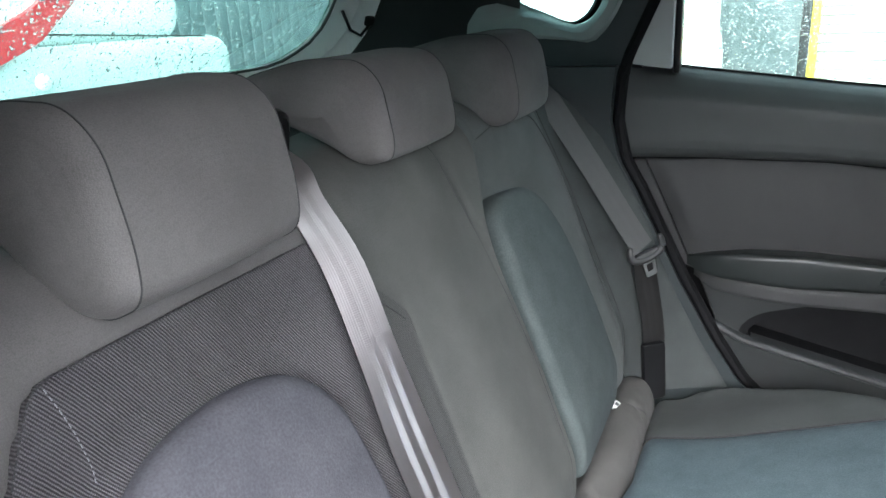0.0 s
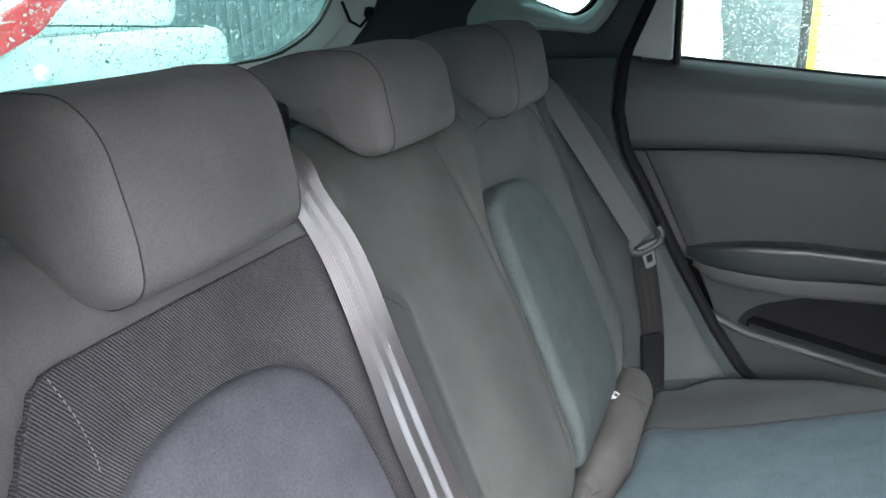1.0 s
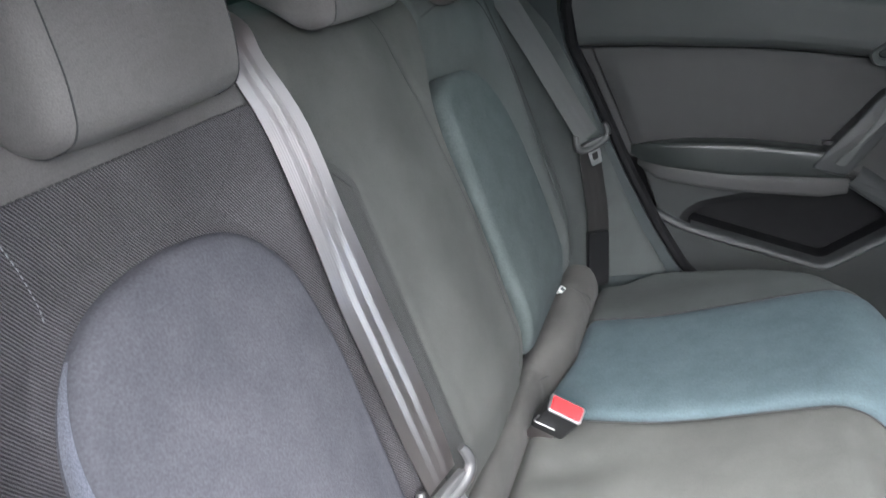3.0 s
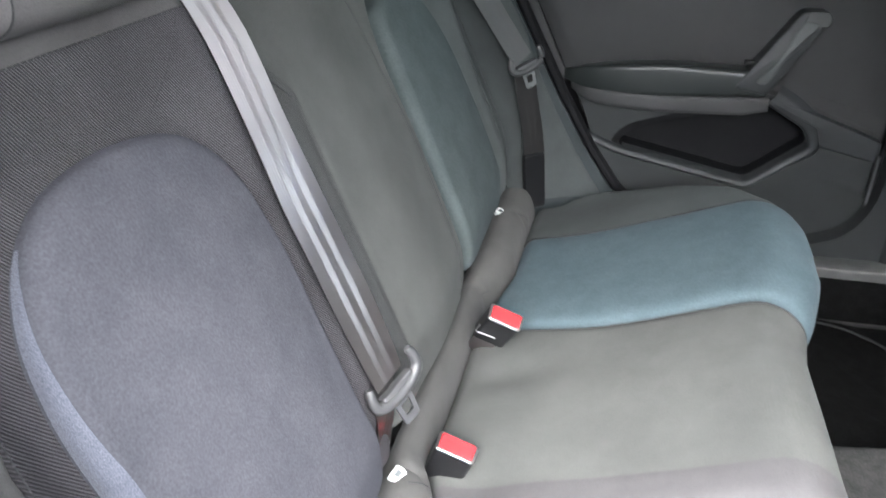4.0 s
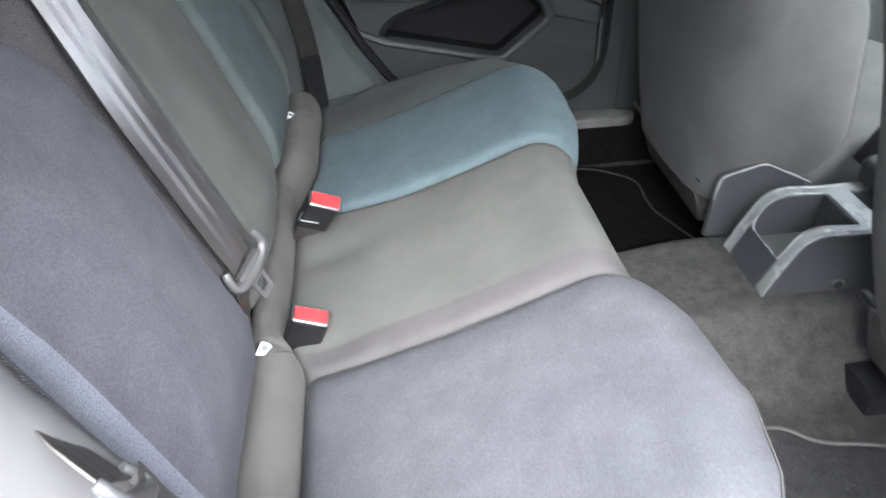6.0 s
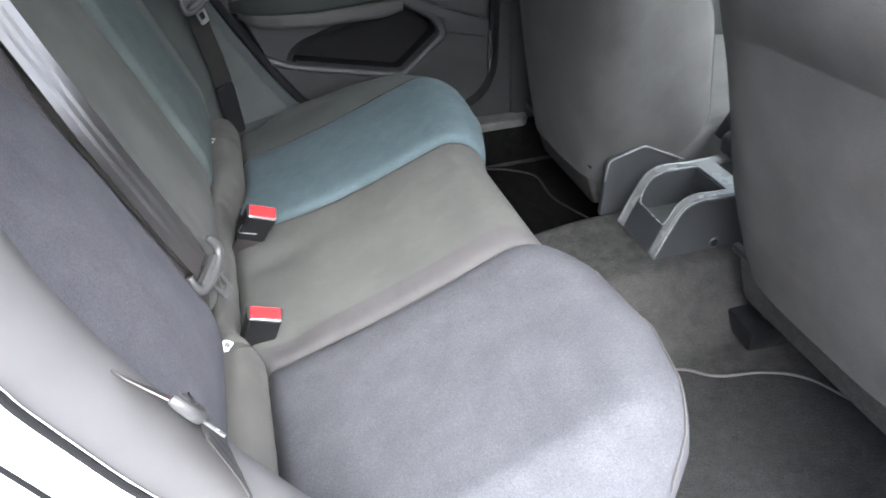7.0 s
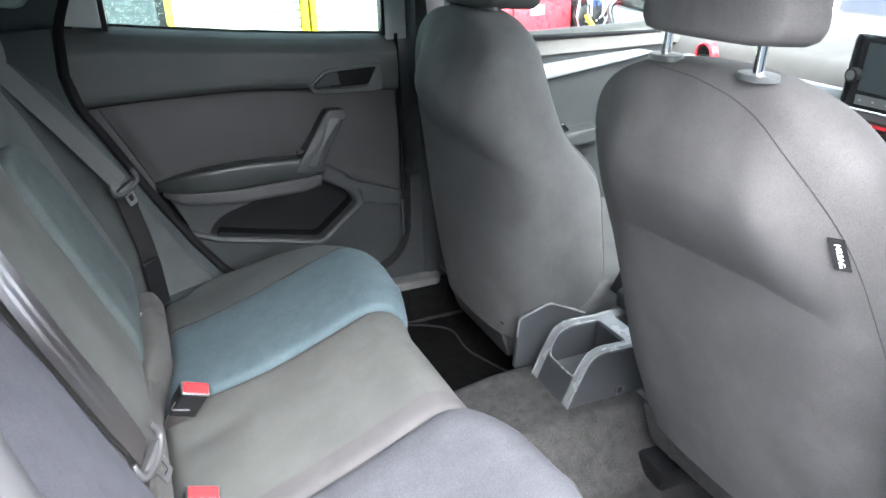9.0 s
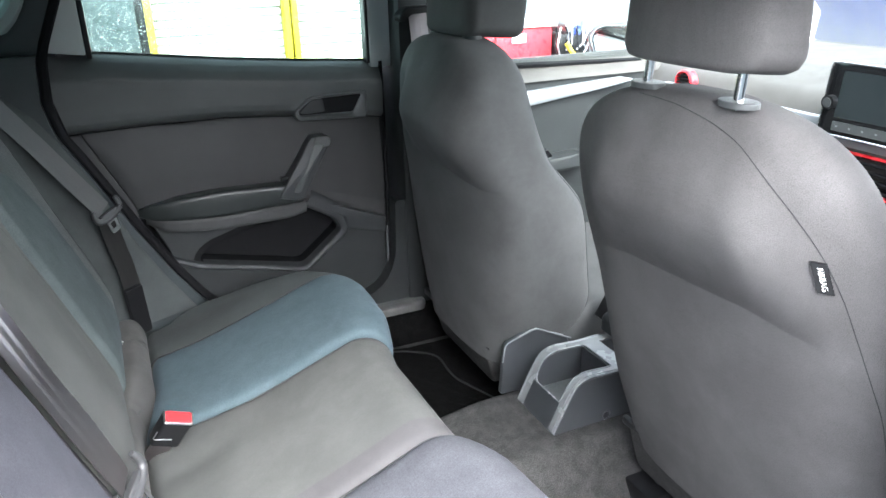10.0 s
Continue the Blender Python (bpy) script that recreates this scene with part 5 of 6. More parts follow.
# height, then place across and lift of the belt's two edges
BELT = [(1.085, -0.257, 0.014, -0.225, 0.030), (1.03, -0.248, 0.012, -0.216, 0.033), (0.95, -0.250, 0.011, -0.215, 0.031), (0.875, -0.256, 0.010, -0.208, 0.027),
        (0.82, -0.256, 0.010, -0.204, 0.025), (0.76, -0.257, 0.010, -0.205, 0.026), (0.70, -0.257, 0.011, -0.206, 0.024), (0.672, -0.256, 0.012, -0.208, 0.022)]
near_edges = [Vector((-0.262, -0.240, 1.132)), Vector((-0.215, -0.250, 1.136)), Vector((-0.172, -0.256, 1.118))] + [back_s(a, v, w) for v, a, w, _, _ in BELT]
far_edges = [Vector((-0.244, -0.204, 1.136)), Vector((-0.195, -0.210, 1.140)), Vector((-0.152, -0.222, 1.126))] + [back_s(b, v, w) for v, _, _, b, w in BELT]
edge_a, edge_b = curve(near_edges, 48), curve(far_edges, 48)
bm = bmesh.new()
ribbon(bm, [(a + b) / 2 for a, b in zip(edge_a, edge_b)], [(a - b).length for a, b in zip(edge_a, edge_b)], [b - a for a, b in zip(edge_a, edge_b)])
part("webbing", bm, WEBBING, belt, "ribbed black webbing with a pale sheen")
bm = bmesh.new()
tube(bm, curve([(-0.232, -0.226, 1.122), (-0.226, -0.220, 1.152), (-0.222, -0.190, 1.158), (-0.222, -0.158, 1.156), (-0.230, -0.150, 1.122)], 24), 0.008, 8)
part("belt_guide", bm, BLACK, belt, "black guide on the shelf behind the backrest")
bm = bmesh.new()
cl = resample([back_s(-0.233, 0.672, 0.008), back_s(-0.240, 0.63, 0.002), back_s(-0.247, 0.575, -0.010)], 12, False)
ribbon(bm, cl, [0.046] * 12, [(0.1, 1, 0.05)] * 12)
part("lower_webbing", bm, WEBBING_DULL, belt)
slider(belt, (0.016, -0.233, 0.672), (0.025, 0.048, 0.021), (0.40, -0.02, -0.92), (0.85, -0.40, 0.35))

belt = thing("seat_belt", (0.04, 0.58, 0.78), "black webbing seat belt hanging beside the closed door", "seat belt", "rear seat belts")
bm = bmesh.new()
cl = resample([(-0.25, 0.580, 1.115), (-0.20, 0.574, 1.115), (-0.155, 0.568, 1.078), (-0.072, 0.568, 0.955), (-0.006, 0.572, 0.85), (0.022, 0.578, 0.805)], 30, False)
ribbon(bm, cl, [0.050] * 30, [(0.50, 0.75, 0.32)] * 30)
# light on this upper run is put into the webbing's colour
part("webbing", bm, WEBBING_LIT, belt, "ribbed black webbing")
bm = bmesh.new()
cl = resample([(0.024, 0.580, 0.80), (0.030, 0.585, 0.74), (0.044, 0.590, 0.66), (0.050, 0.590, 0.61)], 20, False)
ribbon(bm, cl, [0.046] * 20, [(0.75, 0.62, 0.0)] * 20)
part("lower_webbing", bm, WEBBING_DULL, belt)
bm = bmesh.new()
slab(bm, fillet([(-0.024, -0.06), (0.024, -0.06), (0.024, 0.06), (-0.024, 0.06)], 0.006), lambda u, v, w: Vector((0.052, 0.578, 0.555)) + Vector((0.75, 0.62, 0.0)) * u + Vector((-0.05, 0.0, 1.0)) * v + Vector((0.62, -0.75, 0)) * w, 0.004, 0.006, 0.003)
part("anchor_sleeve", bm, BLACK, belt, "glossy black sleeve over the lower anchor")
slider(belt, (0.030, 0.572, 0.80), (0.72, 0.62, 0.30), (0.25, 0.02, -0.97), (0.62, -0.75, 0.1))

belt = thing("seat_belt", (0.04, -0.64, 0.82), "black webbing seat belt along the open door's edge", "seat belt", "rear seat belts")
bm = bmesh.new()
cl = resample([(-0.14, -0.630, 1.08), (-0.085, -0.635, 0.98), (-0.055, -0.630, 0.930), (-0.022, -0.640, 0.902), (0.008, -0.672, 0.890), (0.038, -0.691, 0.876)], 30, False)
ribbon(bm, cl, [0.010 + 0.026 * smooth(19, 29, i) for i in range(30)], [(-0.10, 0.75, -0.66)] * 30)
part("webbing", bm, WEBBING_DULL, belt, "ribbed black webbing")
bm = bmesh.new()
cl = resample([(0.046, -0.690, 0.862), (0.058, -0.682, 0.80), (0.068, -0.665, 0.70), (0.072, -0.65, 0.60)], 20, False)
ribbon(bm, cl, [0.044] * 20, [(-0.10, 0.85, -0.45)] * 20)
part("lower_webbing", bm, WEBBING_DULL, belt)
slider(belt, (0.043, -0.692, 0.868), (-0.10, 0.75, -0.66), (0.50, -0.04, -0.86), (0.86, 0.35, 0.36), 0.7)


# ---- front seats ----
def front_seat(cy, half, x_top, x_low, z_top, label, tag_side=0, cloth=None, lean=0.0, deep=0.0, ahead=0.0, thick=0.018, drop=0.0, fold=0.042, fold_tilt=1.0, fold_mid=0.0):
    """Backrest as rings of height; the rear face has a knee hollow below a ledge."""
    ob = thing("front_seat", ((x_top + x_low) / 2 + 0.25, cy, 0.27), label, "car seat", "front seats")
    z_low = 0.43

    def sec(z):
        t = (z_top - z) / (z_top - z_low)
        xr = x_top + (x_low - x_top) * t - 0.012 * math.sin(t * math.pi)
        k = min(max((z - (z_top - 0.22)) / 0.22, 0), 1)
        w = half * max(1 - k ** 3.2, 0.0) ** (1 / 2.4) * (0.94 + 0.06 * smooth(z_top - 0.10, z_top - 0.32, z))
        w *= 1 - 0.16 * smooth(0.60, 0.40, z)
        d = 0.125 + deep + 0.085 * smooth(z_top - 0.10, z_top - 0.42, z) + 0.05 * smooth(0.92, 0.78, z) - 0.05 * smooth(0.58, 0.42, z)
        d *= 0.35 + 0.65 * max(1 - k ** 4, 0) ** 0.5
        xr += (0.125 * 0.65) * (1 - max(1 - k ** 4, 0) ** 0.5) * 0.55
        return xr, w, d

    def P(a, z, out=0.0):
        """a: 0 is the rear middle, positive to the far side."""
        xr, w, d = sec(z)
        n = 3.4
        c, s = math.cos(a), math.sin(a)
        x = -math.copysign(abs(c) ** (2 / n), c)
        y = math.copysign(abs(s) ** (2 / n), s)
        px, py = xr + d / 2 + x * (d / 2 + out), cy + lean * smooth(z_top - 0.36, z_top - 0.06, z) + y * (w + out)
        rel = (py - cy) / half
        step = z_top - 0.262 + 0.012 * (0.4 - rel) * fold_tilt - 0.05 * max(abs(rel) - 0.42, 0)
        if c > 0:
            side = 1 - smooth(0.42, 0.85, abs(rel - fold_mid))
            up = (z - step) / 0.11
            if up > 0:
                swell = math.sin(min(up, 1) * math.pi / 2) * (1 - smooth(0.9, 2.3, up))
                px -= fold * side * swell
            else:
                px += 0.003 * side * smooth(0, -0.5, up)
            px += 0.0016 * noise.noise((py * 16, z * 12, 1))
        return Vector((px, py, z))
    zs = span(z_low, z_top - 0.30, 46) + span(z_top - 0.298, z_top - 0.24, 40) + span(z_top - 0.235, z_top - 0.002, 40)
    n = 128
    bm = bmesh.new()
    rings = [[bm.verts.new(P(2 * math.pi * i / n, z)) for i in range(n)] for z in zs]
    bridge(bm, rings)
    bm.faces.new(list(reversed(rings[0])))
    bm.faces.new(rings[-1])
    part("backrest", bm, cloth, ob)

    def Q(rel, z, out=0.0):
        """On the rear face at a share of the half width."""
        w = max(sec(z)[1], 1e-4)
        k = max(min(rel * half / w, 0.999), -0.999)
        return P(math.asin(math.copysign(abs(k) ** 1.7, k)), z, out)
    lane = [(0.33, -0.013), (0.15, -0.014), (0.0, -0.017), (-0.25, -0.030), (-0.47, -0.055), (-0.68, -0.105), (-0.82, -0.18), (-0.90, -0.30), (-0.935, -0.45), (-0.945, -0.60), (-0.945, -0.70)]
    if tag_side:
        bm = bmesh.new()
        tube(bm, [Q(p.x - 0.035, z_top + p.y, 0.0001) for p in curve(lane, 140)], 0.0006, 5)
        part("back_seam", bm, THREAD, ob)
    for sgn in (1, -1):
        bm = bmesh.new()
        tube(bm, [P(sgn * (1.72 if tag_side else 2.25), z, 0.0003) for z in zs[4:90]], 0.0012, 6)
        part("piping", bm, THREAD, ob)
    # stiff cloth valance under the backrest
    bm = bmesh.new()
    xl = sec(z_low)[0]
    va = 0.78 if tag_side else 0.62
    slab(bm, fillet([(cy - half * va, z_low - 0.075), (cy + half * va, z_low - 0.075), (cy + half * va, z_low + 0.030), (cy - half * va, z_low + 0.030)], 0.02),
         lambda u, v, w: (xl + 0.022 + 0.30 * (z_low - v) - w, u, v), 0.02, 0.006, 0.008, 0.002)
    part("valance", bm, FELT, ob, "felt valance at the lower edge")
    bm = bmesh.new()
    tube(bm, [(xl + 0.0105 + 0.002, cy + half * (va + 0.06) * t, z_low + 0.034) for t in span(-1, 1, 12)], 0.0022, 6)
    part("groove", bm, THREAD, ob)
    bm = bmesh.new()
    box(bm, (xl + 0.012, cy + half * 0.62, z_low + 0.018), (xl + 0.024, cy + half * 0.86, z_low + 0.036), 0.004)
    part("clip", bm, BLACK, ob)
    # cushion
    bm = bmesh.new()
    slab(bm, fillet([(xl + 0.06, cy - half * 0.9), (xl + 0.56, cy - half * 0.9), (xl + 0.56, cy + half * 0.9), (xl + 0.06, cy + half * 0.9)], 0.06), lambda u, v, w: (u, v, 0.43 + w + 0.12 * (u - xl - 0.05)), 0.08, 0.09, 0.04, 0.0)
    part("cushion", bm, cloth, ob)
    for sgn in (-1, 1):
        bm = bmesh.new()
        box(bm, (xl + 0.12, cy + sgn * half * 0.72 - 0.025, 0.27), (xl + 0.60, cy + sgn * half * 0.72 + 0.025, 0.315), 0.004)
        part("rail", bm, BLACK, ob, "black seat rail")
    # headrest on two posts
    hx = x_top + 0.035 + ahead
    hz0 = z_top - drop
    prof = fillet([(hx - 0.026, hz0 + 0.034), (hx - 0.024, hz0 + 0.18), (hx, hz0 + 0.215), (hx + 0.045 + thick, hz0 + 0.21), (hx + 0.062 + thick, hz0 + 0.11), (hx + 0.048 + thick, hz0 + 0.024)], [0.014, 0.03, 0.03, 0.03, 0.03, 0.016], 6)
    c = Vector((hx + 0.018 + thick / 2, z_top + 0.11))
    hw = 0.122
    hy = cy + 0.021 if tag_side else cy + 0.015
    head = bmesh.new()

    def H(u, v, w):
        k = 0.92 + 0.08 * smooth(z_top + 0.20, z_top + 0.04, v)
        return (u + 0.012 * (w / hw) ** 2, hy + w * k, v)
    rings = []
    for off, w in ((0.035, -hw), (0.025, -hw), (0.017, -hw + 0.003), (0.008, -hw + 0.010), (0.002, -hw + 0.022), (0.0, -hw + 0.04)):
        rings.append([head.verts.new(H(*q, w)) for q in inset_ring(prof, c, off)])
    for w in span(-hw + 0.06, hw - 0.06, 7):
        rings.append([head.verts.new(H(*q, w)) for q in prof])
    for off, w in ((0.0, hw - 0.04), (0.002, hw - 0.022), (0.008, hw - 0.010), (0.017, hw - 0.003), (0.025, hw), (0.035, hw)):
        rings.append([head.verts.new(H(*q, w)) for q in inset_ring(prof, c, off)])
    bridge(head, rings)
    head.faces.new(list(reversed(rings[0])))
    head.faces.new(rings[-1])
    part("headrest", head, cloth, ob)
    for s in (-0.067, 0.097):
        bm = bmesh.new()
        tube(bm, [(hx + 0.002, cy + s, z_top - 0.04), (hx + 0.010, cy + s, z_top + 0.06)], 0.0068, 14)
        part("post", bm, CHROME, ob, "chrome headrest post")
        bm = bmesh.new()
        sink = 0.22 * (1 - (1 - (abs(s - lean) / (half * 0.94)) ** 2.4) ** (1 / 3.2))
        ring = [(0.028 * math.cos(a), 0.019 * math.sin(a)) for a in [i * math.pi / 12 for i in range(24)]]
        slab(bm, ring, lambda u, v, w: (hx + 0.006 + v, cy + s + u, z_top + 0.003 - sink + w), 0.005, 0.0025, 0.0018, 0.0005)
        part("post_guide", bm, TRIM_LIGHT, ob, "dark plastic post collar")
    if tag_side:
        # stitched cloth tag with the printed word
        z = z_top - 0.168
        p0 = Q(tag_side * 0.80, z, 0.002)
        down = (Q(tag_side * 0.745, z - 0.02) - Q(tag_side * 0.725, z + 0.02)).normalized()
        out = (Q(tag_side * 0.80, z) - Q(tag_side * 0.70, z)).normalized()
        face = out.cross(down).normalized()
        if face.x > 0:
            face = -face
        face = (face + out * 0.25).normalized()
        T = lambda u, v, w: p0 + out * (0.011 - u) + down * v + face * w
        bm = bmesh.new()
        slab(bm, fillet([(0.001, -0.019), (0.019, -0.019), (0.019, 0.019), (0.001, 0.019)], 0.001, 2), T, 0.0030, 0.0016, 0.0004)
        tg = part("airbag_tag", bm, BLACK, ob, "black cloth tag with pale printed letters")
        txt = bpy.data.curves.new("tag_word", "FONT")
        txt.body = "AIRBAG"
        txt.size = 0.0086
        txt.extrude = 0.0001
        txt.align_x, txt.align_y = "CENTER", "CENTER"
        w_ob = new("tag_word", txt)
        c0 = T(0.010, 0.0, 0.0022)
        ex = down
        ez = face
        ey = ez.cross(ex)
        mm = Matrix((ex, ey, ez)).transposed().to_4x4()
        mm.translation = c0
        dg = bpy.context.evaluated_depsgraph_get()
        me = bpy.data.meshes.new_from_object(w_ob.evaluated_get(dg))
        bpy.data.objects.remove(w_ob)
        me.transform(Matrix.Translation(-world_at(ob)) @ mm)
        me.materials.clear()
        me.materials.append(WHITE_PLASTIC)
        lt = new("tag_word", me)
        lt.parent = tg
    return ob


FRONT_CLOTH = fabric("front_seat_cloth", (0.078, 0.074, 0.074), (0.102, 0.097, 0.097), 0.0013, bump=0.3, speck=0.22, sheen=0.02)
# the same seat cloth for the far seat, darkened for its shade
FRONT_SHADED = fabric("shaded_front_seat_cloth", (0.054, 0.054, 0.054), (0.070, 0.070, 0.070), 0.0013, bump=0.22, speck=0.10, sheen=0.04)
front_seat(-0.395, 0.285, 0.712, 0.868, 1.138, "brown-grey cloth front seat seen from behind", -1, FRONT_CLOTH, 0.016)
front_seat(0.36, 0.245, 0.690, 0.755, 1.150, "cloth front seat darkened for shade, beside the closed doors", 0, FRONT_SHADED, 0.0, 0.045, 0.048, 0.055, 0.035, 0.052, -0.3, -0.36)


# ---- centre console end with its storage bin ----
console = thing("centre_console", (0.9, 0.0, 0.38), "grey plastic centre console end with an open storage bin", "centre console")
HW = 0.073
side_pts = [(0.775, 0.398), (0.800, 0.453), (0.826, 0.500), (0.856, 0.511), (0.925, 0.506), (1.30, 0.520), (1.30, 0.37), (0.775, 0.37)]
side_f = fillet(side_pts, [0.002, 0.03, 0.03, 0.03, 0.02, 0.01, 0.0, 0.0], 6)
ridge = [(p.x, p.y) for p in fillet([(0.755, 0.354)] + side_pts[:6] + [(1.4, 0.523)], [0, 0.002, 0.03, 0.03, 0.03, 0.02, 0, 0], 6)[1:]]
for y0, y1 in ((-HW, -HW + 0.012), (HW - 0.012, HW)):
    bm = bmesh.new()
    S = (lambda u, v, w: (u, y0 + w, v))
    prism(bm, [tuple(p) for p in side_f], S, 0, y1 - y0)
    bmesh.ops.triangulate(bm, faces=[f for f in bm.faces if len(f.verts) > 4])
    part("side_wall", bm, CONSOLE, console)


def on_ridge(x, y, lift=0.0):
    return (x, y, linear(ridge, x) + lift)


def band(bm, x0, x1, y0, y1, thick=0.004, lift=0.0):
    """A strip of the console's top between two places along it."""
    xs = span(x0, x1, max(int((x1 - x0) / 0.004), 3))
    grid(bm, xs, span(y0, y1, 6), lambda x, y, w: on_ridge(x, y, lift + w), thick)


bm = bmesh.new()
band(bm, 0.775, 0.801, -HW + 0.001, HW - 0.001, 0.004, 0.002)
part("rear_face", bm, CONSOLE, console)
for y0, y1 in ((-HW, -0.050), (0.050, HW)):
    bm = bmesh.new()
    band(bm, 0.776, 1.0, y0, y1, 0.006, 0.003)
    part("rim", bm, CONSOLE_RIM, console, "satin grey rim of the bin")
bm = bmesh.new()
loop = resample(fillet([(0.801, -0.050), (0.926, -0.050), (0.926, 0.050), (0.801, 0.050)], [0.005, 0.008, 0.012, 0.018], 6), 110)
tube(bm, [on_ridge(p.x, p.y, 0.0035) for p in loop], 0.0020, 6, True)
part("bead", bm, CONSOLE_RIM, console, "satin bead round the bin's opening")
for y, r in ((-HW + 0.001, 0.0026), (-HW + 0.008, 0.0018), (HW - 0.002, 0.0022)):
    bm = bmesh.new()
    tube(bm, [on_ridge(x, y, 0.0030) for x in span(0.776, 1.0, 60)], r, 6)
    part("bead", bm, CONSOLE_RIM, console, "satin bead along the console's edge")
bm = bmesh.new()
band(bm, 0.926, 0.965, -0.052, 0.052, 0.006, 0.003)
part("bridge", bm, CONSOLE_RIM, console)
bm = bmesh.new()
band(bm, 1.03, 1.30, -HW, HW, 0.006, 0.0)
part("top_cover", bm, CONSOLE, console)
inner = [(p[0], p[1] - 0.001) for p in ridge if 0.803 < p[0] < 0.926]
for y in (-0.052, 0.052):
    bm = bmesh.new()
    prism(bm, [(0.803, 0.425)] + inner + [(0.924, 0.425)], lambda u, v, w: (u, y + w, v), -0.002, 0.002)
    bmesh.ops.triangulate(bm, faces=[f for f in bm.faces if len(f.verts) > 4])
    part("bin_side", bm, CONSOLE, console)
bm = bmesh.new()
box(bm, (0.922, -0.052, 0.425), (0.926, 0.052, 0.505), 0.001)
part("bin_front", bm, CONSOLE, console)
bm = bmesh.new()
box(bm, (0.800, -0.052, 0.428), (0.926, 0.052, 0.433), 0.001)
part("bin_floor", bm, TRIM_LIGHT, console)
bm = bmesh.new()
box(bm, (0.800, -0.052, 0.420), (0.804, 0.052, 0.452), 0.001)
part("bin_rear", bm, CONSOLE, console)
bm = bmesh.new()
circle = lambda r: [(0.901 + r * math.cos(a), 0.412 + r * math.sin(a)) for a in [i * math.pi / 12 for i in range(24)]]
ring_plate(bm, circle(0.0070), circle(0.0120), lambda u, v, w: (u, -HW - w, v), ((0, -0.004), (0, 0.001), (0.5, 0.002), (1, 0.0)), 24)
screw = part("screw_collar", bm, CONSOLE, console)
bm = bmesh.new()
prism(bm, circle(0.0071), lambda u, v, w: (u, -HW - w, v), 0.0003, 0.0006)
part("screw_head", bm, BLACK, screw)

# the seat-side flap standing behind the console
flap = thing("side_flap", (0.85, 0.13, 0.40), "dark cloth-covered flap with a pale edge beside the console", "flap")
fo = fillet([(0.760, 0.385), (0.770, 0.512), (0.845, 0.535), (0.94, 0.488), (0.94, 0.385)], [0.01, 0.012, 0.014, 0.02, 0.01], 5)
bm = bmesh.new()
slab(bm, fo, lambda u, v, w: (u, 0.124 - w, v), 0.010, 0.0, 0.003)
part("board", bm, CONSOLE, flap)
bm = bmesh.new()
tube(bm, [(p.x, 0.121, p.y) for p in resample([(0.764, 0.47), (0.770, 0.509), (0.776, 0.515), (0.838, 0.533), (0.850, 0.533), (0.94, 0.488)], 50, False)], 0.0024, 6)
part("edge", bm, CONSOLE_RIM, flap, "pale satin edge")

# hand brake and belt stalk between the seats
lever = thing("hand_brake", (1.10, -0.02, 0.53), "black hand brake lever behind the seats", "hand brake")
bm = bmesh.new()
tube(bm, [(1.02, 0.055, 0.515), (1.07, 0.055, 0.545), (1.16, 0.055, 0.585), (1.20, 0.055, 0.60)], 0.019, 12, taper=lambda t: 0.8 + 0.5 * math.sin(t * math.pi))
part("grip", bm, BLACK, lever)
bm = bmesh.new()
slab(bm, fillet([(0.99, 0.02), (1.12, 0.02), (1.12, 0.088), (0.99, 0.088)], 0.02), lambda u, v, w: (u, v, 0.53 + w), 0.01, 0.03, 0.02)
part("boot", bm, TRIM, lever)
stalk = thing("belt_buckle", (1.05, 0.12, 0.48), "black front belt buckle beside the seat", "belt buckle")
bm = bmesh.new()
box(bm, (-0.012, -0.022, -0.03), (0.012, 0.022, 0.045), 0.004, Matrix.Translation((1.03, 0.105, 0.55)) @ pose(0, 0, 0, 0, 30, 0))
part("housing", bm, BLACK, stalk)
bm = bmesh.new()
box(bm, (-0.009, -0.018, 0.042), (0.009, 0.018, 0.048), 0.001, Matrix.Translation((1.03, 0.105, 0.55)) @ pose(0, 0, 0, 0, 30, 0))
part("release_button", bm, RED, stalk)

# ---- floor mats and what lies on the floor ----
def floor_mat(outline, rad, label, z_of, material, bead):
    ob = thing("floor_mat", (outline[0][0], outline[0][1], 0.28), label, "floor mat", "rear floor mats")
    out = resample(fillet(outline, rad, 8), 120)
    c = sum(out, Vector((0, 0))) / len(out)
    bm = bmesh.new()
    S = lambda u, v, w: (u, v, z_of(u, v) + w)
    slab(bm, out, S, 0.0, 0.008, 0.004, 0.0, fill=14, centre=c)
    part("carpet", bm, material, ob)
    bm = bmesh.new()
    tube(bm, [S(p.x, p.y, 0.008) for p in out], 0.0035, 6, True)
    part("edging", bm, bead, ob)
    return ob


def mat_z(u, v):
    return floor_z(u, v) + 0.002


floor_mat([(0.46, -0.64), (0.97, -0.64), (1.00, -0.42), (0.945, -0.315), (0.88, -0.285), (0.80, -0.275), (0.76, -0.235), (0.70, -0.235), (0.46, -0.235)], [0.04, 0.04, 0.05, 0.04, 0.03, 0.04, 0.02, 0.02, 0.04],
          "dark grey carpet floor mat with a stitched edge", mat_z, MAT_DARK, EDGING)
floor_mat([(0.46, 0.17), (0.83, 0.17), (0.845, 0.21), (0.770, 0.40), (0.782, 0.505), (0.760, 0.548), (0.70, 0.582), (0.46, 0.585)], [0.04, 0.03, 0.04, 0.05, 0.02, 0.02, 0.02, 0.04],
          "black carpet floor mat with a stitched edge", mat_z, MAT_SHADE_BLACK, MAT_DARK)
# black sheet over the carpet stands for the far footwell's shade
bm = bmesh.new()
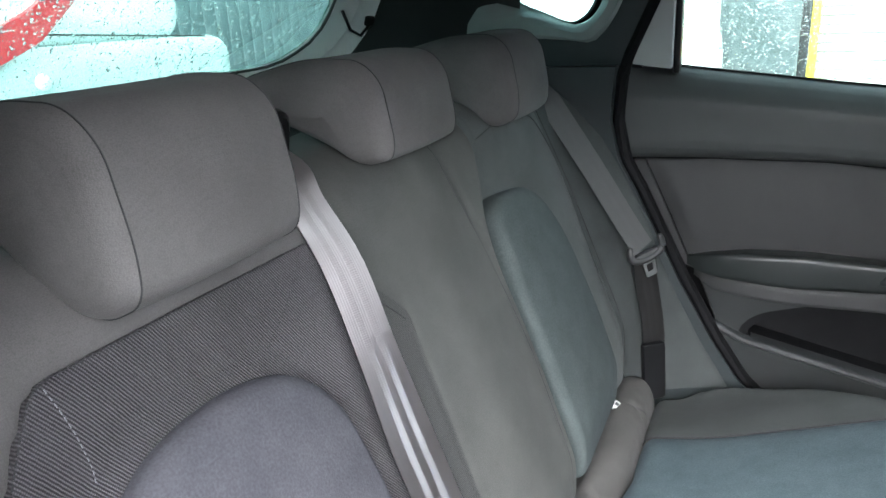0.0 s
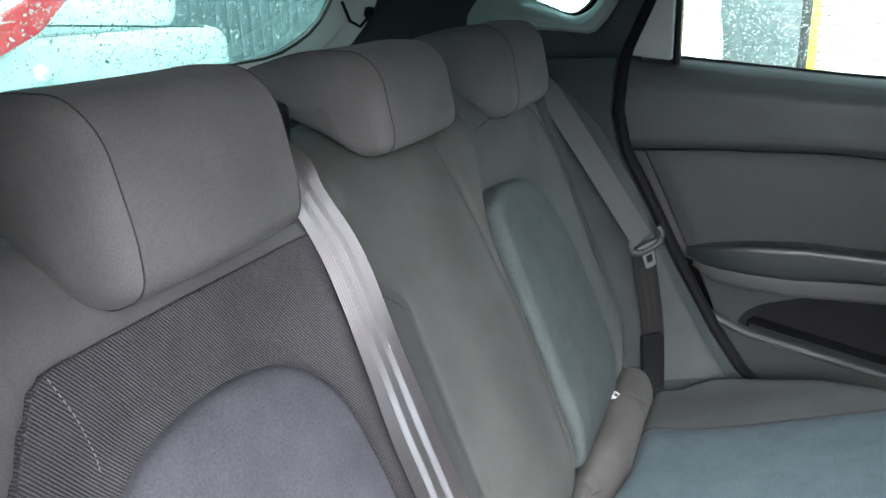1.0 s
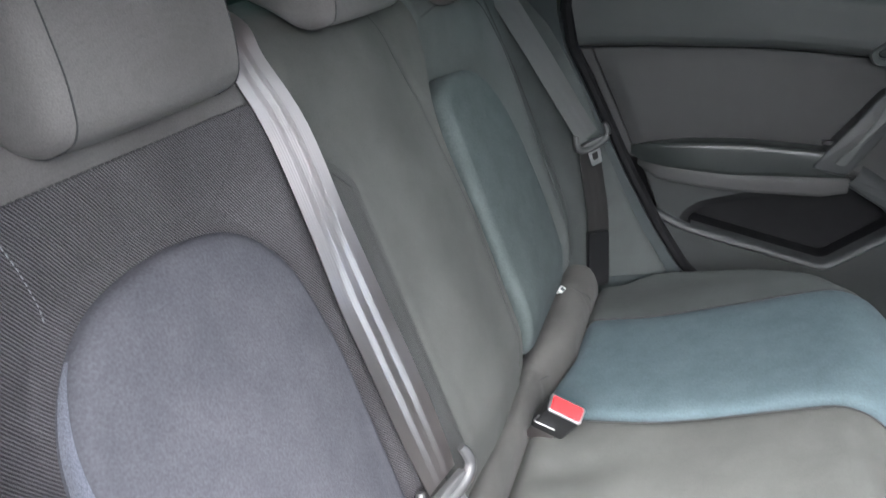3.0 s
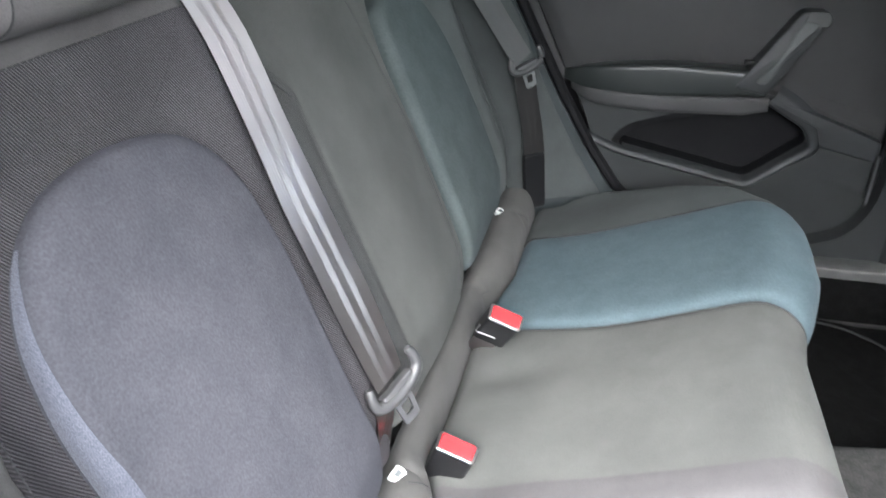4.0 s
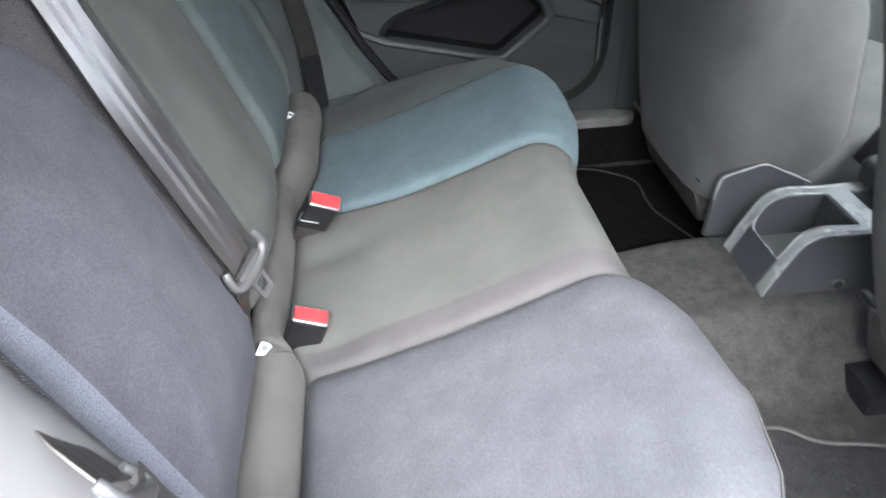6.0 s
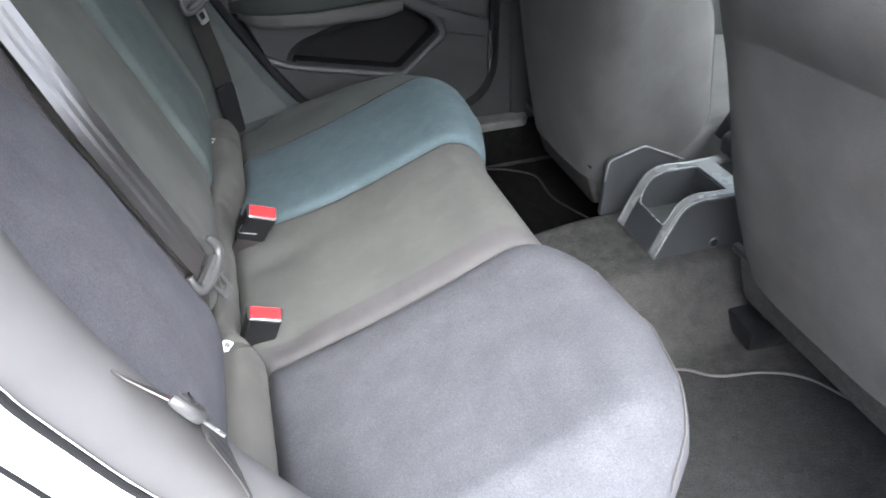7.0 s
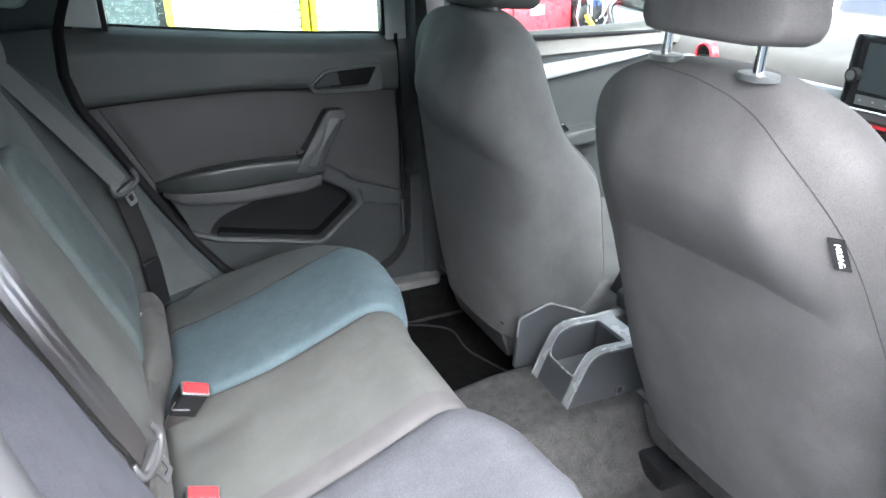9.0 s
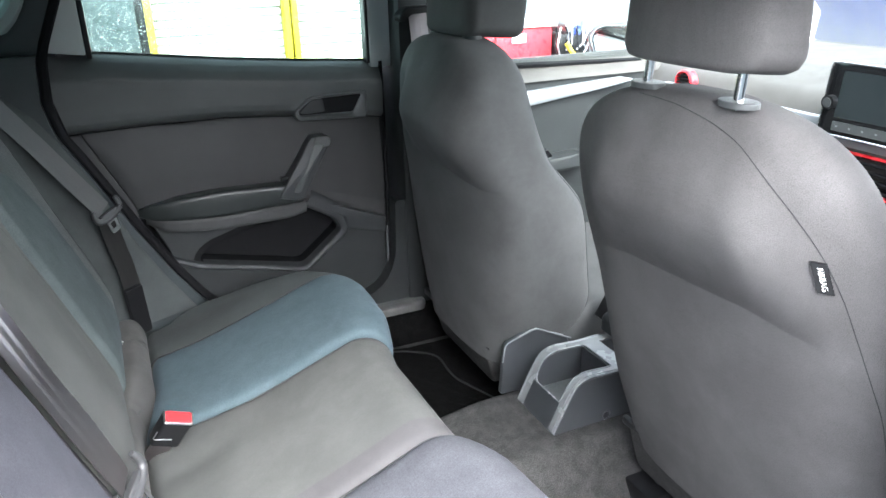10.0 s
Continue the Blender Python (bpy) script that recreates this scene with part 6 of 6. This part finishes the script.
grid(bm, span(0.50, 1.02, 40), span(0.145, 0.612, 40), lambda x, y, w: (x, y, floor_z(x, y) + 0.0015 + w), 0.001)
setting("floor_2", bm, MAT_SHADE_BLACK, "far footwell carpet, its shade put in as black", "floor")
duct = thing("rail_cover", (1.0, -0.16, 0.285), "black plastic seat rail cover on the carpet", "rail cover")
bm = bmesh.new()
box(bm, (0.897, -0.232, 0.270), (1.06, -0.150, 0.314), 0.005)
part("cap", bm, BLACK, duct)
bm = bmesh.new()
box(bm, (0.940, -0.205, 0.313), (0.955, -0.192, 0.318), 0.002)
part("clip", bm, TRIM, duct)

# ---- far front door ----
fdoor = thing("car_door", (1.3, 0.70, 0.4), "closed front car door with a silver trim strip", "car door")
bm = bmesh.new()
grid(bm, span(0.90, 1.75, 30), span(0.33, 0.985, 30), lambda x, z, w: (x, 0.692 - 0.012 * smooth(0.6, 0.9, z) - w, z), 0.03)
part("panel", bm, TRIM, fdoor)
bm = bmesh.new()
grid(bm, span(0.90, 1.75, 20), span(0, 1, 12), lambda x, t, w: (x, 0.668 + 0.075 * t ** 1.3 - w, 0.972 + 0.055 * t), 0.02)
part("ledge", bm, DASH, fdoor, "pale grey top of the door trim")
bm = bmesh.new()
slab(bm, fillet([(0.95, 0.893), (1.124, 0.906), (1.44, 0.942), (1.50, 0.953), (1.46, 0.962), (1.124, 0.946), (0.95, 0.936)], 0.01), plate_y(0.69), 0.02, 0.035, 0.010, 0.004)
part("trim_strip", bm, SILVER, fdoor, "broad silver trim strip")
bm = bmesh.new()
slab(bm, fillet([(0.92, 0.74), (1.32, 0.76), (1.34, 0.72), (0.92, 0.69)], 0.01), plate_y(0.70), 0.02, 0.07, 0.014, 0.004)
part("armrest", bm, TRIM, fdoor)
bm = bmesh.new()
slab(bm, fillet([(1.10, 0.785), (1.18, 0.79), (1.20, 0.765), (1.10, 0.755)], 0.006), plate_y(0.69), 0.02, 0.075, 0.008)
part("switches", bm, GLOSS_BLACK, fdoor, "black window switch block")
bm = bmesh.new()
tube(bm, [(0.93, 0.705, 1.022), (1.55, 0.705, 1.0)], 0.008, 6)
part("waist_rubber", bm, RUBBER, fdoor)
bm = bmesh.new()
prism(bm, [(0.92, 1.0), (1.62, 0.98), (1.35, 1.36), (0.92, 1.39)], lambda u, v, w: (u, 0.722 + w - 0.2 * max(v - 1.05, 0), v), 0.0, 0.004)
part("pane", bm, GLASS_FRONT, fdoor)
bm = bmesh.new()
box(bm, (0.90, 0.74, 0.32), (1.80, 0.79, 0.99), 0.01)
part("outer_skin", bm, PAINT, fdoor)

# pillar belt of the far front seat
pb = thing("seat_belt", (0.82, 0.61, 1.2), "black front seat belt on the pillar guide", "seat belt")
bm = bmesh.new()
ribbon(bm, [(0.79, 0.612, 1.185), (0.795, 0.61, 1.12), (0.81, 0.61, 0.9), (0.82, 0.61, 0.5)], [0.047] * 4, [(1, 0, 0)] * 4)
part("webbing", bm, WEBBING, pb)
bm = bmesh.new()
slab(bm, fillet([(0.745, 1.155), (0.765, 1.172), (0.825, 1.178), (0.825, 1.194), (0.758, 1.192), (0.738, 1.17)], 0.01), plate_y(0.63), 0.01, 0.03, 0.008)
part("guide", bm, BLACK, pb)

# ---- dashboard ----
dash = thing("dashboard", (1.75, CY, 0.6), "dark grey dashboard with silver strip and red-rimmed vents", "dashboard")
dprof = [(1.62, 0.55), (1.56, 0.80), (1.545, 0.87), (1.56, 0.935), (1.60, 0.985), (1.75, 1.015), (2.15, 1.03), (2.15, 0.55)]
bm = bmesh.new()
df = fillet(dprof, [0.02, 0.04, 0.03, 0.02, 0.04, 0.05, 0.0, 0.0], 5)
prism(bm, [tuple(p) for p in df], lambda u, v, w: (u, CY + w, v), -0.73, 0.74)
bmesh.ops.triangulate(bm, faces=[f for f in bm.faces if len(f.verts) > 4])
part("body", bm, DASH, dash)
bm = bmesh.new()
slab(bm, fillet([(-0.45, 0.888), (0.52, 0.895), (0.60, 0.95), (0.10, 0.944), (-0.45, 0.944)], 0.01), lambda u, v, w: (1.552 - w + 0.3 * max(v - 0.93, 0), u, v), 0.01, 0.006, 0.004)
part("strip", bm, SILVER, dash, "silver dashboard strip")


def vent_round(y, z):
    bm = bmesh.new()
    circ = lambda r: [(y + r * math.cos(a), z + r * math.sin(a)) for a in [i * math.pi / 16 for i in range(32)]]
    ring_plate(bm, circ(0.026), circ(0.034), lambda u, v, w: (1.545 - w, u, v), ((0, -0.02), (0, 0.003), (0.5, 0.006), (1, 0.002), (1, -0.02)), 32)
    rg = part("vent_ring", bm, RED_TRIM, dash, "red ring of a round air vent")
    bm = bmesh.new()
    for k in range(-2, 3):
        box(bm, (1.541, y - 0.024, z + k * 0.009 - 0.0015), (1.555, y + 0.024, z + k * 0.009 + 0.0015), 0.0005)
    part("vent_slat", bm, BLACK, rg)
    bm = bmesh.new()
    prism(bm, circ(0.027), lambda u, v, w: (1.545 + w, u, v), 0.008, 0.012)
    part("vent_back", bm, BLACK, rg)


vent_round(0.502, 0.961)


def vent_square(y0, y1, z0, z1):
    bm = bmesh.new()
    o = fillet([(y0, z0), (y1, z0), (y1, z1), (y0, z1)], 0.010)
    i = fillet([(y0 + 0.006, z0 + 0.006), (y1 - 0.006, z0 + 0.006), (y1 - 0.006, z1 - 0.006), (y0 + 0.006, z1 - 0.006)], 0.006)
    ring_plate(bm, i, o, lambda u, v, w: (1.548 - w, u, v), ((0, -0.02), (0, 0.008), (0.5, 0.012), (1, 0.006), (1, -0.01)), 48)
    rg = part("vent_frame", bm, RED_TRIM, dash, "red frame of a square air vent")
    bm = bmesh.new()
    for k in range(1, 5):
        z = z0 + (z1 - z0) * k / 5
        box(bm, (1.536, y0 + 0.008, z - 0.003), (1.556, y1 - 0.008, z + 0.003), 0.001)
    part("vent_slat", bm, BLACK, rg)
    bm = bmesh.new()
    box(bm, (1.556, y0 + 0.004, z0 + 0.004), (1.560, y1 - 0.004, z1 - 0.004))
    part("vent_back", bm, BLACK, rg)


vent_square(-0.17, -0.008, 0.795, 0.884)
bm = bmesh.new()
box(bm, (1.528, -0.062, 0.836), (1.55, -0.030, 0.870), 0.003)
part("hazard_switch", bm, GLOSS_BLACK, dash)
bm = bmesh.new()
prism(bm, [(-0.054, 0.846), (-0.038, 0.846), (-0.046, 0.860)], lambda u, v, w: (1.528 - w, u, v), 0.0, 0.001)
part("hazard_mark", bm, RED, dash, "red triangle mark")
bm = bmesh.new()
box(bm, (1.545, -0.19, 0.70), (1.575, 0.03, 0.78), 0.006)
part("climate_panel", bm, GLOSS_BLACK, dash, "black climate control panel")
bm = bmesh.new()
tube(bm, [(1.548, -0.02, 0.74), (1.520, -0.02, 0.74)], 0.022, 20)
part("climate_knob", bm, SILVER, dash)

unit = thing("touchscreen", (1.54, -0.06, 0.92), "black touchscreen with a knob and a row of keys", "touchscreen")
SC = lambda u, v, w: (1.535 - w + 0.06 * (v - 0.92), u - 0.008, v)
bm = bmesh.new()
slab(bm, fillet([(-0.185, 0.915), (0.048, 0.915), (0.042, 1.072), (-0.180, 1.072)], 0.008), SC, 0.02, 0.008, 0.005)
part("housing", bm, GLOSS_BLACK, unit)
bm = bmesh.new()
tube(bm, [SC(p.x, p.y, 0.006) for p in resample(fillet([(-0.185, 0.915), (0.048, 0.915), (0.042, 1.072), (-0.180, 1.072)], 0.008), 60)], 0.0030, 6, True)
part("edge", bm, CHROME, unit)
bm = bmesh.new()
prism(bm, [(-0.150, 0.955), (0.012, 0.955), (0.008, 1.055), (-0.150, 1.055)], SC, 0.008, 0.0092)
part("display", bm, SCREEN, unit, "dark switched-off display")
bm = bmesh.new()
tube(bm, [SC(0.024, 0.986, 0.006), SC(0.024, 0.986, 0.024)], 0.0155, 20)
knob = part("knob", bm, BLACK, unit)
bm = bmesh.new()
tube(bm, [SC(0.024, 0.986, 0.022), SC(0.024, 0.986, 0.026)], 0.0105, 18)
part("knob_cap", bm, TRIM_LIGHT, knob)
bm = bmesh.new()
prism(bm, [(-0.150, 0.926), (0.012, 0.926), (0.012, 0.946), (-0.150, 0.946)], SC, 0.008, 0.0095)
part("key_bar", bm, TRIM_LIGHT, unit)
for k in range(5):
    bm = bmesh.new()
    y = 0.0 - k * 0.032
    prism(bm, [(y - 0.0025, 0.9345), (y + 0.0025, 0.9345), (y + 0.0025, 0.9375), (y - 0.0025, 0.9375)], SC, 0.0095, 0.0100)
    part("key_mark", bm, SILVER, unit)

# windscreen and the front of the shell
bm = bmesh.new()
prism(bm, [(-0.66, 0.0), (0.58, 0.0), (0.50, 1.0), (-0.58, 1.0)], lambda u, v, w: (2.15 - 1.05 * v + w, u, 1.02 + 0.40 * v - 0.0), 0.0, 0.005)
setting("window_2", bm, GLASS_FRONT, "wet sloping windscreen", "windscreen")
bm = bmesh.new()
for y in (-0.70, 0.62):
    tube(bm, [(2.25, y, 0.95), (1.70, y * 0.96, 1.2), (1.05, y * 0.9, 1.42)], 0.04, 8)
setting("a_pillar_1", bm, PALE, "pale grey windscreen pillars", "pillar")
bm = bmesh.new()
box(bm, (2.12, -0.80, 0.2), (2.3, 0.70, 0.99), 0.02)
box(bm, (2.2, -0.80, 0.55), (3.1, 0.70, 0.95), 0.08)
setting("bonnet", bm, PAINT, "white painted bonnet and bulkhead", "bonnet")
bm = bmesh.new()
box(bm, (-1.0, -0.80, 0.2), (0.12, 0.70, 0.30), 0.02)
setting("boot_floor", bm, CARPET, "dark boot floor", "floor")
# near front door, closed
bm = bmesh.new()
box(bm, (0.92, -0.86, 0.32), (1.80, -0.80, 1.0), 0.02)
setting("door_1", bm, TRIM, "closed front door on the open side", "car door")


# ---- outside ----
bm = bmesh.new()
grid(bm, span(-150, 150, 60), span(-150, 150, 60), lambda x, y, w: (x, y, w), 0.0)
setting("ground", bm, ASPHALT, "wet grey asphalt yard", "ground")

# unseen wall, added to keep low light off the far door
bm = bmesh.new()
box(bm, (-14, -5.6, 0), (14, -5.2, 2.15), 0.02)
setting("light_block_wall", bm, DARKWALL, "unseen dark wall added behind the camera to block low light", "wall")

building = thing("garage_building", (2.0, 7.0, 0.0), "pale garage front with roller shutters and yellow posts", "garage")
bm = bmesh.new()
box(bm, (-3.5, 7.3, 0), (14, 12, 4.6), 0.02)
part("wall", bm, RENDER, building)
for x0, x1 in ((0.60, 1.93), (2.07, 3.45)):
    bm = bmesh.new()
    z = 0.0
    while z < 3.2:
        box(bm, (x0, 7.18, z), (x1, 7.25, z + 0.078), 0.016, seg=1)
        z += 0.082
    part("roller_shutter", bm, SHUTTER, building, "white slatted roller shutter")
for x0, x1 in ((0.525, 0.600), (1.925, 1.985), (2.010, 2.075)):
    bm = bmesh.new()
    box(bm, (x0, 7.05, 0), (x1, 7.22, 3.2), 0.008)
    part("post", bm, YELLOW, building, "yellow painted door post")
bm = bmesh.new()
box(bm, (0.60, 7.03, 0.0), (3.45, 7.2, 0.22), 0.02)
part("threshold", bm, YELLOW, building, "yellow painted threshold")
bm = bmesh.new()
box(bm, (-0.26, 6.95, 0), (0.44, 7.25, 3.4), 0.02)
part("pier", bm, PIER, building, "dark rough pier")
bm = bmesh.new()
box(bm, (0.44, 7.0, 0), (0.526, 7.25, 3.4), 0.01)
part("pier_edge", bm, BLACK, building, "black edge strip of the pier")
bm = bmesh.new()
box(bm, (3.52, 7.2, 0), (14.0, 7.29, 3.2), 0.02)
part("bay_wall", bm, BAY, building, "dull grey wall of the open bay")

sheet = thing("white_cover", (-0.9, 5.6, 0.0), "white rounded car cover standing in the yard", "cover")
bm = bmesh.new()
slab(bm, fillet([(-3.2, 0.0), (-0.19, 0.0), (-0.16, 0.62), (-0.20, 1.0), (-0.42, 1.35), (-0.9, 1.6), (-3.2, 1.7)], [0.05, 0.05, 0.2, 0.3, 0.3, 0.3, 0.2], 6), lambda u, v, w: (u, 5.6 - w, v), 0.6, 0.3, 0.2, 0.1)
part("shell", bm, PAINT, sheet)

car = thing("parked_car", (-5.0, 3.2, 0.0), "white parked car with a red stripe behind the rear window", "car")
bm = bmesh.new()
box(bm, (-8.0, 1.2, 0.0), (-4.0, 4.5, 1.10), 0.16, seg=4)
part("body", bm, GREY_PAINT, car, "pale grey-green lower body")
bm = bmesh.new()
slab(bm, [(0.055 * math.cos(k * math.pi / 12), 0.055 * math.sin(k * math.pi / 12)) for k in range(24)], lambda u, v, w: (-4.0 + w, 2.58 + u, 0.90 + v), 0.02, 0.02, 0.015, 0.01)
part("lamp", bm, WHITE_PLASTIC, car, "round white lamp")
bm = bmesh.new()
box(bm, (-7.4, 1.3, 1.05), (-4.3, 4.35, 2.2), 0.25, seg=4)
part("cabin", bm, PAINT, car)
bm = bmesh.new()
tube(bm, [(-4.0, 2.64, 1.186), (-3.99, 4.13, 1.097)], 0.007, 6)
part("wiper", bm, BLACK, car)
bm = bmesh.new()
slab(bm, fillet([(2.0, 0.98), (2.30, 1.02), (2.62, 1.14), (2.98, 1.42), (2.86, 1.50), (2.55, 1.32), (2.28, 1.22), (2.0, 1.16)], 0.05), lambda u, v, w: (-4.0 + w, u, v), 0.02, 0.02, 0.01)
part("stripe", bm, RED_TRIM, car, "red curved stripe")
hedge = thing("dark_fence", (-7.0, 9.0, 0.0), "dark fence at the yard's end", "fence")
for k in range(24):
    bm = bmesh.new()
    box(bm, (-8.6, 6.0 + k * 0.31, 0.0), (-8.5, 6.3 + k * 0.31, 2.6), 0.01)
    part("board", bm, DARKWALL, hedge)

redbox = thing("red_skip", (4.4, 6.4, 0.0), "red steel skip with a grey lid in the yard", "skip")
bm = bmesh.new()
box(bm, (3.35, 6.5, 0.0), (4.95, 7.05, 0.50), 0.03)
part("body", bm, RED_TRIM, redbox)
bm = bmesh.new()
box(bm, (3.30, 6.45, 0.50), (5.0, 7.1, 0.61), 0.03)
part("lid", bm, GREY_PAINT, redbox, "pale grey lid")
bm = bmesh.new()
box(bm, (4.40, 6.485, 0.34), (4.58, 6.502, 0.44), 0.004)
part("label_plate", bm, WHITE_PLASTIC, redbox, "white label plate")
bm = bmesh.new()
box(bm, (4.18, 6.47, 0.0), (4.20, 6.502, 0.50), 0.003)
part("rib", bm, RED_TRIM, redbox)

plant = thing("workshop_machine", (5.2, 6.4, 0.0), "dark workshop machine with cables and a yellow hose", "machine")
bm = bmesh.new()
box(bm, (4.98, 6.4, 0.0), (5.42, 6.9, 0.42), 0.03)
part("housing", bm, BLACK, plant)
bm = bmesh.new()
box(bm, (5.08, 6.42, 0.42), (5.32, 6.8, 0.58), 0.03)
part("motor", bm, STEEL, plant)
bm = bmesh.new()
box(bm, (5.16, 6.37, 0.40), (5.26, 6.44, 0.50), 0.01)
part("switch_box", bm, BLUE_PAINT, plant, "blue switch box")
rng = random.Random(4)
for k in range(9):
    bm = bmesh.new()
    x0 = 4.95 + 0.05 * k
    tube(bm, [(x0, 6.36, 0.05 + rng.random() * 0.2), (x0 + rng.uniform(-0.1, 0.1), 6.33, 0.3), (x0 + rng.uniform(-0.15, 0.15), 6.36, 0.5)], 0.012, 6)
    part("cable", bm, STEEL if k % 3 else RUBBER, plant)
bm = bmesh.new()
tube(bm, resample([(5.02, 6.30, 0.32), (5.08, 6.28, 0.22), (5.16, 6.28, 0.14), (5.24, 6.28, 0.06), (5.30, 6.28, 0.0)], 20, False), 0.028, 8)
part("hose", bm, YELLOW, plant, "yellow hose")

van = thing("blue_van", (9.5, 5.0, 0.0), "blue van parked ahead of the windscreen", "van")
bm = bmesh.new()
box(bm, (8.2, 1.6, 0.0), (12.0, 6.95, 1.9), 0.2, seg=4)
part("body", bm, BLUE_PAINT, van)
bm = bmesh.new()
box(bm, (8.17, 3.2, 0.85), (8.23, 6.0, 1.5), 0.03)
part("windscreen", bm, GLOSS_BLACK, van)

mirror = thing("wing_mirror", (1.60, 0.90, 1.02), "grey wing mirror with its glass on the front door", "mirror")
mo = fillet([(1.545, 0.975), (1.520, 1.045), (1.56, 1.085), (1.70, 1.095), (1.745, 1.04), (1.70, 0.975)], 0.025, 5)
MS = lambda u, v, w: (1.62 + (u - 1.62) * 0.6 - 0.8 * w, 0.93 - (u - 1.62) * 0.8 - 0.6 * w, v)
bm = bmesh.new()
slab(bm, mo, MS, 0.07, 0.0, 0.02)
part("housing", bm, TRIM_LIGHT, mirror)
bm = bmesh.new()
slab(bm, [tuple(Vector((1.63, 1.035)) + (p - Vector((1.63, 1.035))) * 0.86) for p in mo], MS, 0.0, 0.004, 0.002)
part("glass", bm, MIRROR, mirror, "mirror glass")
bm = bmesh.new()
box(bm, (1.60, 0.74, 0.96), (1.68, 0.93, 1.0), 0.015)
part("arm", bm, TRIM, mirror)

# rain drops on the panes
def drops(name, S, u0, u1, v0, v1, n, lo, hi, seed, label, keep=lambda u, v: True):
    """Flat beads of water on a pane; S gives the outer face, w pointing outwards."""
    r = random.Random(seed)
    verts, faces = [], []
    ring = 7
    while n > 0:
        u, v = r.uniform(u0, u1), r.uniform(v0, v1)
        if not keep(u, v):
            continue
        n -= 1
        rad = lo + (hi - lo) * r.random() ** 2.5
        sx, sy = r.uniform(0.8, 1.3), r.uniform(0.8, 1.4)
        b = len(verts)
        for f, h in ((1.0, 0.0), (0.72, 0.45)):
            for k in range(ring):
                a = 2 * math.pi * k / ring
                verts.append(tuple(S(u + rad * sx * f * math.cos(a), v + rad * sy * f * math.sin(a), h * rad * 0.8)))
        verts.append(tuple(S(u, v, rad * 0.5)))
        for k in range(ring):
            j = (k + 1) % ring
            faces.append((b + k, b + j, b + ring + j, b + ring + k))
            faces.append((b + ring + k, b + ring + j, b + 2 * ring))
        faces.append(tuple(b + k for k in reversed(range(ring))))
    me = bpy.data.meshes.new(name)
    me.from_pydata(verts, [], faces)
    me.polygons.foreach_set("use_smooth", [True] * len(me.polygons))
    me.materials.append(DROP)
    ob = new(name, me)
    ob.visible_shadow = False
    return tagged(ob, label, "rain drops", kind="stuff")


drops("rain_drops", lambda u, v, w: gate_s(u, v, -0.0125 - w), -0.30, 0.535, 1.150, 1.33, 6500, 0.0005, 0.0020, 1, "clear rain drops on the rear window")
drops("rain_drops", lambda u, v, w: (u, 0.7265 + w - 0.2 * max(v - 1.1, 0), v), 0.06, 0.68, 1.06, 1.30, 2600, 0.0006, 0.0019, 2, "clear rain drops on the rear door's window", lambda u, v: u < 0.30 or random.Random(int(u * 1e6)).random() < 0.12)
drops("rain_drops", lambda u, v, w: (u, 0.7265 + w - 0.2 * max(v - 1.05, 0), v), 0.95, 1.5, 1.0, 1.25, 1600, 0.0003, 0.0011, 3, "clear rain drops on the front door's window")
